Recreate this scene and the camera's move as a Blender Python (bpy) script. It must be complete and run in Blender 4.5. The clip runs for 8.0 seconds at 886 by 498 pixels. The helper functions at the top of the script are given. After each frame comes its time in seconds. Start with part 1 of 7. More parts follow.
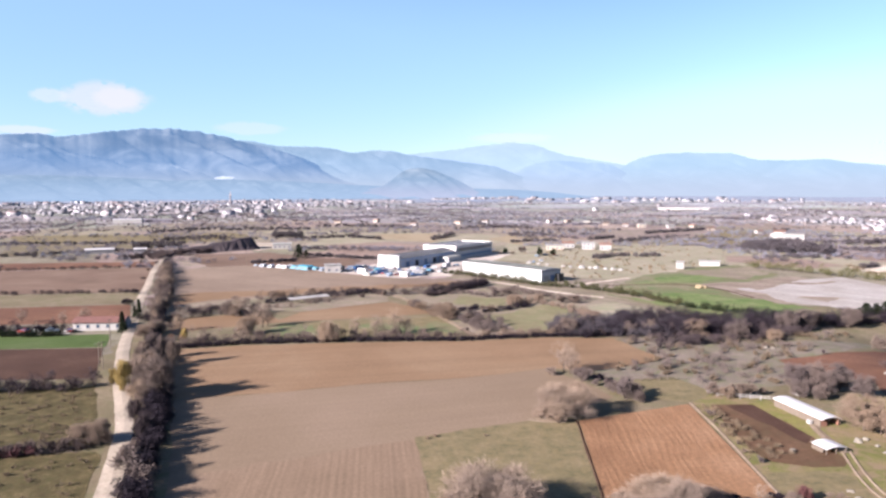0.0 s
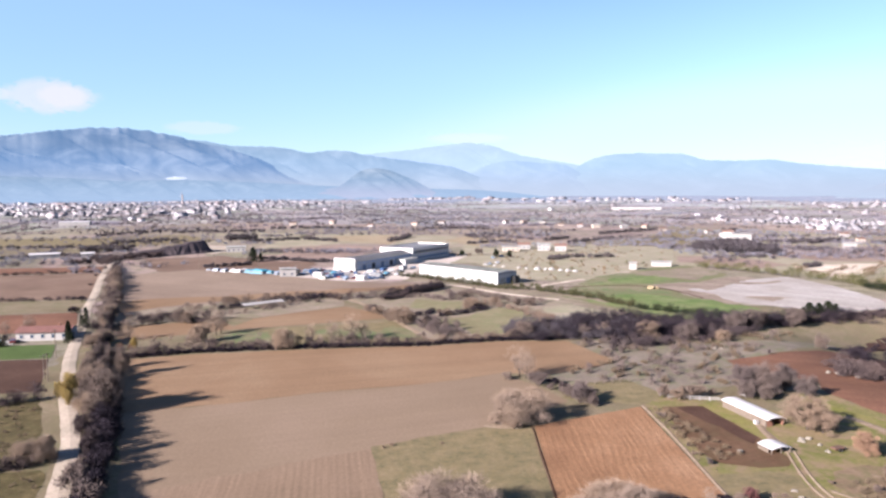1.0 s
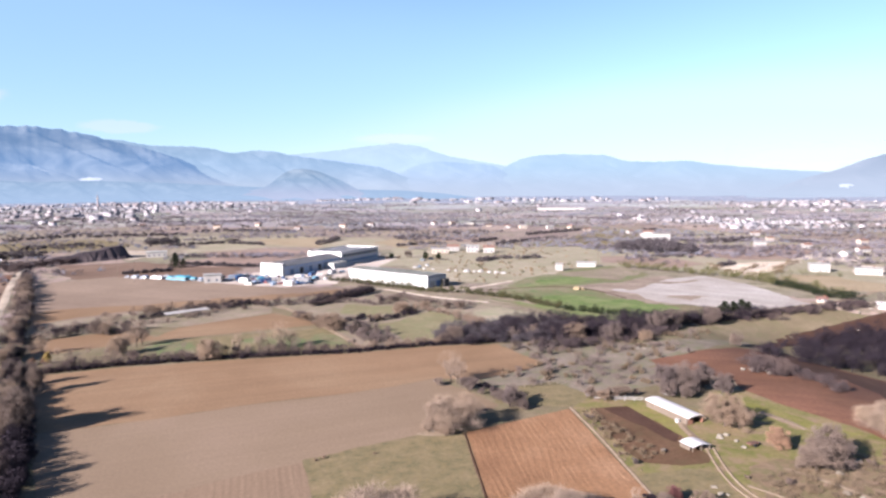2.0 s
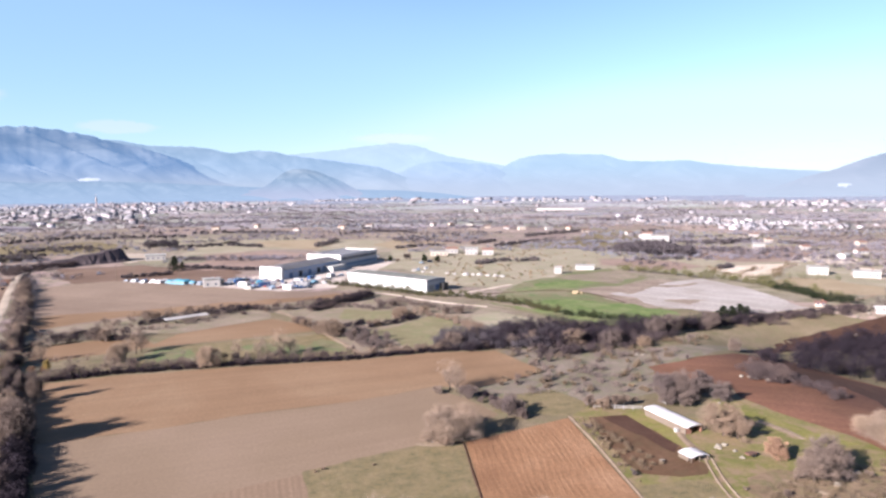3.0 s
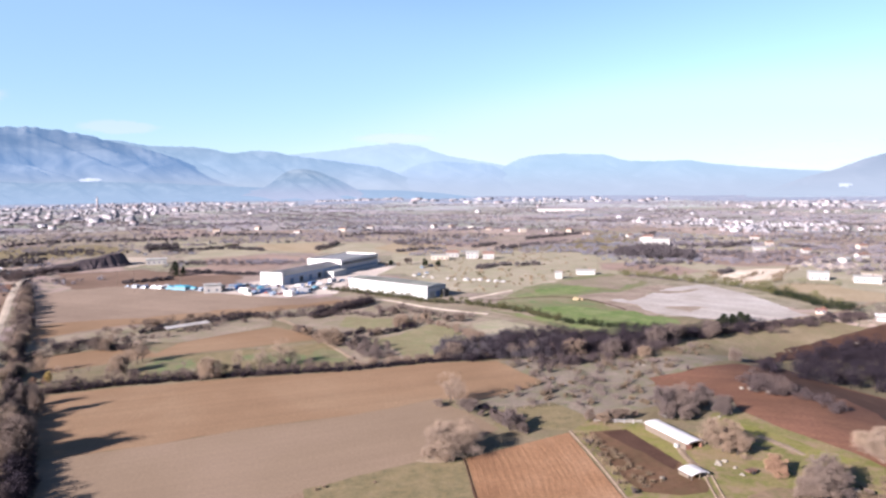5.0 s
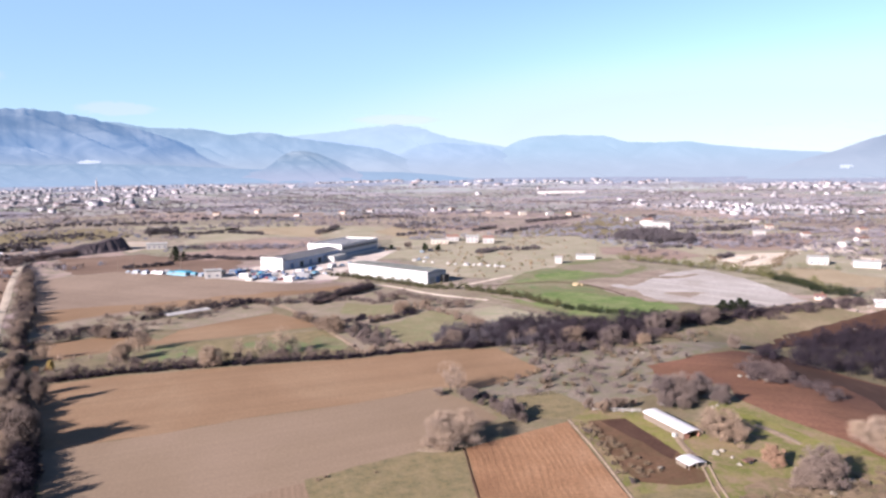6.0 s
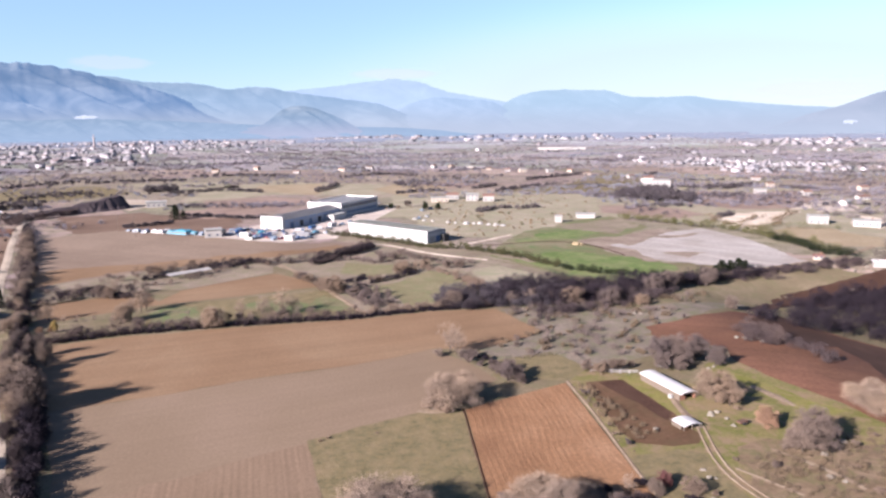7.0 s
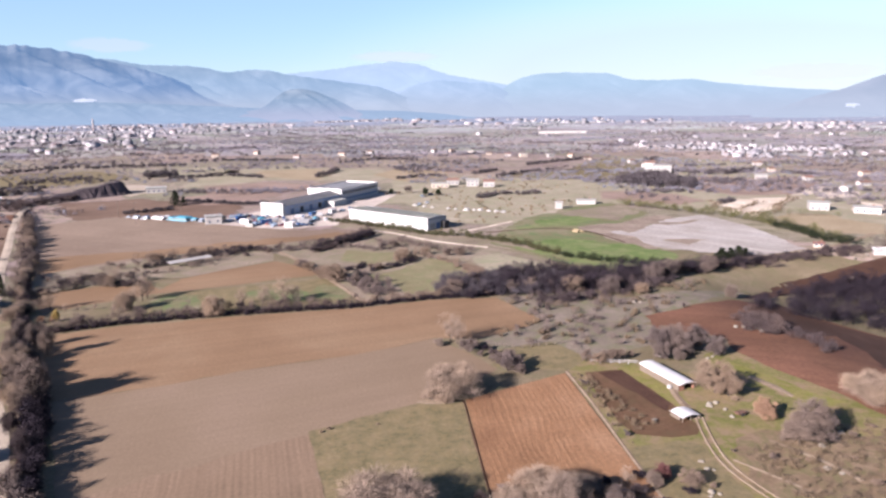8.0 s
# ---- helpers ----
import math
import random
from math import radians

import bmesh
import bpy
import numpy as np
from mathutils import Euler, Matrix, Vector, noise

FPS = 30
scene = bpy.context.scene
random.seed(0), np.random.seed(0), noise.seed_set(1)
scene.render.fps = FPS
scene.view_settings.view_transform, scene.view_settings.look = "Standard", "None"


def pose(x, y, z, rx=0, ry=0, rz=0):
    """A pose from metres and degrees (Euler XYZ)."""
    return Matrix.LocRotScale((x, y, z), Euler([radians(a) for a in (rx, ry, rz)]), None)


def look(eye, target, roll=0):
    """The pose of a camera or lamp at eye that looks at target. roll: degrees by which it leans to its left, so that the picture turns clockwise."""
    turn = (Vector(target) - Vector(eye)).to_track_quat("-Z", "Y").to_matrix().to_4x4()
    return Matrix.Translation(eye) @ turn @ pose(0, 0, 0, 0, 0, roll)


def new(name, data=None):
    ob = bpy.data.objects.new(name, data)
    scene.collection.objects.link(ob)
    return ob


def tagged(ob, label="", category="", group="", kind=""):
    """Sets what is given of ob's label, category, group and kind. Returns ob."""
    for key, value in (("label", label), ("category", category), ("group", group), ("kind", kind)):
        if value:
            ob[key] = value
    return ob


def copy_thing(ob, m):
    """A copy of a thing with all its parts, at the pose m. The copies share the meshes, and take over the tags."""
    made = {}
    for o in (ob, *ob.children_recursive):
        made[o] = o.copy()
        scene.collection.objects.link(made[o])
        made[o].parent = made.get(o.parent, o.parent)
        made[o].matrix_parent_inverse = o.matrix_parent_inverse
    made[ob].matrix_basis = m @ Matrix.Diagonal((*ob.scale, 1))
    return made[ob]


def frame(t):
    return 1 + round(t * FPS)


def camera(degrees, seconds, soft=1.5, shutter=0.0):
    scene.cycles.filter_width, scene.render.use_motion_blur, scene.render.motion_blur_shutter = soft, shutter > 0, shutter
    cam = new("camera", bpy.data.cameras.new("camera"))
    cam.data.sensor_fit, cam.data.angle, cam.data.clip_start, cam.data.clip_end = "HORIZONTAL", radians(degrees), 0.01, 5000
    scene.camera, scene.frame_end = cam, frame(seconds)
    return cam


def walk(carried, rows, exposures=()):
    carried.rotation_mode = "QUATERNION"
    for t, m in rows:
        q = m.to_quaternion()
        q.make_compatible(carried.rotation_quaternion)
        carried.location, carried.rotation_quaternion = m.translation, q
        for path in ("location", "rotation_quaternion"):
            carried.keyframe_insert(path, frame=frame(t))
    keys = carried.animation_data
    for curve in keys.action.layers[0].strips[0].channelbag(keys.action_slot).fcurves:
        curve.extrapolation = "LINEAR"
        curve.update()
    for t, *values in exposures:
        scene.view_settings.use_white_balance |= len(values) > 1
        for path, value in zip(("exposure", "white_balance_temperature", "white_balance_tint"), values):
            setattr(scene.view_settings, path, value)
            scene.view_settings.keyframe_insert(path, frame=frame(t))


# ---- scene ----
cam = camera(64.4, 8.0, soft=2.5)

PATH = [
    (0, (0.309, 2.178, 49.641), (0.306, 4.17, 49.47), -0.2),
    (0.5, (0.398, 2.248, 50.58), (0.395, 4.241, 50.407), -0.2),
    (0.7, (0.555, 2.26, 50.917), (0.553, 4.252, 50.744), -0.3),
    (0.9, (0.738, 2.275, 51.236), (0.785, 4.267, 51.063), -0.3),
    (1, (0.785, 2.289, 51.343), (0.903, 4.278, 51.171), -0.3),
    (1.2, (0.738, 2.339, 51.622), (0.942, 4.321, 51.451), -0.3),
    (1.5, (0.559, 2.418, 52.14), (0.85, 4.389, 51.968), -0.4),
    (1.7, (0.476, 2.444, 52.383), (0.789, 4.412, 52.212), -0.3),
    (2.8, (0.406, 2.326, 55.308), (0.729, 4.292, 55.132), -0.5),
    (3, (0.406, 2.318, 55.547), (0.728, 4.285, 55.373), -0.5),
    (3.5, (0.446, 2.334, 56.466), (0.767, 4.3, 56.291), -0.5),
    (4, (0.477, 2.378, 57.535), (0.798, 4.345, 57.361), -0.5),
    (4.5, (0.492, 2.387, 58.452), (0.813, 4.353, 58.277), -0.5),
    (4.7, (0.503, 2.393, 58.677), (0.823, 4.359, 58.503), -0.5),
    (5.8, (0.568, 2.311, 61.313), (0.887, 4.275, 61.103), -0.6),
    (6, (0.578, 2.304, 61.531), (0.896, 4.265, 61.303), -0.6),
    (6.5, (0.59, 2.287, 62.413), (0.906, 4.242, 62.133), -0.6),
    (7, (0.616, 2.297, 63.413), (0.93, 4.241, 63.061), -0.6),
    (7.5, (0.673, 2.37, 64.362), (0.984, 4.305, 63.966), -0.6),
    (8, (0.698, 2.476, 65.221), (1.009, 4.411, 64.823), -0.6),
]
walk(cam, [(t, look(eye, target, roll)) for t, eye, target, roll in PATH], [(0, 1.98, 6070, 18.5), (5, 1.95, 6060, 19.5), (8, 1.83, 6120, 21.5)])

# ---- world, sun, exposure ----
SUN_EL, SUN_DIR = radians(23), Vector((-0.848, -0.53, 0)).normalized()
world = bpy.data.worlds.new("sky")
scene.world = world
world.use_nodes = True
wn = world.node_tree
sky = wn.nodes.new("ShaderNodeTexSky")
sky.sky_type = "NISHITA"
sky.sun_disc = False
sky.sun_elevation = SUN_EL
sky.sun_rotation = math.atan2(SUN_DIR.x, SUN_DIR.y)
sky.altitude, sky.air_density, sky.dust_density, sky.ozone_density = 400, 1.0, 0.25, 2.4
tint = wn.nodes.new("ShaderNodeMix")
tint.data_type, tint.blend_type = "RGBA", "MULTIPLY"
tint.inputs[0].default_value = 1.0
tint.inputs[7].default_value = (0.965, 0.99, 1.045, 1)
wn.links.new(sky.outputs[0], tint.inputs[6])
wn.links.new(tint.outputs[2], wn.nodes["Background"].inputs[0])
wn.nodes["Background"].inputs[1].default_value = 0.05
sun_to = (SUN_DIR * math.cos(SUN_EL) + Vector((0, 0, math.sin(SUN_EL))))
sun = new("sun", bpy.data.lights.new("sun", "SUN"))
sun.data.energy, sun.data.angle, sun.data.color = 7.0, radians(0.6), (1.0, 0.89, 0.77)
sun.matrix_world = look(sun_to * 100, (0, 0, 0))


# ---- materials ----
def material(name, build):
    m = bpy.data.materials.new(name)
    m.use_nodes = True
    nt = m.node_tree
    build(nt, nt.nodes["Principled BSDF"])
    return m


def node(nt, kind, **values):
    n = nt.nodes.new(kind)
    for k, v in values.items():
        n.inputs[k.replace("_", " ")].default_value = v
    return n


def place(nt, rot=0.0, stretch=(1, 1, 1)):
    """World position, turned about z and stretched."""
    g = nt.nodes.new("ShaderNodeNewGeometry")
    mp = nt.nodes.new("ShaderNodeMapping")
    mp.vector_type = "TEXTURE"
    mp.inputs["Rotation"].default_value = (0, 0, rot)
    mp.inputs["Scale"].default_value = tuple(1 / v for v in stretch)
    nt.links.new(g.outputs["Position"], mp.inputs["Vector"])
    return mp.outputs[0]


def noise_tex(nt, vec, scale, detail=4.0, rough=0.6, distortion=0.0):
    n = node(nt, "ShaderNodeTexNoise", Scale=scale, Detail=detail, Roughness=rough, Distortion=distortion)
    if vec is not None:
        nt.links.new(vec, n.inputs["Vector"])
    return n.outputs["Fac"]


def ramp(nt, fac, stops):
    r = nt.nodes.new("ShaderNodeValToRGB")
    while len(r.color_ramp.elements) < len(stops):
        r.color_ramp.elements.new(0.5)
    for e, (p, c) in zip(r.color_ramp.elements, stops):
        e.position = p
        e.color = (*c, 1)
    nt.links.new(fac, r.inputs[0])
    return r.outputs[0]


def mix(nt, fac, a, b, mode="MIX"):
    n = nt.nodes.new("ShaderNodeMix")
    n.data_type, n.blend_type = "RGBA", mode
    for sock, v in ((n.inputs[0], fac), (n.inputs[6], a), (n.inputs[7], b)):
        if isinstance(v, (int, float)):
            sock.default_value = v
        elif isinstance(v, tuple):
            sock.default_value = (*v, 1)
        else:
            nt.links.new(v, sock)
    return n.outputs[2]


def bump(nt, bsdf, height, strength, distance):
    b = node(nt, "ShaderNodeBump", Strength=strength, Distance=distance)
    nt.links.new(height, b.inputs["Height"])
    nt.links.new(b.outputs[0], bsdf.inputs["Normal"])


def scaled(c, k):
    return tuple(min(1, v * k) for v in c)


def earth(name, dark, mid, light, big=0.05, fine=1.2, rows=None, green=None, streak=None, bumpy=0.25, grain=0.85):
    """Soil or turf: broad stains, fine grain, optional rows (angle, metres apart, strength), green tufts and drill streaks."""
    def build(nt, b):
        p = place(nt)
        big_n = noise_tex(nt, p, big, 5, 0.6, 0.3)
        fine_n = noise_tex(nt, p, fine, 6, 0.75)
        col = ramp(nt, big_n, [(0.32, dark), (0.5, mid), (0.68, light)])
        col = mix(nt, grain, col, ramp(nt, fine_n, [(0.3, (0.62, 0.6, 0.58)), (0.7, (1.28, 1.26, 1.24))]), "MULTIPLY")
        if green:
            spot = noise_tex(nt, p, big * 3.1, 6, 0.7, 0.6)
            fac = ramp(nt, spot, [(0.47, (0, 0, 0)), (0.62, (1, 1, 1))])
            col = mix(nt, fac, col, green)
        height = fine_n
        if streak:
            q = place(nt, streak[0], (1, 0.02, 1))
            s = noise_tex(nt, q, streak[1], 3, 0.7)
            k = streak[2]
            col = mix(nt, 1.0, col, ramp(nt, s, [(0.35, (1 - k,) * 3), (0.65, (1 + k,) * 3)]), "MULTIPLY")
        if rows:
            w = nt.nodes.new("ShaderNodeTexWave")
            w.inputs["Scale"].default_value = 0.314 / rows[1]
            w.inputs["Distortion"].default_value = 1.2
            w.inputs["Detail"].default_value = 3
            w.inputs["Detail Scale"].default_value = 0.6
            nt.links.new(place(nt, rows[0]), w.inputs["Vector"])
            k = rows[2]
            amount = ramp(nt, noise_tex(nt, p, 0.035, 3), [(0.35, (0.1,) * 3), (0.6, (1,) * 3)])
            lines = mix(nt, amount, (1, 1, 1), ramp(nt, w.outputs["Fac"], [(0.2, (1 - k,) * 3), (0.8, (1 + k,) * 3)]))
            col = mix(nt, 1.0, col, lines, "MULTIPLY")
        nt.links.new(col, b.inputs["Base Color"])
        b.inputs["Roughness"].default_value = 0.95
        b.inputs["Specular IOR Level"].default_value = 0.1
        bump(nt, b, height, bumpy, 0.25)
    return material(name, build)


def plain(name, color, rough=0.6, metal=0.0, vary=0.18, scale=0.6, bumpy=0.08, per_object=0.0, stretch=(1, 1, 1), spec=0.4):
    """Painted, metal or plaster surface with weather stains and grain."""
    def build(nt, b):
        p = place(nt, 0, stretch)
        n1 = noise_tex(nt, p, scale, 5, 0.65)
        n2 = noise_tex(nt, p, scale * 9, 4, 0.7)
        col = ramp(nt, n1, [(0.3, scaled(color, 1 - vary)), (0.65, scaled(color, 1 + vary * 0.5))])
        col = mix(nt, 0.6, col, ramp(nt, n2, [(0.25, (1 - vary,) * 3), (0.75, (1 + vary * 0.4,) * 3)]), "MULTIPLY")
        if per_object:
            o = nt.nodes.new("ShaderNodeObjectInfo")
            col = mix(nt, 1.0, col, ramp(nt, o.outputs["Random"], [(0, (1 - per_object,) * 3), (1, (1 + per_object,) * 3)]), "MULTIPLY")
        nt.links.new(col, b.inputs["Base Color"])
        b.inputs["Roughness"].default_value = rough
        b.inputs["Metallic"].default_value = metal
        b.inputs["Specular IOR Level"].default_value = spec
        bump(nt, b, n2, bumpy, 0.05)
    return material(name, build)


def twigs(name, dark, light, tint=0.25):
    """Winter crown: each twig or dry leaf has its own shade, each tree its own tint."""
    def build(nt, b):
        g = nt.nodes.new("ShaderNodeNewGeometry")
        o = nt.nodes.new("ShaderNodeObjectInfo")
        col = ramp(nt, g.outputs["Random Per Island"], [(0.0, dark), (1.0, light)])
        col = mix(nt, 1.0, col, ramp(nt, o.outputs["Random"], [(0, (1 - tint, 1 - tint, 1 - tint * 0.6)), (1, (1 + tint, 1 + tint * 0.8, 1 + tint * 0.5))]), "MULTIPLY")
        n = noise_tex(nt, place(nt), 0.09, 3)
        col = mix(nt, 0.7, col, ramp(nt, n, [(0.3, (0.75, 0.76, 0.82)), (0.7, (1.2, 1.14, 1.05))]), "MULTIPLY")
        nt.links.new(col, b.inputs["Base Color"])
        b.inputs["Roughness"].default_value = 0.9
        b.inputs["Specular IOR Level"].default_value = 0.1
    return material(name, build)


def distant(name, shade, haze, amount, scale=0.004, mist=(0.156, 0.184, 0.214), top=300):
    """A far range seen through kilometres of bright air: rock and wood with aerial haze mixed in as emission, thickest
    at its foot.
    """
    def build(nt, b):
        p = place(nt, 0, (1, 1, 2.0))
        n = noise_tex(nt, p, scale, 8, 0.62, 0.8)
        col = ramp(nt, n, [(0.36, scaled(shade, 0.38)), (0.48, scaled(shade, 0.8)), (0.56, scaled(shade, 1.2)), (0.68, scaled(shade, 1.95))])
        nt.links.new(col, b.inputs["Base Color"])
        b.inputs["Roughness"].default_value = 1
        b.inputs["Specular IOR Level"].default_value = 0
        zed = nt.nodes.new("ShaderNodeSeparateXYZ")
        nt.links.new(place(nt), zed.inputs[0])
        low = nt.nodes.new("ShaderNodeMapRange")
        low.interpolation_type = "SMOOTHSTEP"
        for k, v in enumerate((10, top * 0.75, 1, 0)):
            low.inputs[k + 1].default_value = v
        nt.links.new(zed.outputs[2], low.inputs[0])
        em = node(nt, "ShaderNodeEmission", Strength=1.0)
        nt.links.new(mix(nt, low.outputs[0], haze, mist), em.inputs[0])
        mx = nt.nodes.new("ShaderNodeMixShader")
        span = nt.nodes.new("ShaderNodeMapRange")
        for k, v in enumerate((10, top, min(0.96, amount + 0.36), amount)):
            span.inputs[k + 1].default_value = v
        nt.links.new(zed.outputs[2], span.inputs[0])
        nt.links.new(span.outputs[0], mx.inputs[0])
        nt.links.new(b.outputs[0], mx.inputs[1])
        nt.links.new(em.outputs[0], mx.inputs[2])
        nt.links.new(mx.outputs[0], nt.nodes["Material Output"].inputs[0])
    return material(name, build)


def build_plain_of_fields(nt, b, tone=(0.97, 1.05, 1.32)):
    """The open plain: patchwork of parcels, scrub and dry grass; tone paints aerial haze into the colour of the farther
    zones.
    """
    p = place(nt)
    v = node(nt, "ShaderNodeTexVoronoi", Scale=0.011, Randomness=0.9)
    q = place(nt, 0.5, (1, 0.55, 1))
    warp = nt.nodes.new("ShaderNodeTexNoise")
    warp.inputs["Scale"].default_value = 0.006
    nt.links.new(p, warp.inputs["Vector"])
    off = nt.nodes.new("ShaderNodeVectorMath")
    off.operation = "MULTIPLY_ADD"
    off.inputs[1].default_value = (90, 90, 0)
    nt.links.new(warp.outputs["Color"], off.inputs[0])
    nt.links.new(q, off.inputs[2])
    nt.links.new(off.outputs[0], v.inputs["Vector"])
    sep = nt.nodes.new("ShaderNodeSeparateColor")
    nt.links.new(v.outputs["Color"], sep.inputs[0])
    parcel = ramp(nt, sep.outputs[0], [(0.0, (0.137, 0.110, 0.079)), (0.2, (0.188, 0.142, 0.107)), (0.38, (0.126, 0.114, 0.071)), (0.55, (0.170, 0.125, 0.103)), (0.72, (0.145, 0.128, 0.079)), (0.86, (0.217, 0.167, 0.126)), (1.0, (0.116, 0.089, 0.079))])
    scrub = ramp(nt, noise_tex(nt, p, 0.012, 6, 0.7, 0.8), [(0.38, (1.15, 1.12, 1.06)), (0.62, (0.86, 0.78, 0.84))])
    col = mix(nt, 1.0, parcel, scrub, "MULTIPLY")
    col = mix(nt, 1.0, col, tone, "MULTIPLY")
    fine = noise_tex(nt, p, 0.7, 8, 0.75)
    tuft = noise_tex(nt, p, 0.11, 6, 0.7, 0.5)
    col = mix(nt, ramp(nt, tuft, [(0.46, (0, 0, 0)), (0.66, (0.85, 0.85, 0.85))]), col, (0.070, 0.068, 0.037))
    col = mix(nt, 0.9, col, ramp(nt, fine, [(0.3, (0.65, 0.63, 0.6)), (0.7, (1.28, 1.26, 1.22))]), "MULTIPLY")
    nt.links.new(col, b.inputs["Base Color"])
    b.inputs["Roughness"].default_value = 0.95
    b.inputs["Specular IOR Level"].default_value = 0.1
    bump(nt, b, fine, 0.4, 0.4)


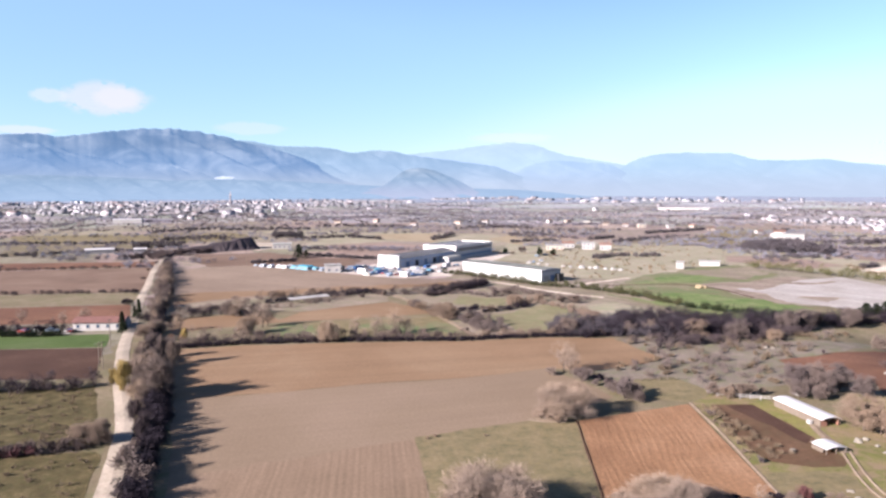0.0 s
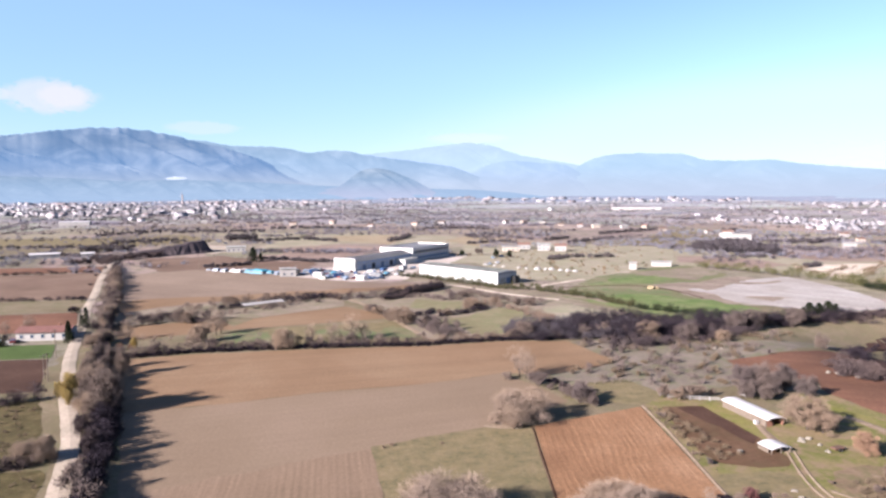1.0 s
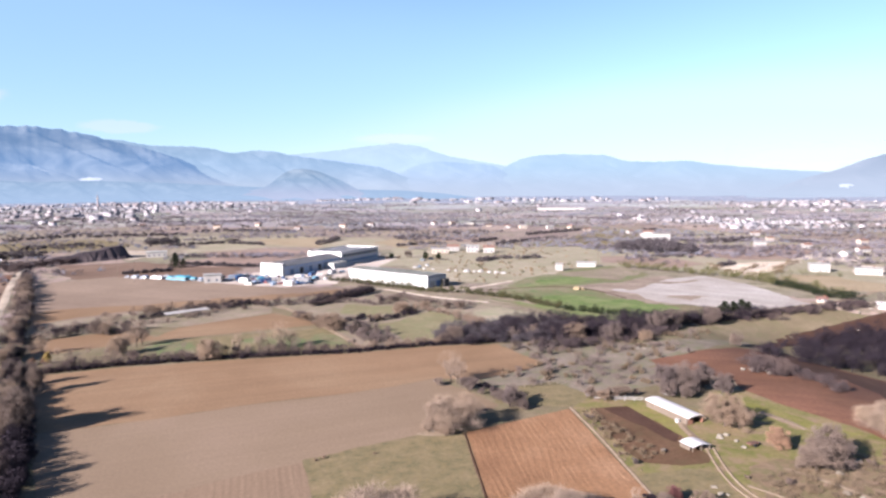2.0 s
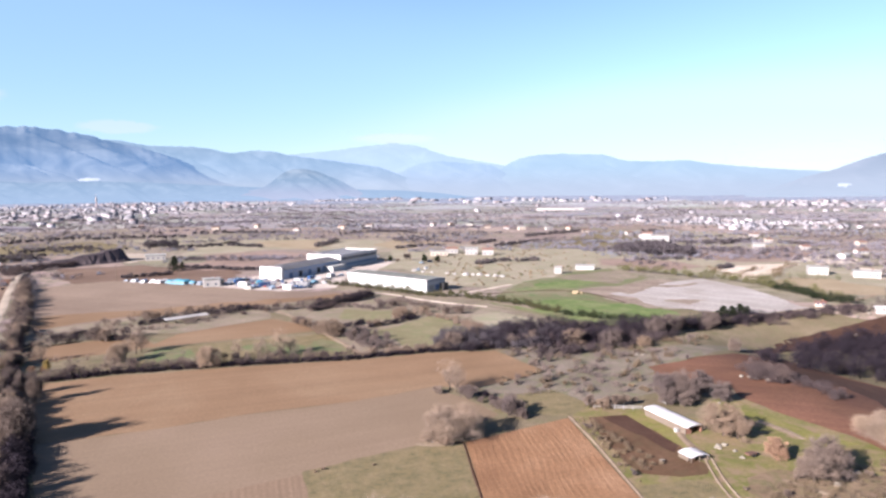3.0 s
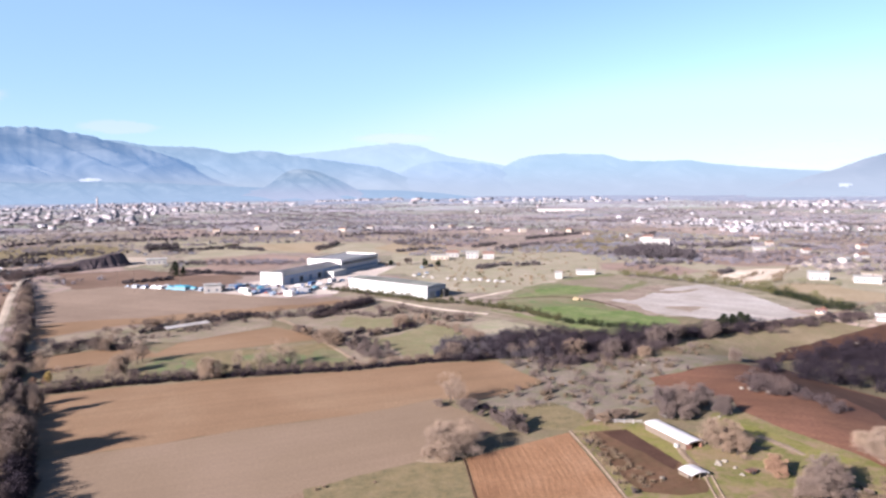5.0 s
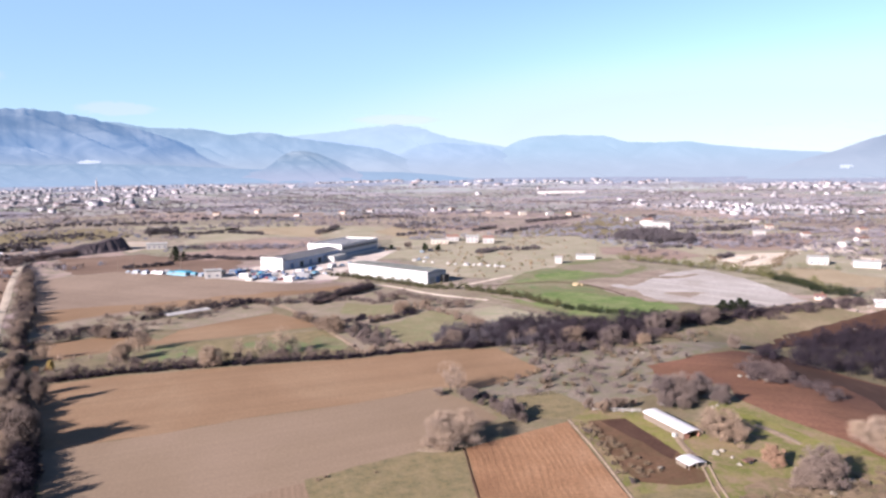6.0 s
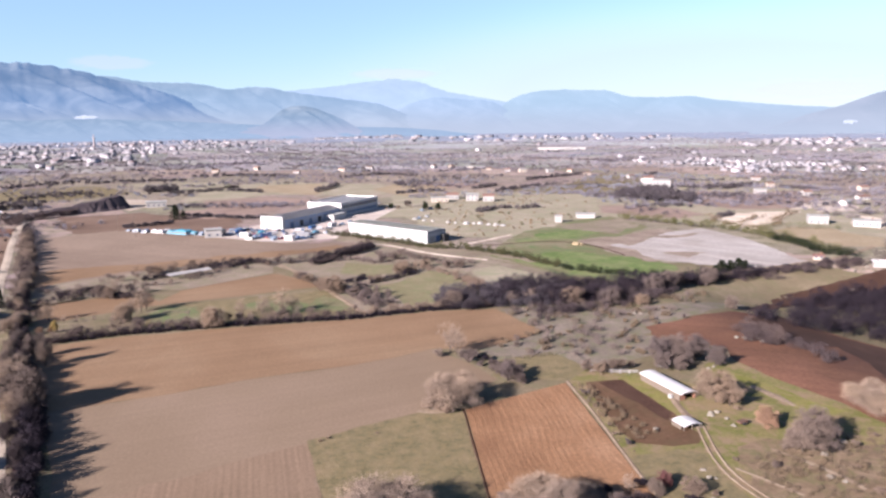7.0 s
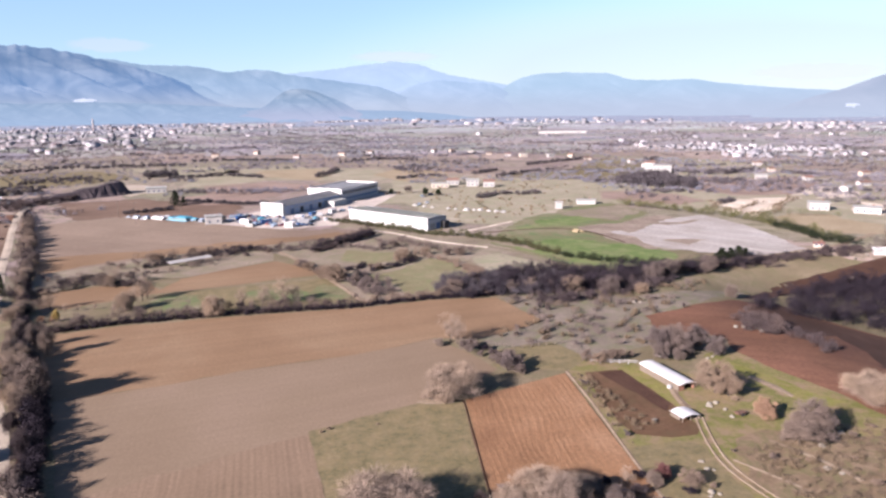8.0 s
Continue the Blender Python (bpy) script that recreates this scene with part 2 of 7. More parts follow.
M = {
    "plain": material("plain_of_fields", build_plain_of_fields),
    "plain_mid": material("hazed_scrub_plain", lambda nt, b: build_plain_of_fields(nt, b, (1.14, 1.46, 2.12))),
    "plain_far": material("far_hazed_scrub_plain", lambda nt, b: build_plain_of_fields(nt, b, (1.36, 1.90, 2.9))),
    "tan": earth("tan_soil", (0.106, 0.077, 0.053), (0.125, 0.093, 0.066), (0.143, 0.106, 0.079), 0.012, 1.4, streak=(-1.3, 0.3, 0.04), grain=0.5),
    "tan_rows": earth("tan_soil_rows", (0.103, 0.074, 0.051), (0.123, 0.088, 0.062), (0.141, 0.104, 0.077), 0.02, 1.4, rows=(0.10, 1.25, 0.07), streak=(0.10, 1.5, 0.09), grain=0.55),
    "olive_dark": earth("dark_olive_pasture", (0.030, 0.025, 0.012), (0.057, 0.046, 0.022), (0.091, 0.071, 0.037), 0.28, 1.3, green=(0.041, 0.038, 0.015), bumpy=0.8, grain=1.0),
    "tan_far": earth("tan_soil_far", (0.108, 0.080, 0.062), (0.129, 0.098, 0.076), (0.149, 0.113, 0.089), 0.015, 0.5, streak=(1.0, 0.12, 0.06), grain=0.5),
    "ochre": earth("ochre_soil", (0.103, 0.066, 0.039), (0.127, 0.083, 0.051), (0.149, 0.105, 0.068), 0.015, 1.1, streak=(-1.35, 0.16, 0.08), grain=0.5),
    "ploughed": earth("ploughed_orange_soil", (0.121, 0.067, 0.037), (0.151, 0.086, 0.048), (0.183, 0.112, 0.068), 0.05, 1.5, bumpy=0.5, streak=(-0.08, 1.2, 0.06)),
    # Dark soil tone; also paints the shade on the far ploughed field.
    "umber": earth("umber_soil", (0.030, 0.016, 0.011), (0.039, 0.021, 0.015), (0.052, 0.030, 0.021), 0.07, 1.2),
    "russet": earth("russet_soil", (0.062, 0.030, 0.021), (0.085, 0.044, 0.028), (0.113, 0.057, 0.038), 0.03, 1.0, streak=(1.1, 0.4, 0.1)),
    "pasture": earth("dry_pasture", (0.069, 0.062, 0.033), (0.100, 0.085, 0.049), (0.135, 0.106, 0.065), 0.25, 1.1, green=(0.109, 0.087, 0.046), bumpy=0.6),
    "olive": earth("olive_pasture", (0.083, 0.068, 0.043), (0.106, 0.087, 0.058), (0.127, 0.105, 0.073), 0.05, 1.0, green=(0.083, 0.076, 0.042), bumpy=0.5),
    "lush": earth("winter_crop", (0.079, 0.081, 0.042), (0.099, 0.093, 0.053), (0.136, 0.117, 0.085), 0.035, 0.8, green=(0.066, 0.088, 0.037)),
    "paddock": earth("paddock_soil", (0.051, 0.030, 0.018), (0.068, 0.040, 0.024), (0.082, 0.050, 0.032), 0.08, 1.0, green=(0.057, 0.038, 0.021)),
    "weeds": earth("dead_weeds", (0.091, 0.066, 0.043), (0.119, 0.087, 0.059), (0.147, 0.112, 0.080), 0.10, 0.9, green=(0.083, 0.074, 0.037), bumpy=0.6),
    "bright_green": earth("young_cereal", (0.031, 0.052, 0.014), (0.040, 0.062, 0.018), (0.051, 0.069, 0.027), 0.05, 1.0),
    "young_crop": earth("young_cereal_patches", (0.052, 0.083, 0.022), (0.071, 0.099, 0.033), (0.112, 0.115, 0.062), 0.05, 0.7, green=(0.096, 0.113, 0.048), streak=(0.5, 0.2, 0.12)),
    "heath": earth("heath_ground", (0.102, 0.083, 0.064), (0.131, 0.108, 0.086), (0.161, 0.133, 0.109), 0.04, 0.8, green=(0.108, 0.098, 0.062), bumpy=0.5),
    "grey_scrub": earth("grey_scrub_ground", (0.087, 0.073, 0.062), (0.111, 0.094, 0.078), (0.140, 0.116, 0.101), 0.06, 0.9, green=(0.087, 0.085, 0.051), bumpy=0.6),
    "red_strip": earth("red_brown_soil", (0.075, 0.050, 0.037), (0.095, 0.064, 0.048), (0.114, 0.081, 0.061), 0.03, 0.6, streak=(1.35, 0.2, 0.1), grain=0.5),
    "lane_grass": earth("lane_grass", (0.071, 0.075, 0.022), (0.095, 0.091, 0.034), (0.143, 0.105, 0.064), 0.09, 1.2, green=(0.131, 0.095, 0.063)),
    "bright_grass": earth("bright_grass", (0.080, 0.085, 0.020), (0.102, 0.101, 0.030), (0.132, 0.112, 0.046), 0.12, 1.2, green=(0.123, 0.097, 0.048)),
    "gravel": earth("pale_gravel", (0.165, 0.147, 0.134), (0.209, 0.195, 0.187), (0.244, 0.233, 0.228), 0.03, 0.6, streak=(0.6, 0.25, 0.18)),
    "road": earth("gravel_road", (0.184, 0.161, 0.133), (0.228, 0.197, 0.162), (0.265, 0.231, 0.194), 0.10, 1.6),
    "yard": earth("concrete_yard", (0.224, 0.199, 0.181), (0.289, 0.256, 0.233), (0.339, 0.307, 0.278), 0.06, 0.8),
    "bare_brown": earth("bare_brown_soil", (0.105, 0.082, 0.066), (0.140, 0.112, 0.092), (0.178, 0.150, 0.126), 0.09, 0.7),
    "dirt": earth("bare_dirt", (0.121, 0.092, 0.066), (0.147, 0.114, 0.085), (0.172, 0.140, 0.106), 0.15, 1.2),
    "pale_crop": earth("pale_stubble", (0.152, 0.122, 0.081), (0.177, 0.144, 0.098), (0.198, 0.164, 0.118), 0.03, 0.7),
    "dry_meadow": earth("dry_meadow", (0.142, 0.128, 0.096), (0.175, 0.156, 0.119), (0.208, 0.184, 0.149), 0.035, 0.5, green=(0.142, 0.139, 0.090)),
    "green_meadow": earth("green_meadow", (0.098, 0.088, 0.050), (0.120, 0.106, 0.064), (0.146, 0.126, 0.082), 0.06, 0.8, green=(0.096, 0.098, 0.050)),
    "red_fallow": earth("red_fallow", (0.121, 0.089, 0.075), (0.150, 0.111, 0.095), (0.174, 0.133, 0.113), 0.03, 0.5),
    "pale_sand": earth("pale_sand", (0.238, 0.199, 0.163), (0.333, 0.289, 0.242), (0.419, 0.376, 0.325), 0.08, 0.5),
    # Near-black and bluish: the cut face's shade is put into the colour.
    "bank": earth("shaded_earth_bank", (0.030, 0.025, 0.030), (0.042, 0.035, 0.040), (0.060, 0.049, 0.052), 0.08, 0.6),
    "bark": plain("bark", (0.055, 0.044, 0.037), 0.95, 0, 0.35, 3.0, 0.3, spec=0.1),
    "oak": twigs("dry_oak_leaves", (0.090, 0.066, 0.051), (0.146, 0.115, 0.090), 0.15),
    "rust": twigs("rust_leaves", (0.130, 0.082, 0.054), (0.208, 0.139, 0.098), 0.1),
    "grey": twigs("bare_grey_twigs", (0.066, 0.052, 0.046), (0.110, 0.090, 0.080), 0.2),
    "pinkish": twigs("pale_pink_twigs", (0.126, 0.098, 0.077), (0.185, 0.146, 0.117), 0.1),
    "purple": twigs("purple_thicket_twigs", (0.027, 0.021, 0.022), (0.066, 0.052, 0.051), 0.2),
    # Near-black twigs: deep shade in hedge, belt and wood is put into colour.
    "dusk": twigs("dark_shaded_thicket_twigs", (0.007, 0.006, 0.009), (0.023, 0.018, 0.024), 0.2),
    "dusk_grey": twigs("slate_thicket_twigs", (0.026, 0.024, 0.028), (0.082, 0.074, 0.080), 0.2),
    "wine": twigs("dark_red_twigs", (0.040, 0.018, 0.020), (0.085, 0.042, 0.044), 0.15),
    "yellow": twigs("yellow_leaves", (0.174, 0.129, 0.041), (0.258, 0.201, 0.084), 0.1),
    "green": twigs("evergreen_needles", (0.006, 0.010, 0.005), (0.017, 0.022, 0.011)),
    "hedge": twigs("clipped_hedge_leaves", (0.025, 0.028, 0.012), (0.069, 0.069, 0.032)),
    # far_wood, far_oak, far_blue and far_mist carry aerial haze in their twig colour.
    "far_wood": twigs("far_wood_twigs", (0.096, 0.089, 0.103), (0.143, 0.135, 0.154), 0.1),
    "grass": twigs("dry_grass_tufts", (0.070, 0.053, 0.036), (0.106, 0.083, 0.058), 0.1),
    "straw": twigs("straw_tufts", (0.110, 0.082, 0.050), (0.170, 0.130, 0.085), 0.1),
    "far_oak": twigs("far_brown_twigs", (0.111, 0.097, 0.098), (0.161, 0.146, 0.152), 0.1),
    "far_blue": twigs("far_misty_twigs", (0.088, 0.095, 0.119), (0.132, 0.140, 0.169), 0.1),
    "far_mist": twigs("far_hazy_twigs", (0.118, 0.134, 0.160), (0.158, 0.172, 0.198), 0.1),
    "far_dark": twigs("far_dark_twigs", (0.030, 0.027, 0.031), (0.062, 0.055, 0.060), 0.1),
    # Far plaster, tiles and roofs: aerial haze is put into the base colours.
    "far_wall": plain("far_hazed_plaster", (0.136, 0.132, 0.144), 0.9, 0, 0.15, 0.05),
    "far_wall_bright": plain("far_white_plaster", (0.245, 0.241, 0.258), 0.9, 0, 0.15, 0.05),
    "far_wall_grey": plain("far_grey_plaster", (0.098, 0.097, 0.108), 0.9, 0, 0.15, 0.05),
    "far_tile": plain("far_tiles", (0.113, 0.082, 0.084), 0.9, 0, 0.2, 0.05),
    "far_slate": plain("far_hazed_roofs", (0.106, 0.104, 0.122), 0.9, 0, 0.2, 0.05),
    "white": plain("white_plaster", (0.222, 0.215, 0.209), 0.8, 0, 0.12, 0.15, per_object=0.08),
    "cream": plain("cream_plaster", (0.25, 0.215, 0.18), 0.8, 0, 0.15, 0.15, per_object=0.12),
    "panel": plain("white_wall_panels", (0.263, 0.263, 0.263), 0.55, 0, 0.10, 0.25, stretch=(0.880, 0.880, 0.132)),
    # White panels on the shaded side: blue sky shade put into the colour.
    "hallside": plain("blue_shaded_wall_panels", (0.225, 0.250, 0.305), 0.55, 0, 0.10, 0.25, stretch=(1, 1, 0.15)),
    "roofgrey": plain("grey_roof_sheet", (0.178, 0.176, 0.185), 0.55, 0, 0.2, 0.2, stretch=(1, 0.3, 1)),
    "rooflight": plain("pale_roof_sheet", (0.191, 0.191, 0.182), 0.6, 0, 0.2, 0.2),
    "roofgreen": plain("grey_green_roof_sheet", (0.188, 0.197, 0.177), 0.6, 0, 0.2, 0.15),
    "roofwhite": plain("white_metal_roof", (0.344, 0.335, 0.335), 0.4, 0, 0.10, 0.5),
    "tile": plain("clay_tiles", (0.110, 0.062, 0.048), 0.85, 0, 0.25, 0.5, per_object=0.25),
    "redtile": plain("red_clay_tiles", (0.092, 0.040, 0.033), 0.85, 0, 0.25, 0.5),
    "brick": plain("hollow_brick", (0.132, 0.062, 0.041), 0.9, 0, 0.25, 1.0),
    "glass": plain("dark_glass", (0.033, 0.050, 0.079), 0.15, 0, 0.1, 0.3, 0.0, spec=0.6),
    "hallglass": plain("pale_blue_glazing", (0.221, 0.299, 0.429), 0.25, 0, 0.15, 0.3, 0.0, spec=0.6),
    "blueband": plain("blue_wall_band", (0.056, 0.095, 0.172), 0.5, 0, 0.15, 0.3),
    "black": plain("black_shutter", (0.006, 0.006, 0.007), 0.6, 0, 0.2, 0.5),
    "cyan": plain("cyan_tarpaulin", (0.020, 0.133, 0.194), 0.55, 0, 0.2, 0.5),
    "steel": plain("weathered_steel", (0.121, 0.121, 0.125), 0.5, 0.5, 0.2, 1.0),
    "rustbed": plain("rusty_steel", (0.062, 0.031, 0.022), 0.9, 0, 0.3, 2.0),
    "wood": plain("grey_timber", (0.088, 0.070, 0.055), 0.9, 0, 0.3, 2.0),
    "tyre": plain("tyre_rubber", (0.011, 0.011, 0.011), 0.9, 0, 0.2, 2.0),
    "carwhite": plain("white_car_paint", (0.260, 0.260, 0.268), 0.25, 0, 0.05, 0.5),
    "carblue": plain("blue_car_paint", (0.018, 0.044, 0.110), 0.25, 0, 0.05, 0.5),
    "steelblue": plain("grey_blue_paint", (0.111, 0.145, 0.189), 0.3, 0, 0.1, 0.5),
    "cardark": plain("dark_car_paint", (0.018, 0.018, 0.020), 0.25, 0, 0.05, 0.5),
    "carred": plain("red_car_paint", (0.132, 0.022, 0.018), 0.25, 0, 0.05, 0.5),
    "sheep": plain("pale_stone", (0.131, 0.116, 0.097), 0.9, 0, 0.25, 2.0),
    "sand": plain("yellow_sand", (0.154, 0.121, 0.073), 0.95, 0, 0.2, 1.0),
    "redwhite": plain("pink_mast_paint", (0.191, 0.154, 0.154), 0.6, 0, 0.1, 0.1),
}


# ---- building blocks ----
def part(name, bm, mat, parent, label=""):
    """Link a bmesh as one mesh object under a thing or a part."""
    me = bpy.data.meshes.new(name)
    bm.to_mesh(me)
    bm.free()
    for m in (mat if isinstance(mat, (list, tuple)) else [mat]):
        me.materials.append(m)
    ob = new(name, me)
    ob.parent = parent
    if label:
        tagged(ob, label)
    return ob


def raw_mesh(name, verts, loops, counts, mats, indices=None):
    """A mesh from arrays of corners, corner indices and face sizes."""
    me = bpy.data.meshes.new(name)
    verts, loops, counts = np.asarray(verts, np.float32), np.asarray(loops, np.int32), np.asarray(counts, np.int32)
    me.vertices.add(len(verts))
    me.vertices.foreach_set("co", verts.ravel())
    me.loops.add(len(loops))
    me.loops.foreach_set("vertex_index", loops)
    me.polygons.add(len(counts))
    me.polygons.foreach_set("loop_start", np.concatenate(([0], np.cumsum(counts)[:-1])).astype(np.int32))
    if indices is not None:
        me.polygons.foreach_set("material_index", np.asarray(indices, np.int32))
    me.update(calc_edges=True)
    me.validate()
    for m in mats:
        me.materials.append(m)
    return me


def empty(name, x=0, y=0, z=0, rot=0.0):
    ob = new(name)
    ob.empty_display_size = 0.5
    ob.matrix_basis = pose(x, y, z, 0, 0, rot)
    return ob


def box(bm, cx, cy, cz, sx, sy, sz, rot=0.0, bevel=0.0):
    made = bmesh.ops.create_cube(bm, size=1.0)["verts"]
    bmesh.ops.scale(bm, vec=(sx, sy, sz), verts=made)
    if bevel:
        edges = list({e for v in made for e in v.link_edges})
        made = list({v for f in bmesh.ops.bevel(bm, geom=edges, offset=bevel, segments=1, affect="EDGES")["faces"] for v in f.verts})
    bmesh.ops.transform(bm, matrix=pose(cx, cy, cz, 0, 0, rot), verts=made)
    return bm


def slab(x0, x1, y0, y1, z0, z1, bevel=0.0):
    return box(bmesh.new(), (x0 + x1) / 2, (y0 + y1) / 2, (z0 + z1) / 2, x1 - x0, y1 - y0, z1 - z0, 0, bevel)


def tube(bm, a, b, ra, rb, sides=6):
    a, b = Vector(a), Vector(b)
    d = b - a
    q = d.to_track_quat("Z", "Y").to_matrix()
    rings = []
    for p, r in ((a, ra), (b, rb)):
        rings.append([bm.verts.new(p + q @ Vector((r * math.cos(k * math.tau / sides), r * math.sin(k * math.tau / sides), 0))) for k in range(sides)])
    for k in range(sides):
        bm.faces.new((rings[0][k], rings[0][(k + 1) % sides], rings[1][(k + 1) % sides], rings[1][k]))
    bm.faces.new(rings[1])
    return bm


def prism(bm, profile, y0, y1):
    """A closed outline in x, z drawn out along y."""
    a = [bm.verts.new((x, y0, z)) for x, z in profile]
    b = [bm.verts.new((x, y1, z)) for x, z in profile]
    n = len(profile)
    for k in range(n):
        bm.faces.new((a[k], a[(k + 1) % n], b[(k + 1) % n], b[k]))
    bm.faces.new(a[::-1])
    bm.faces.new(b)
    bmesh.ops.recalc_face_normals(bm, faces=bm.faces)
    return bm


def valley(x, y):
    """The land falls away into a wooded dip beyond the farm."""
    if x <= 112 or x >= 320 or y >= 285:
        return 0.0
    a = min(x, 141) - 112
    b = min(max(x - 141, 0), 29)
    c = min(max(x - 170, 0), 20)
    h = 0.00328 * a * a + 0.19 * b + 0.19 * c - 0.00475 * c * c
    back = min(1, max(0, (x - 215) / 105))
    far = min(1, max(0, (y - 225) / 60))
    return -h * (1 - back * back * (3 - 2 * back)) * (1 - far * far * (3 - 2 * far))


def sink(x, y):
    """Where a spot given on the level plain lies on the falling ground, along the line of sight from above the fields."""
    px, py = x, y
    for _ in range(24):
        k = 1 - valley(px, py) / 57
        px, py = 0.5 + (x - 0.5) * k, 2.35 + (y - 2.35) * k
    return px, py


def rise(x, y):
    """Height of the plain: level near by, a dip beyond the farm, gently rolling far off."""
    r = math.hypot(x, y)
    k = min(1, max(0, (r - 650) / 900))
    return k * k * (3 - 2 * k) * 7.0 * noise.noise((x * 0.0022, y * 0.0022, 3.1)) + valley(x, y)


# ---- ground ----
def make_ground():
    ticks = [0]
    while ticks[-1] < 4950:
        ticks.append(ticks[-1] + (6 if ticks[-1] < 330 else max(25, ticks[-1] * 0.06)))
    ticks[-1] = 4950
    axis = [-t for t in ticks[:0:-1]] + ticks
    n = len(axis)
    verts = [(x, y, rise(x, y) - 0.4 * min(1, -valley(x, y))) for y in axis for x in axis]
    loops = [i for r in range(n - 1) for c in range(n - 1) for i in (r * n + c, r * n + c + 1, (r + 1) * n + c + 1, (r + 1) * n + c)]
    # Farther zones get hazier materials; the last one mixes haze in as emission.
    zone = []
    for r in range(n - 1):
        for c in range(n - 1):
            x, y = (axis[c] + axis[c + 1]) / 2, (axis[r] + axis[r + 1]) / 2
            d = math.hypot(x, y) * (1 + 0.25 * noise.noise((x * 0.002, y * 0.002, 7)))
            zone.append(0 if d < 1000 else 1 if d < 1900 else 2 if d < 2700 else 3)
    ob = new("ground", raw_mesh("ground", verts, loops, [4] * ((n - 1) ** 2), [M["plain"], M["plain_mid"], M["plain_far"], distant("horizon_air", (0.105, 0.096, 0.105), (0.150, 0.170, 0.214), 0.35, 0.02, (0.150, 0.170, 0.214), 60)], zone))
    tagged(ob, "wide plain of dry winter fields and scrub", "ground", kind="structure")


make_ground()


def ragged(corners, step=4.0, wobble=0.6, seed=0.0):
    """An outline with uneven edges through the given corners."""
    out = []
    for (ax, ay), (bx, by) in zip(corners, corners[1:] + corners[:1]):
        d = math.hypot(bx - ax, by - ay)
        n = max(1, round(d / step))
        for k in range(n):
            f = k / n
            x, y = ax + (bx - ax) * f, ay + (by - ay) * f
            w = wobble * (0 if k == 0 else 1)
            if wobble > 2.4:
                x += wobble * 2.2 * noise.noise((x * 0.055, y * 0.055, seed + 3))
                y += wobble * 2.2 * noise.noise((x * 0.055, y * 0.055, seed + 5))
            out.append((x + w * noise.noise((x * 0.21, y * 0.21, seed)), y + w * noise.noise((x * 0.21, y * 0.21, seed + 9))))
    return out


def field(name, mat, z, corners, label, wobble=0.7, category="field"):
    bm = bmesh.new()
    outline = ragged([sink(*c) for c in corners], 4.0, wobble, z * 50)
    f = bm.faces.new([bm.verts.new((x, y, z)) for x, y in outline])
    f.normal_update()
    if f.normal.z < 0:
        f.normal_flip()
    if any(valley(x, y) < -0.01 for x, y in outline):
        x0, x1 = max(108, min(p[0] for p in outline)), max(p[0] for p in outline)
        y0, y1 = min(p[1] for p in outline), min(290, max(p[1] for p in outline))
        for k in range(int(x0 // 3), int(x1 // 3) + 1):
            bmesh.ops.bisect_plane(bm, geom=bm.verts[:] + bm.edges[:] + bm.faces[:], plane_co=(k * 3, 0, 0), plane_no=(1, 0, 0))
        for k in range(int(y0 // 6), int(y1 // 6) + 1):
            bmesh.ops.bisect_plane(bm, geom=bm.verts[:] + bm.edges[:] + bm.faces[:], plane_co=(0, k * 6, 0), plane_no=(0, 1, 0))
        for v in bm.verts:
            v.co.z = z + valley(v.co.x, v.co.y)
    bmesh.ops.triangulate(bm, faces=bm.faces[:])
    return tagged(part(name, bm, M[mat], None), label, category, kind="structure")


def ribbon(name, mat, z, line, width, label, category="road", wobble=0.25):
    """A lane along a centre line, with soft uneven sides."""
    pts = []
    line = [sink(*c) for c in line]
    for (ax, ay), (bx, by) in zip(line, line[1:]):
        n = max(1, round(math.hypot(bx - ax, by - ay) / 4))
        pts += [Vector((ax + (bx - ax) * k / n, ay + (by - ay) * k / n)) for k in range(n)]
    pts.append(Vector(line[-1]))
    for _ in range(4):
        pts = [pts[0]] + [(a + 2 * b + c) / 4 for a, b, c in zip(pts, pts[1:], pts[2:])] + [pts[-1]]
    bm = bmesh.new()
    rows = []
    for k, p in enumerate(pts):
        d = (pts[min(k + 1, len(pts) - 1)] - pts[max(k - 1, 0)]).normalized()
        side = Vector((-d.y, d.x))
        wl = width / 2 + wobble * noise.noise((p.x * 0.3, p.y * 0.3, 1))
        wr = width / 2 + wobble * noise.noise((p.x * 0.3, p.y * 0.3, 7))
        rows.append([bm.verts.new((*(p + side * o), z + h + valley(*(p + side * o)))) for o, h in ((wl, -0.06), (wl * 0.5, 0), (0, 0.05), (-wr * 0.5, 0), (-wr, -0.06))])
    for a, b in zip(rows, rows[1:]):
        for k in range(4):
            bm.faces.new((a[k], a[k + 1], b[k + 1], b[k]))
    bmesh.ops.recalc_face_normals(bm, faces=bm.faces)
    return tagged(part(name, bm, M[mat], None), label, category, kind="structure")


field("stubble_field", "tan", 0.05, [(-36, 70), (-45, 112), (-53, 136), (-65, 165), (-39, 171), (-20, 178), (1.4, 182.6), (17, 187.5), (28, 193), (36, 179), (40.5, 166), (29, 155), (19.6, 149.5), (-5.7, 139.4), (-2, 112), (1, 70)], "broad tan harrowed field with faint drill rows")
field("stubble_rows", "tan_rows", 0.065, [(-38, 72), (-44, 111), (-44, 121), (-30, 127), (-18, 133), (-5.6, 138), (-2.6, 112.7), (0, 72)], "tan stubble with long drill rows", 2.0)
field("sown_field", "ochre", 0.09, [(-65, 165), (-89, 215), (-66, 222), (-33, 226), (9.5, 228), (33, 233), (56, 232), (64, 204), (57, 198), (41.4, 190.3), (28, 193), (17, 187.5), (1.4, 182.6), (-20, 178), (-39, 171)], "ochre sown field with broad soil streaks")
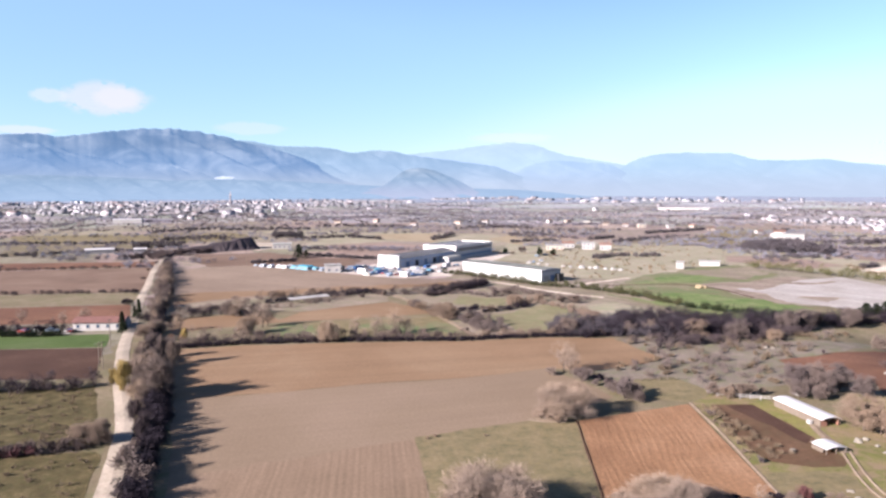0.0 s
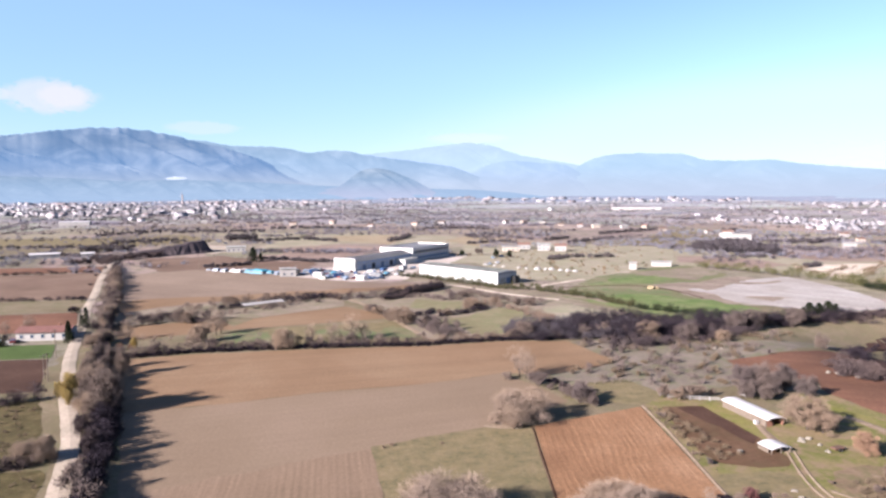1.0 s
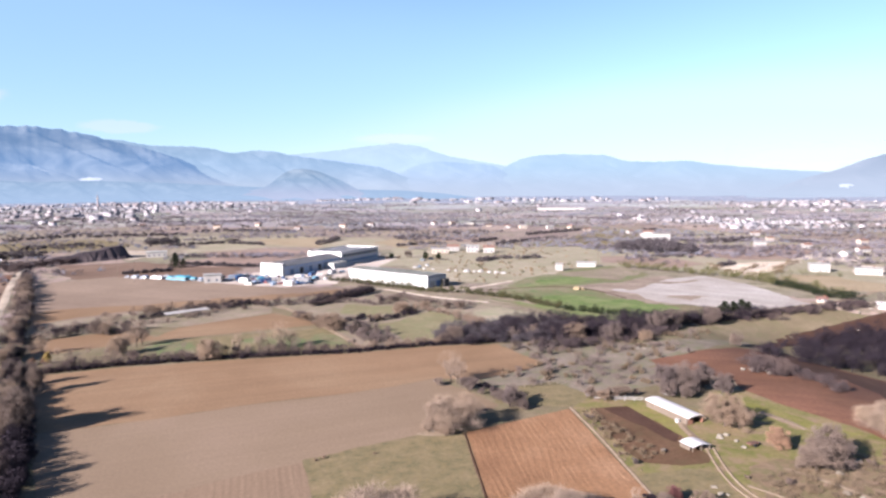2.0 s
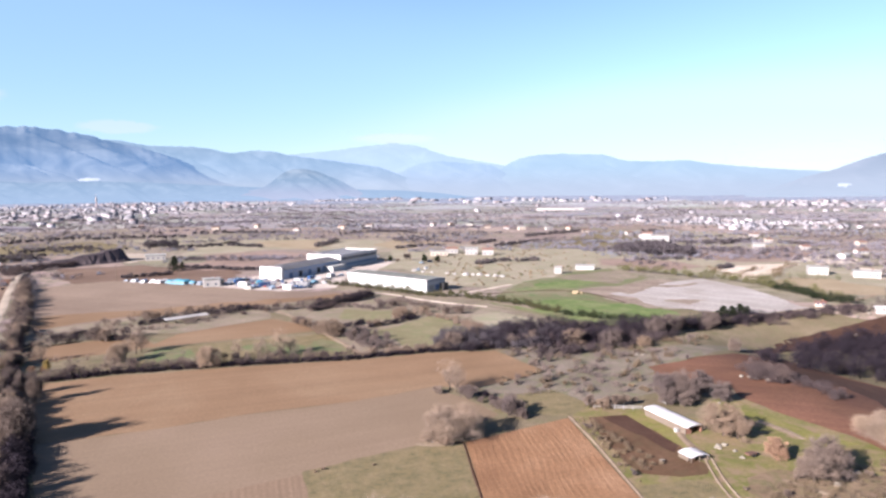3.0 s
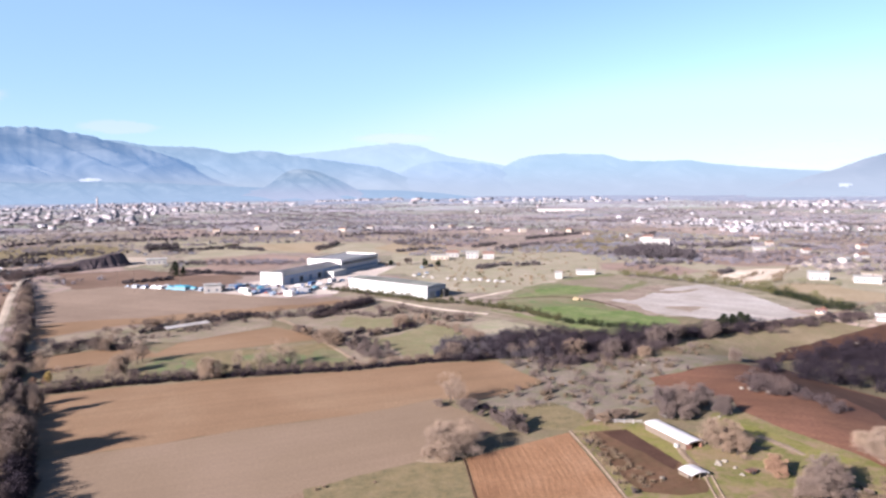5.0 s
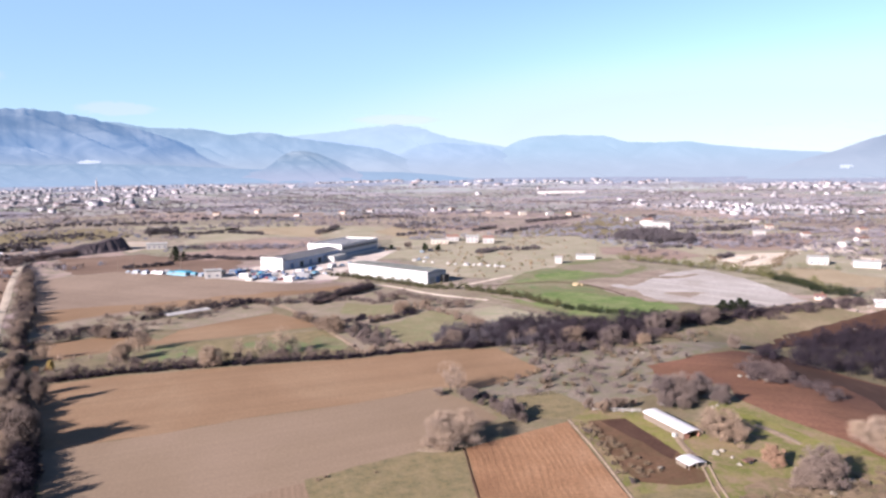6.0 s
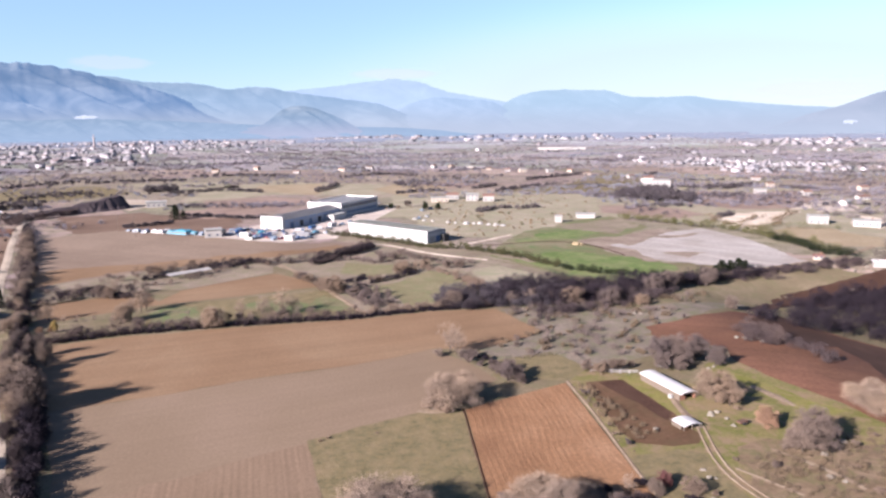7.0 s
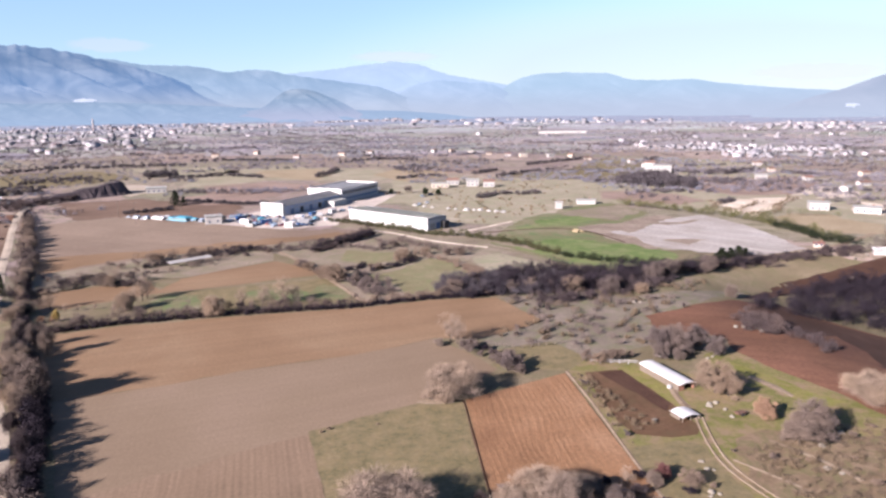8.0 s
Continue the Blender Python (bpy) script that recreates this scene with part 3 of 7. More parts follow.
field("pasture", "pasture", 0.07, [(-5.7, 139.2), (8, 145), (19.6, 149.3), (28.8, 149.0), (24.4, 96), (0.5, 90), (-2.2, 112.7)], "small rough green pasture beside a ploughed field")
field("rough_ground", "olive", 0.02, [(-170, 60), (-100, 190), (-112, 300), (-20, 340), (70, 345), (150, 300), (240, 255), (190, 100), (120, 60)], "rough dry grassland round the fields", 3.0)
field("meadow", "lane_grass", 0.06, [(57, 161), (66, 170), (78, 164), (90, 150), (112, 140), (120, 110), (100, 92), (60, 92), (55, 117)], "green farm meadow round the barns", 1.5)
field("lower_meadow", "pasture", 0.055, [(40, 168), (44, 180), (60, 184), (66, 170), (57, 162)], "short green meadow patch behind a hedge", 1.2)
field("worn_patch", "dirt", 0.11, [(17.5, 149.5), (22, 152), (27, 150.5), (26, 147.5), (21, 147.8)], "bare worn patch under a tree", 1.0, "soil")
field("paddock", "paddock", 0.10, [(61.3, 159.8), (71.0, 159.9), (73.7, 138.6), (74.1, 127.1), (71.6, 123.7), (65.9, 123.3), (59.5, 126.0), (58.2, 131.9), (59.3, 146.2)], "brown trampled earth paddock beside the barns", 1.2)
field("paddock_shade", "umber", 0.12, [(64.5, 159), (70.8, 159.5), (73.4, 138.6), (70.6, 135), (69.0, 141.5)], "darker soil in one part of the paddock", 1.5, "soil")
field("green_strip", "bright_grass", 0.09, [(70, 161), (76, 162), (76, 152), (78, 138), (74, 136), (72, 147)], "vivid green grass beside the barn", 0.8)
field("green_strip", "bright_grass", 0.09, [(100, 160), (103, 155), (107, 140), (112, 132), (106, 130), (101, 138), (98, 148)], "vivid green grass along the ploughed field", 1.2)
ribbon("bank_edge", "dirt", 0.10, [(84, 119), (87, 114), (90, 110), (91, 102)], 1.6, "bare eroded bank in the rough ground", "track", 0.8)
ribbon("bank_edge", "dirt", 0.10, [(73, 113), (76, 108), (79, 102)], 1.0, "bare eroded bank in the rough ground", "track", 0.6)
field("weedy_ground", "weeds", 0.075, [(75.0, 118.2), (80, 122), (86.5, 124), (95.0, 122), (108, 116), (112, 100), (90.7, 92), (76, 92), (73.5, 105.8)], "brown dead weeds over rough ground", 2.5)
field("lower_grass", "pasture", 0.065, [(53.8, 119.8), (66.5, 122.2), (70.8, 119.0), (69.1, 106.5), (68.7, 92), (56.6, 92), (52.3, 111.5)], "olive grass below the paddock", 1.5)
field("green_strip", "lane_grass", 0.08, [(99, 168), (106.1, 167.1), (109.8, 148.7), (114.1, 133.2), (113.1, 125.4), (107.5, 130.2), (99.3, 137.9), (96.9, 145.0), (93, 156)], "bright grass strip along a ploughed field", 1.5)
field("rough_grazing", "grey_scrub", 0.045, [(41, 190), (57, 198), (64, 204), (57, 232), (75, 236), (100, 240), (138, 238), (141, 218), (92, 194), (104, 184), (86, 176), (66, 170), (44, 181)], "grey-green rough grazing dotted with scrub", 2.0)
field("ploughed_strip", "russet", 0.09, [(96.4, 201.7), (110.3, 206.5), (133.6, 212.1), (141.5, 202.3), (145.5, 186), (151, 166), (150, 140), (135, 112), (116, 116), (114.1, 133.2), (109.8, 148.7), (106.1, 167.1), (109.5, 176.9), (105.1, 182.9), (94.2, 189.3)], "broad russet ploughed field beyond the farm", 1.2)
# Darker soil laid over the field's far part to paint its shade.
field("damp_soil", "umber", 0.105, [(128, 209), (141.5, 202.3), (145.5, 186), (151, 166), (150, 140), (143, 126), (134, 142), (138, 160), (132, 176), (122, 190)], "dark soil painted as shade over the far ploughed field", 6.0, "soil")
field("ploughed_strip", "umber", 0.075, [(134.8, 214), (161, 228), (234.6, 262.7), (240, 240), (201, 224), (155, 213), (141, 211)], "dark ploughed strip along a lane", 1.0)
field("grass_strip", "olive", 0.06, [(85, 246), (138, 240), (214, 265), (224, 252), (141, 219), (98, 223)], "narrow grass strip below a wooded slope", 1.2)
field("lane_side_pasture", "olive_dark", 0.05, [(-58, 112), (-64, 130), (-66, 132), (-150, 122), (-150, 80), (-48, 80)], "olive rough pasture beside the gravel road", 0.8)
field("lane_side_pasture", "olive_dark", 0.05, [(-68, 136), (-88, 177), (-170, 165), (-150, 128)], "olive rough pasture between two hedges", 0.8)
field("ploughed_strip", "umber", 0.06, [(-92, 184), (-107, 220), (-200, 214), (-180, 178)], "dark brown ploughed strip by the road", 0.8)
field("crop_strip", "bright_green", 0.07, [(-107, 221), (-114.5, 241), (-215, 234), (-200, 215)], "bright green strip of winter crop", 0.8)
field("ploughed_strip", "russet", 0.06, [(-126, 262), (-124, 278), (-136, 304), (-240, 288), (-220, 252)], "russet ploughed strip behind a farmhouse", 0.8)
field("dry_strip", "olive", 0.055, [(-136, 306), (-146, 340), (-270, 322), (-245, 290)], "straw-coloured fallow strip", 0.8)
field("dry_strip", "red_strip", 0.05, [(-147, 342), (-186, 450), (-340, 415), (-275, 324)], "reddish-brown fallow strip beside the road", 1.2)
field("dry_strip", "russet", 0.05, [(-188, 455), (-198, 485), (-360, 470), (-342, 420)], "reddish ploughed strip at the road bend", 1.2)
field("factory_field", "tan_far", 0.06, [(-166, 435), (-128, 461), (-90, 432), (-57, 413), (-25, 388), (6, 383), (22, 376), (14, 366), (-17, 352), (-38, 347), (-81, 327), (-119, 300), (-128, 318)], "tan field in front of the factory yard", 1.2)
field("track_side_pasture", "heath", 0.045, [(8, 384), (22, 377), (48, 345), (74, 321), (98, 288), (101, 294), (88, 320), (78, 345), (56, 362), (34, 388), (4, 412), (0, 398)], "dry olive pasture beside a dirt track", 1.5)
field("factory_field", "ochre", 0.075, [(-126, 318), (-119, 301), (-81, 328), (-38, 348), (-17, 353), (14, 367), (2, 374), (-40, 362), (-85, 346), (-124, 334)], "ochre band along the lower edge of a tan field", 3.0)
field("hedged_field", "heath", 0.05, [(-121, 299), (-81, 326), (-40, 344), (-26, 326), (-25, 309), (-58, 285), (-72, 287), (-106, 271)], "rough tan ground between hedges", 1.2)
field("small_field", "ochre", 0.06, [(-64, 261), (-58, 283), (-40, 298), (-24, 308), (-12, 296), (-4, 279), (-38, 268)], "small ochre field inside hedges", 0.8)
field("rough_ground", "heath", 0.035, [(-38, 346), (-17, 352), (14, 366), (24, 374), (48, 344), (74, 320), (98, 284), (74, 262), (62, 240), (12, 236), (-2, 274), (-15, 311)], "rough olive ground with scattered scrub", 2.0)
field("rough_strip", "pasture", 0.055, [(-62, 260), (-42, 264), (-10, 270), (1.5, 272), (9.5, 238), (-20, 236), (-60, 232)], "rough grass strip along a hedge", 1.5)
field("crop_strip", "lush", 0.07, [(-62, 253), (-54, 259), (-47, 256), (-44, 237), (-53, 236), (-59, 238)], "bright green strip behind the hedge", 2.0)
field("crop_strip", "lush", 0.065, [(-34, 258), (-14, 262), (-8, 254), (2, 264), (7.5, 243), (-18, 240), (-33, 244)], "patchy green strip along a hedge", 4.0)
field("dry_strip", "ochre", 0.05, [(-108, 268), (-70, 283), (-61, 262), (-94, 243)], "straw-coloured strip between hedges", 1.0)
field("pale_meadow", "green_meadow", 0.06, [(12, 274), (26, 280), (43, 301), (51, 288), (55, 271), (44, 256), (36, 241), (26, 242), (24, 256)], "pale green meadow inside scrub", 1.2)
field("pale_meadow", "dry_meadow", 0.065, [(61, 299), (74, 305), (94, 271), (83, 267), (65, 267), (60, 274)], "pale dry meadow above a wooded slope", 1.2)
field("pale_meadow", "green_meadow", 0.055, [(4, 303), (7, 327), (18, 320), (29, 317), (26, 298), (16, 294)], "olive grass between scrub rows", 1.2)
field("crop_field", "lush", 0.07, [(76, 329), (97, 375), (133, 428), (189, 453), (192, 400), (161, 371), (134, 348), (138, 314), (150, 300), (146, 281), (125, 259), (98, 274)], "bright green winter crop behind a tree belt", 2.0)
field("young_crop", "young_crop", 0.09, [(84, 322), (106, 336), (130, 330), (136, 312), (148, 290), (143, 268), (125, 262), (104, 276), (90, 305)], "bright young cereal along a hedge", 4.0)
field("young_crop", "young_crop", 0.085, [(100, 368), (118, 392), (142, 404), (152, 384), (128, 368)], "bright young cereal beyond a ditch", 4.0)
field("bare_patch", "heath", 0.10, [(77, 338), (86, 330.6), (100, 312), (92, 308), (80, 322)], "pale thin patch in the crop", 3.0)
field("bare_patch", "heath", 0.095, [(140, 412), (186, 445), (189, 405), (165, 378), (150, 388)], "pale dry corner of the crop", 4.0)
field("bare_ground", "bare_brown", 0.10, [(132, 364), (157, 371), (197, 394), (198, 382), (146, 343), (155, 300), (149, 297), (138, 316), (134, 348)], "brown bare ground between crop and gravel", 3.0, "soil")
ribbon("ditch", "umber", 0.13, [(80.8, 357.4), (99.9, 362), (120, 364), (133, 352), (138.5, 330), (140, 316)], 2.2, "dark ditch through the green crop", "ditch", 0.8)
field("gravel_lot", "gravel", 0.11, [(144.7, 342.6), (172, 358), (190, 378), (217, 385), (222, 338), (217, 285), (183.5, 276.8), (162.9, 287.4), (151.7, 302.9)], "broad pale gravel lot on levelled ground", 2.5, "lot")
for corners in ([(150, 352), (168, 362), (172, 356), (156, 344)], [(160, 318), (172, 322), (184, 312), (168, 306)], [(178, 366), (204, 372), (206, 366), (186, 358)]):
    field("dirt_patch", "bare_brown", 0.125, corners, "brown muddy patch on the gravel lot", 3.0, "soil")
field("pit_floor", "road", 0.08, [(-149, 566), (-140, 600), (-143, 630), (-165, 660), (-180, 650), (-168, 610), (-160, 585)], "pale bare pit floor above an earth bank", 2.0, "soil")
field("factory_yard", "yard", 0.10, [(-70, 424), (-60, 414), (-27, 391), (4, 398), (8, 428), (30, 470), (50, 530), (20, 560), (-34, 474), (-56, 452)], "pale concrete factory yard", 1.5, "yard")
field("soil_strip", "red_strip", 0.085, [(-166, 470), (-190, 535), (-140, 552), (-100, 528), (-60, 500), (-60, 455), (-78, 428), (-90, 434), (-128, 461), (-150, 452)], "brown bare soil between yard and earth bank", 3.0, "soil")
field("soil_strip", "red_fallow", 0.095, [(-108, 512), (-60, 502), (-36, 545), (-52, 582), (-116, 552)], "brown fallow strip behind the yard", 2.5)
field("grass_strip", "olive", 0.05, [(-330, 522), (-268, 566), (-232, 640), (-395, 640)], "dull tan-green strip on the plain", 3.0)
field("grass_strip", "pasture", 0.055, [(-400, 655), (-235, 655), (-190, 720), (-300, 790), (-470, 760)], "dull green strip on the plain", 3.0)
field("pale_field", "pale_crop", 0.10, [(-77, 714), (-10, 653), (11, 733), (-12, 774), (-71, 770)], "pale stubble field behind the factory", 3.0)
field("brown_field", "red_fallow", 0.09, [(-92, 562), (-51, 545), (-10, 605), (-51, 653), (-105, 626)], "brown fallow field behind the factory yard", 2.0)
field("dry_meadow", "dry_meadow", 0.07, [(-120, 600), (-105, 632), (-50, 660), (0, 650), (60, 640), (70, 700), (40, 800), (-60, 830), (-120, 760)], "dry meadow behind the factory", 4.0)
field("dry_meadow", "dry_meadow", 0.04, [(40, 520), (70, 400), (95, 384), (150, 430), (205, 440), (236, 372), (300, 330), (420, 480), (430, 600), (330, 640), (230, 600), (150, 640), (60, 640)], "dry pale meadows round scattered houses", 4.0)
field("dry_meadow", "dry_meadow", 0.08, [(45.7, 531), (111, 492), (188, 472), (151, 435), (115, 402), (93, 382), (68, 388), (76, 435), (63, 484), (30, 480)], "pale olive meadow behind the white warehouse", 3.0)
field("dry_meadow", "dry_meadow", 0.06, [(60, 540), (108, 498), (142, 500), (168, 487), (206, 517), (191, 553), (212, 584), (191, 614), (158, 608), (133, 600), (108, 610), (60, 620)], "pale tan meadow below scattered houses", 3.0)
field("dry_meadow", "pasture", 0.09, [(160, 640), (231, 593), (293, 636), (342, 701), (362, 800), (327, 830), (252, 712)], "light green meadow beside a dark grove", 3.0)
field("fallow_field", "red_fallow", 0.06, [(91, 636), (120, 684), (175, 720), (282, 818), (321, 887), (300, 960), (203, 936), (147, 899), (71, 750)], "reddish fallow field crossed by hedges", 4.0)
field("pale_field", "pale_crop", 0.10, [(43, 693), (67, 622), (107, 620), (118, 703), (71, 750)], "pale stubble patch below houses", 2.0)
field("dry_meadow", "red_fallow", 0.10, [(188, 472), (205, 453), (228, 433), (254, 444), (251, 477), (227, 511), (203, 510)], "tan fallow strip beyond the crop", 2.5)
field("fallow_field", "red_fallow", 0.09, [(270, 510), (291, 470), (345, 457), (398, 521), (414, 580), (369, 571), (337, 601)], "reddish fallow slope below the village", 3.0)
field("bare_slope", "pale_sand", 0.12, [(251, 439), (243, 398), (247, 374), (270, 392), (323, 446), (308, 449), (286, 448)], "pale sandy bare slope", 3.0, "soil")
field("bare_slope", "pale_sand", 0.12, [(327, 458), (345, 457), (387, 494), (380, 504)], "pale sandy track beside a fallow slope", 3.0, "soil")
field("bare_slope", "pale_sand", 0.12, [(334, 437), (357, 437), (400, 479), (376, 485)], "pale sandy patch behind white houses", 3.0, "soil")
field("bare_slope", "pale_sand", 0.12, [(319, 385), (317, 358), (356, 402), (349, 418)], "pale gravel patch beside white houses", 3.0, "soil")
field("dry_meadow", "pale_crop", 0.10, [(252, 369), (250, 348), (253, 316), (276, 310), (295, 334), (288, 356), (293, 372), (274, 381)], "tan meadow below white houses", 2.0)
field("dry_meadow", "dry_meadow", 0.07, [(375, 691), (411, 667), (496, 678), (556, 771), (459, 712), (432, 772)], "pale meadow below the village", 3.0)
field("crop_strip", "pasture", 0.07, [(-330, 800), (-249, 815), (-184, 720), (-213, 667), (-276, 652)], "light green strip on the plain", 4.0)
field("dry_meadow", "dry_meadow", 0.07, [(-237, 838), (-114, 833), (-93, 756), (-155, 736)], "tan meadow strip on the plain", 4.0)
ribbon("road", "road", 0.16, [(-43, 75), (-49, 95), (-54.7, 112.4), (-59.2, 125.5), (-66, 144.4), (-77.4, 168), (-83, 179), (-99.5, 217), (-106.8, 236), (-122.4, 279), (-135, 311), (-153.8, 365), (-171.8, 414), (-188, 461), (-198, 492), (-203, 520)], 3.7, "pale gravel road beside a tree-lined hedge")
for off in (-0.75, 0.75):
    ribbon("wheel_track", "dirt", 0.17, [(75.9 + off, 131), (72.5 + off, 120.8), (70.3 + off, 113.1), (70.6 + off, 106.8), (72.2 + off, 99.5), (75 + off, 88)], 0.55, "worn wheel track in the farm grass", "track", 0.15)
ribbon("field_edge", "umber", 0.13, [(28.6, 149.0), (27.0, 128), (24.6, 96)], 0.5, "narrow dark edge between pasture and ploughed field", "track", 0.25)
ribbon("field_edge", "dirt", 0.12, [(57.2, 161.5), (56.6, 140), (54.8, 118), (53.8, 98)], 0.8, "narrow worn strip beside the ploughed field", "track", 0.3)
ribbon("farm_lane", "dirt", 0.15, [(77.5, 146), (76.6, 142), (75.4, 136), (75.2, 130)], 1.8, "worn dirt lane beside the barn", "track", 0.5)
ribbon("field_track", "dirt", 0.12, [(-34, 345), (-24, 330), (-15, 311), (-8, 293), (-1.6, 273), (5, 254), (10.6, 236)], 2.4, "dirt track along a bank", "track", 0.5)
ribbon("field_track", "pale_sand", 0.14, [(22, 377), (31.5, 369), (48.4, 341.5), (62, 328), (73, 319)], 3.0, "pale dirt track below the warehouse hedge", "track", 0.6)
ribbon("field_track", "pale_sand", 0.15, [(62.9, 358), (80, 370), (96.2, 384), (103, 389)], 3.0, "pale dirt path into the green field", "track", 0.6)
ribbon("field_track", "dirt", 0.12, [(99.5, 150), (101, 147.5), (102, 143), (102, 137)], 2.6, "bare worn patch along the meadow", "track", 0.9)
ribbon("lane", "dirt", 0.12, [(150, 268), (190, 276), (235, 290), (270, 312)], 3.0, "narrow dirt lane past the gravel lot", "track", 0.5)


def ploughed_field():
    """Furrowed soil: ridges run down the field and bend a little."""
    tl, tr, br, bl = Vector((29, 148.8)), Vector((56.4, 160.3)), Vector((53.2, 96)), Vector((24.6, 94))
    nu, nv = 300, 60
    verts = []
    for j in range(nv + 1):
        v = j / nv
        for i in range(nu + 1):
            u = i / nu
            p = (tl * (1 - u) + tr * u) * (1 - v) + (bl * (1 - u) + br * u) * v
            bend = 1.6 * noise.noise((p.x * 0.045, p.y * 0.045, 4)) + 0.35 * noise.noise((p.x * 0.25, p.y * 0.12, 2))
            phase = u * 19 + bend * 1.5
            ridge = 0.017 * math.sin(phase * math.tau) + 0.010 * math.sin(phase * 2.3 * math.tau + 1)
            edge = min(1, min(u, 1 - u, v, 1 - v) * 25)
            verts.append((p.x, p.y, 0.16 + edge * ridge * (0.7 + 0.6 * noise.noise((p.x * 0.2, p.y * 0.1, 8)))))
    w = nu + 1
    loops = [k for j in range(nv) for i in range(nu) for k in ((j + 1) * w + i, (j + 1) * w + i + 1, j * w + i + 1, j * w + i)]
    ob = new("ploughed_field", raw_mesh("ploughed_field", verts, loops, [4] * (nu * nv), [M["ploughed"]]))
    tagged(ob, "orange ploughed field with long furrows", "field", kind="structure")


ploughed_field()


# ---- mountains and sky ----
def mountains(name, mat, distance, depth, crest, label, rough=0.3, spacing=8.0, skew=12.0):
    """A range: crest heights by bearing (degrees, slope seen from the middle), folded flanks falling to the plain."""
    az = np.arange(crest[0][0], crest[-1][0] + 0.01, 0.12)
    top = np.interp(az, [c[0] for c in crest], [c[1] for c in crest]) * distance + 50
    top = np.convolve(np.pad(top, 4, mode="edge"), np.ones(9) / 9, "valid")
    nr = 56
    verts = []
    for j in range(nr):
        s = j / (nr - 1)
        k = min(1, s / 0.8)
        r = distance - depth * (1 - k) + 130 * max(0, s - 0.8) / 0.2
        prof = k ** 1.15 if s < 0.8 else 1 - 0.4 * ((s - 0.8) / 0.2) ** 2
        mid = 4 * k * (1 - k)
        for a, h in zip(az, top):
            x, y = r * math.sin(radians(a)), r * math.cos(radians(a))
            q = Vector((a * 0.16 + 1.3 * k, k * 0.5 + a * 0.02, distance * 0.013))
            spur = (a + skew * k) / spacing + 0.55 * noise.noise(q * 1.3) + 0.16 * noise.noise(q * 6)
            f = spur - math.floor(spur)
            spur = (f / 0.68 if f < 0.68 else (1 - f) / 0.32) - 0.5
            fold = 0.9 * spur * (0.6 + 0.8 * abs(noise.noise(q * 0.7))) + 0.5 * noise.fractal(q * 2.2, 1.0, 2.0, 4)
            crag = 0.018 * noise.noise((a * 2.3, 1.7, distance)) + 0.006 * noise.noise((a * 6.1, 2.2, distance))
            verts.append((x, y, max(-6, h * (prof * (1 + crag) + rough * mid * fold) - 4 * (1 - k))))
    w = len(az)
    loops = [k for j in range(nr - 1) for i in range(w - 1) for k in (j * w + i + 1, j * w + i, (j + 1) * w + i, (j + 1) * w + i + 1)]
    me = raw_mesh(name, verts, loops, [4] * ((nr - 1) * (w - 1)), [mat])
    me.polygons.foreach_set("use_smooth", [True] * len(me.polygons))
    tagged(new(name, me), label, "mountain", kind="structure")


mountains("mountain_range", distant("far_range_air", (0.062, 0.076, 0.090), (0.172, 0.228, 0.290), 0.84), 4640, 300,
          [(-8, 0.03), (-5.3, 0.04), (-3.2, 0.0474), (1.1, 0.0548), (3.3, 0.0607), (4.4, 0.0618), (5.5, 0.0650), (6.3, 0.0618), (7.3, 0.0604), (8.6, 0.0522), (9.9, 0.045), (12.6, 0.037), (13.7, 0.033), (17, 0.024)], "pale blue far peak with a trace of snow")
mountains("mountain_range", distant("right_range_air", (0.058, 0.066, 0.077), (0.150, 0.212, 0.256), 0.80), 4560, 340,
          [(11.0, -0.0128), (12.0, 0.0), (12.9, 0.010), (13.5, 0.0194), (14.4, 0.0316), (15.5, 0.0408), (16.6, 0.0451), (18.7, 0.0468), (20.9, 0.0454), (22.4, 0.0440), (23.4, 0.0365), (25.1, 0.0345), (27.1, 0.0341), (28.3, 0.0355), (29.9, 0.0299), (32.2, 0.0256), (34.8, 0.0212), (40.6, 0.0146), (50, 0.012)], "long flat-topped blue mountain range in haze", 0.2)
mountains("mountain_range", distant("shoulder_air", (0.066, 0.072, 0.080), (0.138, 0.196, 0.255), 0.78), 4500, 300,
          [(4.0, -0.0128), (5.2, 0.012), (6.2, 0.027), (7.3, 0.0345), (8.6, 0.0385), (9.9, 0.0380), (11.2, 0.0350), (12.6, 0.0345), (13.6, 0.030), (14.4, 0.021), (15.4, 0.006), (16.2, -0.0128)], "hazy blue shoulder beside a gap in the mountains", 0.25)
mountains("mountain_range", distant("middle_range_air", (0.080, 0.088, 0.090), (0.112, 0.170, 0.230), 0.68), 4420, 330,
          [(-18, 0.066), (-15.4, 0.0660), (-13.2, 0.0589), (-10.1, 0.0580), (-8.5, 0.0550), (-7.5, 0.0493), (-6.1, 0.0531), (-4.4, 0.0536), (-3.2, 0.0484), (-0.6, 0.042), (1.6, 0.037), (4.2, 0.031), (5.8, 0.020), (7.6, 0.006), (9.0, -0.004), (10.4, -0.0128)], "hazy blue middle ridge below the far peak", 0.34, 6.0)
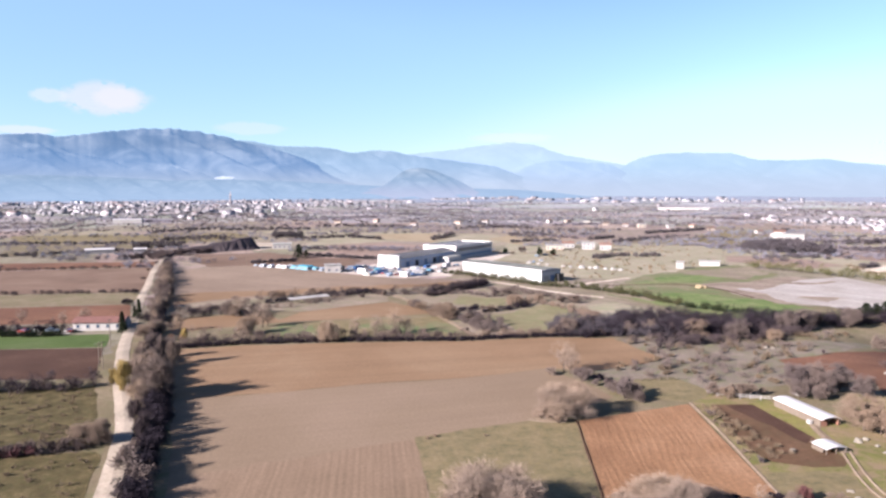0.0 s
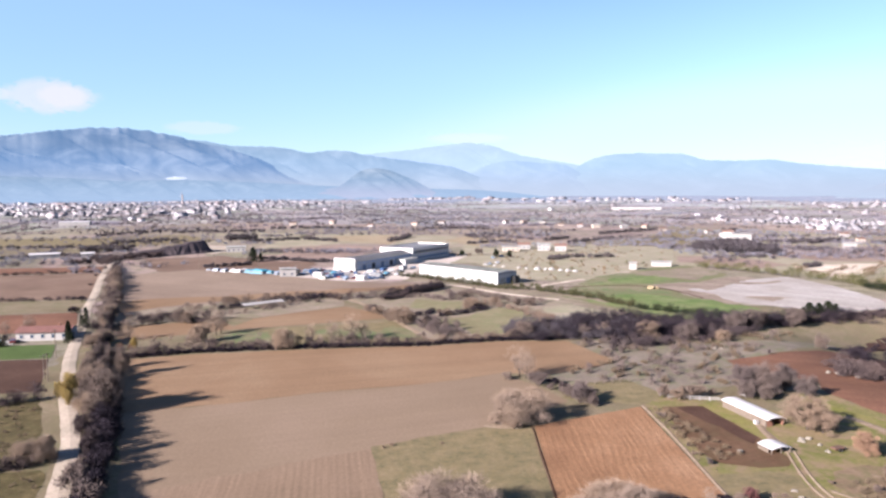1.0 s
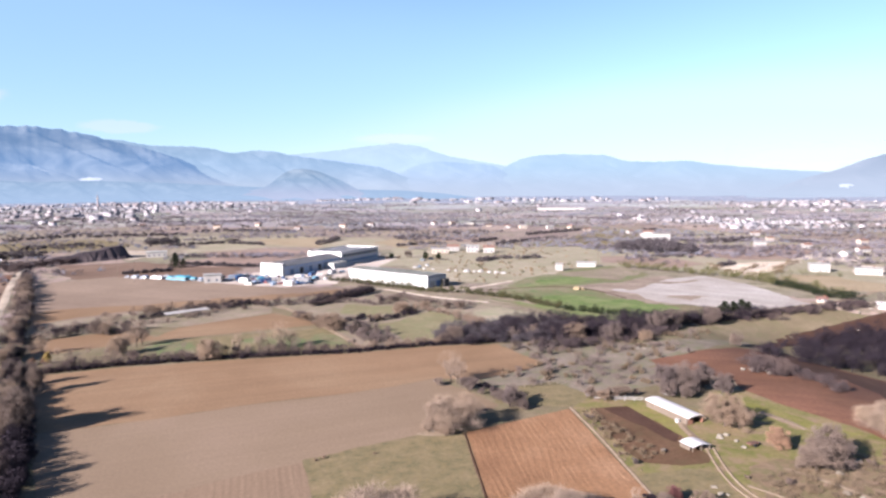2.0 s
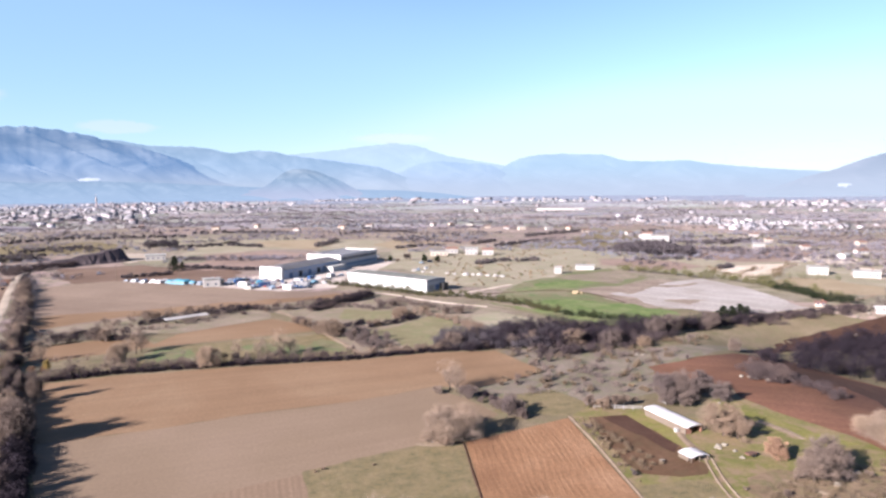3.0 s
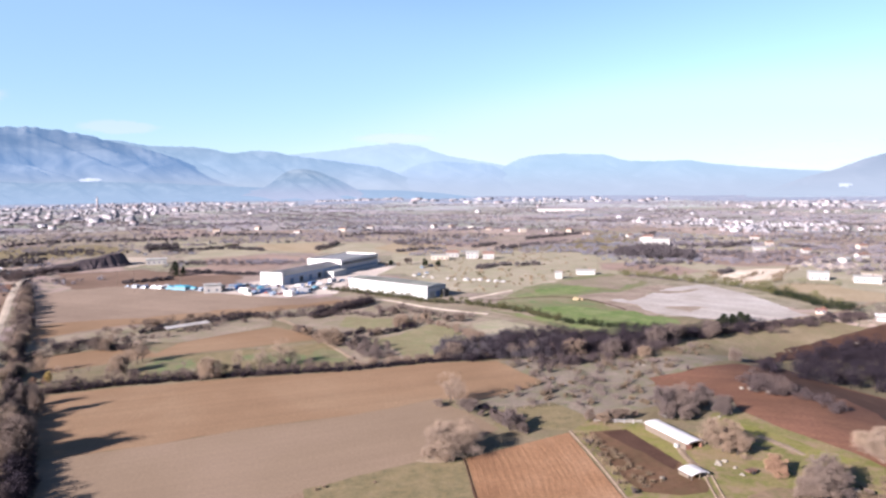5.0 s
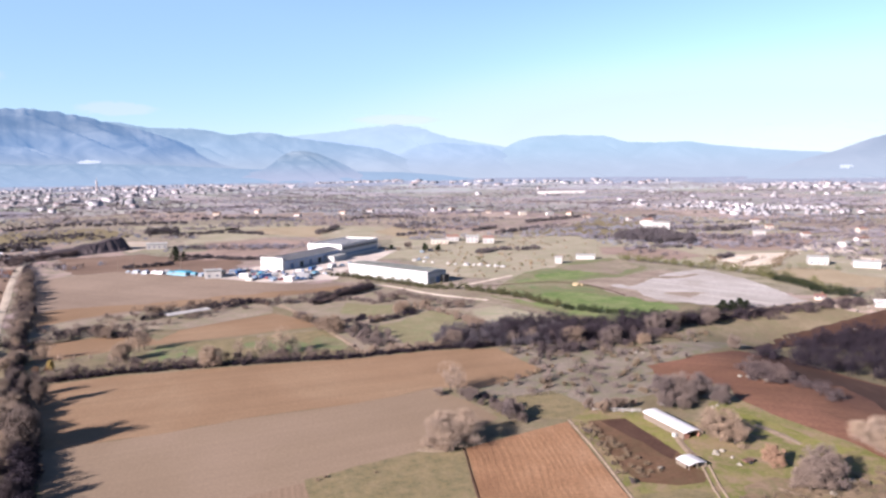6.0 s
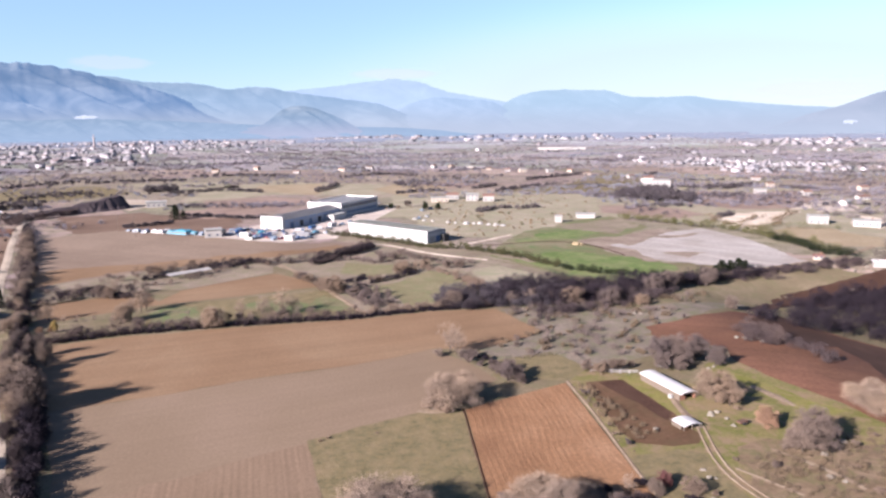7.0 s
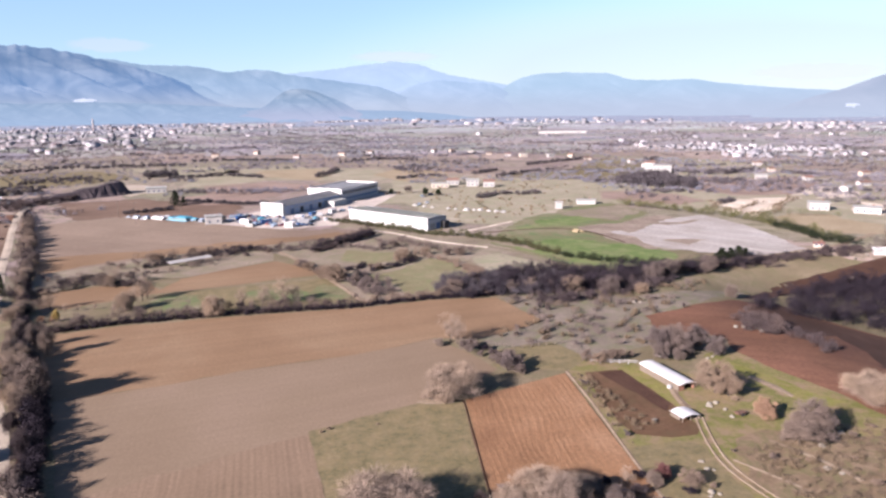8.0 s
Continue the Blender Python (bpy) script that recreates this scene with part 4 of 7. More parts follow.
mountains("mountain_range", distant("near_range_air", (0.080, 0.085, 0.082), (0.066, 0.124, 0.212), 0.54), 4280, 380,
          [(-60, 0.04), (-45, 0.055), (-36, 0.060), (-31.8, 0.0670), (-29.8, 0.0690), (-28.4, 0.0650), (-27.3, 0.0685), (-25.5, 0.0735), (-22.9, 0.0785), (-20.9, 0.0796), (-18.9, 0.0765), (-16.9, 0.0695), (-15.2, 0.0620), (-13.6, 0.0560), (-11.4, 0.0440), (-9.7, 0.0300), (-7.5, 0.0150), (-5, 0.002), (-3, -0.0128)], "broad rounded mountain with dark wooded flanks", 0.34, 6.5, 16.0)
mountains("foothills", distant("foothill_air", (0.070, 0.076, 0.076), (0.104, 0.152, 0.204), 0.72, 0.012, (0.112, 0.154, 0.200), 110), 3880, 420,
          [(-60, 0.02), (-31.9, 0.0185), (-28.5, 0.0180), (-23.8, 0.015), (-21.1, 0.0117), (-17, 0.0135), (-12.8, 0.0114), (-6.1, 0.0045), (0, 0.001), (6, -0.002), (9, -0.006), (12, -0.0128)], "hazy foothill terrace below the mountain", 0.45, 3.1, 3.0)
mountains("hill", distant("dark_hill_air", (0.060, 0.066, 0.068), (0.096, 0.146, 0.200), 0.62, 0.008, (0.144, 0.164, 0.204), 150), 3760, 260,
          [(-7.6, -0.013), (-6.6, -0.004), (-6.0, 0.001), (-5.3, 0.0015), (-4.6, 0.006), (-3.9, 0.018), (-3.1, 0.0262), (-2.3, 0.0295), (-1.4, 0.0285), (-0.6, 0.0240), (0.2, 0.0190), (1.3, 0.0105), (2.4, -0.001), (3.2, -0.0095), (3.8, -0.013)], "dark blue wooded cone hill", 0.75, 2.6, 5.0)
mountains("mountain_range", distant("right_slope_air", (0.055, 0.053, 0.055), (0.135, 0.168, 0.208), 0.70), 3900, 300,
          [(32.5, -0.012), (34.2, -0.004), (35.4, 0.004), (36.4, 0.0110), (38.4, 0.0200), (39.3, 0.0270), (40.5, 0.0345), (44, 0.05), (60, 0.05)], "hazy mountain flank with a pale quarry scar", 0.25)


def build_cloud(nt, b, lumpy=1.5):
    tc = nt.nodes.new("ShaderNodeTexCoord")
    grad = nt.nodes.new("ShaderNodeTexGradient")
    grad.gradient_type = "SPHERICAL"
    flat = nt.nodes.new("ShaderNodeMapping")
    flat.inputs["Scale"].default_value = (1.0, 0.0, 1.0)
    nt.links.new(tc.outputs["Object"], flat.inputs[0])
    nt.links.new(flat.outputs[0], grad.inputs[0])
    mp = nt.nodes.new("ShaderNodeMapping")
    mp.inputs["Scale"].default_value = (1.6, 0.0, 1.0)
    nt.links.new(tc.outputs["Object"], mp.inputs[0])
    n = noise_tex(nt, mp.outputs[0], 2.2, 6, 0.55, 0.5)
    mul = nt.nodes.new("ShaderNodeMath")
    mul.operation = "MULTIPLY_ADD"
    mul.inputs[1].default_value = lumpy
    nt.links.new(n, mul.inputs[0])
    nt.links.new(grad.outputs["Fac"], mul.inputs[2])
    cover = ramp(nt, mul.outputs[0], [(0.1 + lumpy * 0.5, (0, 0, 0)), (0.6 + lumpy * 0.5, (1, 1, 1))])
    fade = nt.nodes.new("ShaderNodeMapRange")
    fade.interpolation_type = "SMOOTHSTEP"
    fade.inputs[2].default_value = 0.45
    nt.links.new(grad.outputs["Fac"], fade.inputs[0])
    cover = mix(nt, 1.0, cover, fade.outputs[0], "MULTIPLY")
    dens = nt.nodes.new("ShaderNodeMath")
    dens.operation = "MULTIPLY"
    o = nt.nodes.new("ShaderNodeObjectInfo")
    nt.links.new(cover, dens.inputs[0])
    nt.links.new(o.outputs["Alpha"], dens.inputs[1])
    em = node(nt, "ShaderNodeEmission", Strength=0.25)
    nt.links.new(o.outputs["Color"], em.inputs[0])
    tr = nt.nodes.new("ShaderNodeBsdfTransparent")
    mx = nt.nodes.new("ShaderNodeMixShader")
    nt.links.new(dens.outputs[0], mx.inputs[0])
    nt.links.new(tr.outputs[0], mx.inputs[1])
    nt.links.new(em.outputs[0], mx.inputs[2])
    nt.links.new(mx.outputs[0], nt.nodes["Material Output"].inputs[0])


M["cloud"] = material("cloud_white", build_cloud)
M["veil"] = material("sky_toning_veil", lambda nt, b: build_cloud(nt, b, 0.1))


def cloud(bearing, slope, width, height, density, tone=(1.0, 0.98, 1.0), label="small soft white cloud above the mountains", mat="cloud", r=4760):
    x, y = r * math.sin(radians(bearing)), r * math.cos(radians(bearing))
    bm = bmesh.new()
    bmesh.ops.create_grid(bm, x_segments=32, y_segments=8, size=1.0)
    bmesh.ops.rotate(bm, cent=(0, 0, 0), matrix=Euler((radians(90), 0, 0)).to_matrix(), verts=bm.verts)
    for v in bm.verts:
        v.co.y = (math.sqrt(r * r - (v.co.x * width / 2) ** 2) - r) / 60
    ob = part("backdrop_cloud", bm, M[mat], None)
    ob.matrix_basis = pose(x, y, 50 + slope * r, 0, 0, -bearing) @ Matrix.Diagonal((width / 2, 60, height / 2, 1))
    ob.color = (*tone, density)
    tagged(ob, label, "cloud", kind="structure")


cloud(-25.3, 0.1150, 600, 260, 0.6, (0.96, 0.93, 1.0))
cloud(-24.6, 0.1160, 330, 170, 0.55, (1.0, 0.97, 1.0))
cloud(-28.9, 0.1155, 260, 110, 0.45)
cloud(-30.6, 0.0725, 420, 70, 0.5)
cloud(-15.2, 0.082, 560, 110, 0.30)
cloud(36.5, 0.040, 900, 130, 0.35)
cloud(5.5, 0.070, 700, 90, 0.35)
# Added glowing sheets: one mists the right horizon, one evens the sky's tone.
cloud(30, 0.045, 6400, 1300, 0.75, (0.80, 0.96, 1.03), "added veil of mist that tones the horizon sky", "veil", 4820)
cloud(-20, 0.13, 8600, 3000, 0.5, (0.51, 0.815, 1.02), "added pale blue sheet that evens the sky", "veil", 4880)


# ---- trees and scrub ----
rng = np.random.default_rng(7)


def spray(centres, radii, count, length, width, flat=0.85, up=0.25, shell=0.55):
    """Many small triangles, twigs or dry leaves, pointing outwards from lumps at the centres. Returns corners (n, 3, 3)."""
    out = []
    for c, r in zip(centres, radii):
        d = rng.normal(size=(count, 3))
        d /= np.linalg.norm(d, axis=1)[:, None]
        rad = r * (shell + (1 - shell) * rng.random(count) ** 0.7)
        p = np.asarray(c) + d * rad[:, None] * np.array((1, 1, flat))
        w = d * 0.8 + rng.normal(size=(count, 3)) * 0.6 + np.array((0, 0, up))
        w /= np.linalg.norm(w, axis=1)[:, None]
        s = np.cross(w, rng.normal(size=(count, 3)))
        s /= np.linalg.norm(s, axis=1)[:, None] + 1e-6
        ln = length * (0.6 + 0.8 * rng.random(count))[:, None]
        wd = width * (0.6 + 0.8 * rng.random(count))[:, None]
        out.append(np.stack((p - s * wd / 2, p + s * wd / 2, p + w * ln), axis=1))
    return np.concatenate(out)


def spray_mesh(name, tris, mat):
    v = tris.reshape(-1, 3)
    return raw_mesh(name, v, np.arange(len(v)), np.full(len(tris), 3), [mat])


def limb(bm, rand, a, d, length, r, depth, tips):
    b = a + d * length
    tube(bm, a, b, r, r * 0.62, 5 if depth > 1 else 4)
    if depth == 0:
        tips.append(b)
        return
    for k in range(3 if depth > 1 else 2):
        turn = Vector((rand.uniform(-1, 1), rand.uniform(-1, 1), rand.uniform(-0.15, 0.75)))
        limb(bm, rand, a + d * length * rand.uniform(0.7, 1), (d * 0.7 + turn * 0.8).normalized(), length * rand.uniform(0.55, 0.8), r * 0.55, depth - 1, tips)


def tree(seed, mat, height=8.0, spread=0.6, leaf=(0.72, 0.062), per=150, depth=3, lumps=78, puff=1.15, name="tree"):
    """Tapered trunk, forked limbs and a low uneven crown of twigs; 8 m high as built."""
    rand = random.Random(seed)
    root = empty(name)
    bm, tips = bmesh.new(), []
    lean = Vector((rand.uniform(-0.1, 0.1), rand.uniform(-0.1, 0.1), 1)).normalized()
    trunk = height * 0.2
    tube(bm, (0, 0, -0.2), lean * trunk, 0.05 * height * 0.55, 0.035 * height * 0.55, 7)
    for k in range(5):
        ang = k * math.tau / 5 + rand.uniform(-0.4, 0.4)
        d = Vector((math.cos(ang) * spread * 1.5, math.sin(ang) * spread * 1.5, rand.uniform(0.6, 1.2))).normalized()
        limb(bm, rand, lean * trunk * rand.uniform(0.75, 1), d, height * 0.22, 0.09, depth - 1, tips)
    limb(bm, rand, lean * trunk, Vector((0, 0, 1)), height * 0.26, 0.12, depth - 1, tips)
    part("trunk", bm, M["bark"], root)
    cs, rs = [], []
    for t in rand.sample(tips, min(len(tips), lumps // 2)):
        cs.append((t.x, t.y, min(t.z, height * 0.88)))
        rs.append(puff * height * rand.uniform(0.06, 0.10))
    while len(cs) < lumps:
        z = rand.uniform(0.14, 0.86)
        girth = spread * 0.8 * math.sqrt(max(0.05, 1 - ((z - 0.42) / 0.58) ** 2))
        a, q = rand.uniform(0, math.tau), math.sqrt(rand.random()) * girth
        cs.append((math.cos(a) * q * height, math.sin(a) * q * height, z * height))
        rs.append(puff * height * rand.uniform(0.06, 0.13))
    tris = spray(cs, rs, per, leaf[0], leaf[1], 0.9, 0.5, 0.0)
    crown = new("crown", spray_mesh("crown", tris, M[mat]))
    crown.parent = root
    return root


def conifer(seed, height=8.0, width=1.5, name="conifer"):
    """Dark evergreen: trunk and tiers of drooping needle sprays to a point."""
    root = empty(name)
    part("trunk", tube(bmesh.new(), (0, 0, -0.2), (0, 0, height * 0.9), 0.14, 0.03, 6), M["bark"], root)
    zs = np.linspace(0.7, height * 0.97, 26)
    cs, rs = [], []
    for z in zs:
        r = width * (1 - (z / height) ** 1.6) + 0.12
        for k in range(4):
            a = rng.uniform(0, math.tau)
            cs.append((math.cos(a) * r * 0.55, math.sin(a) * r * 0.55, z + rng.uniform(-0.2, 0.2)))
            rs.append(r * 0.55)
    crown = new("crown", spray_mesh("crown", spray(cs, rs, 14, 0.55, 0.22, 0.8, -0.1, 0.4), M["green"]))
    crown.parent = root
    return root


def shrub(seed, mat, name="bush"):
    """Many-stemmed bush, 3 m high as built."""
    rand = random.Random(seed)
    root = empty(name)
    bm = bmesh.new()
    cs = []
    for k in range(9):
        a = rand.uniform(0, math.tau)
        t = Vector((math.cos(a) * rand.uniform(0.3, 1.5), math.sin(a) * rand.uniform(0.3, 1.5), rand.uniform(1.0, 2.3)))
        tube(bm, (0.1 * math.cos(a), 0.1 * math.sin(a), -0.1), t, 0.05, 0.02, 4)
        cs.append(tuple(t))
    part("stems", bm, M["bark"], root)
    tris = spray(cs, [rand.uniform(0.55, 0.9) for _ in cs], 190, 0.42, 0.095, 0.9, 0.3, 0.0)
    crown = new("crown", spray_mesh("crown", tris, M[mat]))
    crown.parent = root
    return root


PROTO = {
    "oak": [tree(1, "oak", spread=0.62), tree(2, "oak", spread=0.5), tree(3, "oak", spread=0.7)],
    "grey": [tree(4, "grey", spread=0.5), tree(5, "grey", spread=0.6), tree(6, "grey", spread=0.42)],
    "pinkish": [tree(7, "pinkish", spread=0.72, leaf=(0.95, 0.040), per=300, lumps=80, puff=1.5), tree(8, "pinkish", spread=0.64, leaf=(0.95, 0.040), per=300, lumps=80, puff=1.5)],
    "rust": [tree(9, "rust", spread=0.55, leaf=(0.42, 0.09), per=220, lumps=80)],
    "purple": [tree(10, "purple", spread=0.55), tree(11, "purple", spread=0.45)],
    "bare": [tree(25, "pinkish", spread=0.42, leaf=(0.8, 0.045), per=30, lumps=60), tree(26, "pinkish", spread=0.5, leaf=(0.8, 0.045), per=30, lumps=60)],
    "wine": [tree(24, "wine", spread=0.6)],
    "dusk": [tree(12, "dusk", spread=0.6), tree(13, "dusk", spread=0.45)],
    "yellow": [tree(14, "yellow", spread=0.36)],
    "conifer": [conifer(15, 8, 1.7), conifer(16, 8, 2.1)],
    "bush_grey": [shrub(17, "grey"), shrub(18, "grey")],
    "bush_oak": [shrub(19, "oak"), shrub(20, "oak")],
    "bush_dark": [shrub(21, "purple"), shrub(22, "dusk")],
    "bush_green": [shrub(27, "green"), shrub(28, "green")],
    "bush_pink": [shrub(23, "pinkish")],
}
LABEL = {
    "oak": "brown-leaved winter oak with an uneven crown", "grey": "bare grey-twigged winter tree", "pinkish": "wide bare tree with pale pinkish twigs",
    "rust": "round rust-brown tree keeping its dry leaves", "purple": "bare tree with dark purplish twigs", "dusk": "dark bare tree in a dense belt", "bare": "slender bare tree with sparse pale twigs", "wine": "low tree with dark wine-red twigs",
    "yellow": "slender tree with yellow leaves beside the road", "conifer": "dark green pointed conifer", "bush_grey": "bare grey scrub bush",
    "bush_oak": "dry brown scrub bush", "bush_dark": "dark purplish bramble bush", "bush_pink": "pale pinkish bare bush", "bush_green": "round dark evergreen bush",
}
USED = set()


def plant(kind, x, y, height, wide=1.0, group="", label=""):
    """One tree or bush of a kind, so many metres high, stretched sideways by wide."""
    proto = PROTO[kind][int(rng.integers(len(PROTO[kind])))]
    base = 3.0 if kind.startswith("bush") else 8.0
    s = height / base
    x, y = sink(x, y)
    m = pose(x, y, rise(x, y), 0, 0, float(rng.uniform(0, 360))) @ Matrix.Diagonal((s * wide, s * wide, s, 1))
    if proto.name in USED:
        ob = copy_thing(proto, m)
    else:
        ob = proto
        ob.matrix_basis = m
        USED.add(proto.name)
    return tagged(ob, label or LABEL[kind], "bush" if kind.startswith("bush") else "tree", group)


def along(line, step, jitter=0.0):
    """Points along a line of corners, every step metres, with some scatter."""
    out = []
    for (ax, ay), (bx, by) in zip(line, line[1:]):
        d = math.hypot(bx - ax, by - ay)
        for k in range(max(1, int(d / step))):
            f = (k + 0.5) * step / max(d, step)
            out.append((ax + (bx - ax) * f + float(rng.uniform(-jitter, jitter)), ay + (by - ay) * f + float(rng.uniform(-jitter, jitter))))
    return out


# single trees that stand out
plant("pinkish", 26.6, 152, 7.8, 1.5, label="wide pale bare tree at the corner of the ploughed field")
plant("bush_pink", 21.5, 150.5, 3.2, 1.2)
plant("bush_oak", 24.5, 147.5, 2.4)
plant("bare", 32.5, 189, 9.6, 1.0, label="tall bare pale tree at the edge of two fields")
plant("bare", 34, 187, 6.5, 1.0)
plant("bush_pink", 28.5, 186.5, 2.4)
plant("pinkish", -37.5, 228, 7.0, 0.85, label="round tan tree keeping its dry leaves in a hedge")
plant("rust", 89.0, 128.0, 4.8, 1.15, label="small round rust-brown tree in the farm meadow")
plant("oak", 86, 142.5, 7.6, 1.25, label="wide brown oak beside the barn")
plant("oak", 88, 140, 5.8, 1.1)
plant("grey", 93.5, 118, 8.2, 1.1, label="large bare grey tree in the meadow")
plant("grey", 89.0, 116.5, 6.5, 1.2)
plant("pinkish", 117, 132, 7.0, 1.0)
for x, y, h in [(87, 171, 7), (92, 168, 8), (97, 171, 7.5), (92, 175, 7), (99, 165, 6), (84, 165, 5), (88, 163, 4.5)]:
    plant("grey", x, y, h, 1.05, "trees behind the barn")
for x, y, h in ((67, 165, 4.2), (70, 166, 5), (73, 167, 4.6), (64.5, 167, 3.6), (77, 168, 4.5)):
    plant("oak", x, y, h, 1.0, "small oaks by the farm lane")
for x, y, h in ((7.5, 104.5, 8.5), (2.5, 103, 7.0), (12, 103, 6.5)):
    plant("oak" if h < 8 else "pinkish", x, y, h, 1.15, "trees below the pasture")
for x, y, h, k in ((33.5, 104.5, 6.4, "pinkish"), (38, 104.5, 5.2, "pinkish"), (29, 102.5, 5.4, "pinkish"), (35.5, 100.5, 8.8, "pinkish"), (43.5, 106.5, 3.2, "grey"), (50, 108.5, 3.6, "bare"), (47, 107.5, 3.4, "bare"), (57, 109.5, 3.0, "wine"), (54.5, 107, 2.8, "grey"), (60.5, 106, 3.2, "oak"), (64, 104.5, 2.8, "oak"), (45, 101, 4.6, "grey"), (52, 101, 4.2, "oak"), (39, 96, 5.5, "oak")):
    plant(k, x, y, h, 1.1, "trees below the ploughed field")
for x, y, h in ((45.5, 108.5, 2.0), (47.5, 104.5, 2.4), (53, 110, 2.2), (50, 105, 2.2), (59, 103.5, 2.0), (62.5, 107, 1.6), (28, 110.5, 1.4)):
    plant("bush_dark", x, y, h, 1.2, "brambles below the ploughed field")
for x, y, h in ((21, 103.5, 3.0), (17, 103, 2.6), (24, 108, 2.2)):
    plant("bush_dark", x, y, h, 1.2, "brambles below the pasture")
for x, y in ((74.5, 115.8), (80, 112), (86, 110), (95, 109), (103, 108), (97, 102), (92, 100), (101, 117), (108, 120)):
    plant(("bush_oak", "bush_grey")[int(rng.integers(2))], x, y, float(rng.uniform(0.9, 2.2)), 1.2, "scrub in the meadow")
for x, y, h in ((36, 180, 4), (38.5, 176, 3.6), (40.5, 172, 4.5), (42, 168.5, 4), (43, 165, 4.2), (40, 180, 3.2), (44.5, 172, 3.6), (46, 167, 3.2), (45.5, 162, 3.0), (42, 176, 3.0), (37.5, 184, 3.0)):
    plant(("grey", "bush_grey", "oak", "grey", "bush_dark")[int(rng.integers(5))], x, y, h * 0.95, 1.1, "hedge between the fields")
for x, y in along([(57.5, 160), (58.2, 150), (57.4, 140), (57, 131), (56.5, 122)], 2.2, 0.7):
    plant(("bush_grey", "bush_oak")[int(rng.integers(2))], x, y, float(rng.uniform(0.4, 1.1)), 1.1, "scrub by the paddock")
for x, y, h in ((-82, 176, 7.5), (-85.5, 178, 5), (-80, 171.5, 4)):
    plant("yellow", x + 1.2, y, h, 0.8, "yellow trees by the road")
for x, y, h in ((-111.5, 243, 7.5), (-112.5, 246, 6.0), (-116.5, 268, 8.5), (-119, 270, 7.0)):
    plant("conifer", x, y, h, 0.95, "conifers by the road")
for x, y, h in ((164, 272, 8), (169, 274, 7), (174, 276, 9.5), (178, 277, 7.0), (160, 270, 5.5)):
    plant("conifer", x, y, h * 0.68, 2.9, "conifers by the gravel lot")
plant("conifer", -104, 505, 11, 2.0, label="tall dark conifer behind the factory yard")
plant("conifer", -100, 512, 6, 2.2)
for x, y, h in ((47, 528, 7), (51, 534, 6), (56, 530, 5), (75, 518, 6), (80, 522, 7), (84, 516, 5), (64, 540, 6)):
    plant(("bush_green", "bush_grey", "bush_oak")[int(x) % 3], x - 4, y, h * 0.75, 0.9, "dark trees beyond the factory")
for x, y, h in ((-3, 138.5, 1.2), (-1.5, 139.5, 0.8), (8.5, 140, 1.0)):
    plant("bush_oak", x, y, h, 1.5, "low scrub at the pasture edge")

# the tall hedge along the road
for x, y, h, w in ((-67, 164, 12.6, 0.75), (-69, 168.5, 11.0, 0.8), (-58.5, 136.5, 6.8, 0.6), (-65.5, 148, 5.8, 0.6), (-76.5, 198.5, 8.8, 0.5), (-80, 192, 7.5, 0.6), (-83, 206, 7.5, 0.6)):
    plant("purple" if y < 160 else "grey", x, y, h, w, "trees along the road", "tall bare tree in the roadside hedge")
for x, y in along([(-44.5, 92), (-53.5, 117), (-58.8, 133), (-66.8, 153), (-70, 161)], 2.6, 1.0):
    plant(("purple", "purple", "wine", "grey", "dusk")[int(rng.integers(5))], x + 1.6, y, float(rng.uniform(2.0, 3.6)) * (1.0 if y < 125 else 1.2), 0.9, "trees along the road")
for x, y in along([(-70, 161), (-77, 180), (-88, 206)], 2.3, 1.3):
    plant(("grey", "pinkish", "grey", "purple")[int(rng.integers(4))], x - 0.4, y, float(rng.uniform(4.0, 6.8)), 0.78, "trees along the road")
for x, y in along([(-88, 206), (-99, 233), (-115.5, 277), (-135, 335), (-160, 400), (-178, 447)], 3.4, 1.6):
    plant(("grey", "purple", "pinkish", "grey")[int(rng.integers(4))], x + (1 if y < 240 else 3), y, float(rng.uniform(3.5, 6.2)), 0.75, "trees along the road")
for x, y in along([(-46.5, 95), (-57.8, 128), (-66, 150), (-76, 178), (-88, 210)], 2.0, 1.2):
    plant(("bush_dark", "bush_grey", "bush_dark")[int(rng.integers(3))], x + 1.5, y, float(rng.uniform(1.8, 3.6)), 1.2, "undergrowth along the road")
for x, y, h in ((-136.5, 302, 4.2), (-138.5, 306, 3.2), (-147.5, 335, 3.6), (-150, 340, 2.6), (-166, 388, 2.4), (-181, 430, 2.2)):
    plant("bush_dark", x, y, h, 1.1, "bushes on the far side of the road")
ROAD_HEDGE = along([(-43.0, 92), (-51.2, 117), (-55.6, 133), (-63.5, 153), (-74, 180), (-86, 207)], 1.2, 0.9)
for x, y in along([(-66, 136), (-72, 137.5)], 1.8, 1.0):
    plant("pinkish", x, y, float(rng.uniform(4, 6.5)), 0.8, "trees beside the lane")


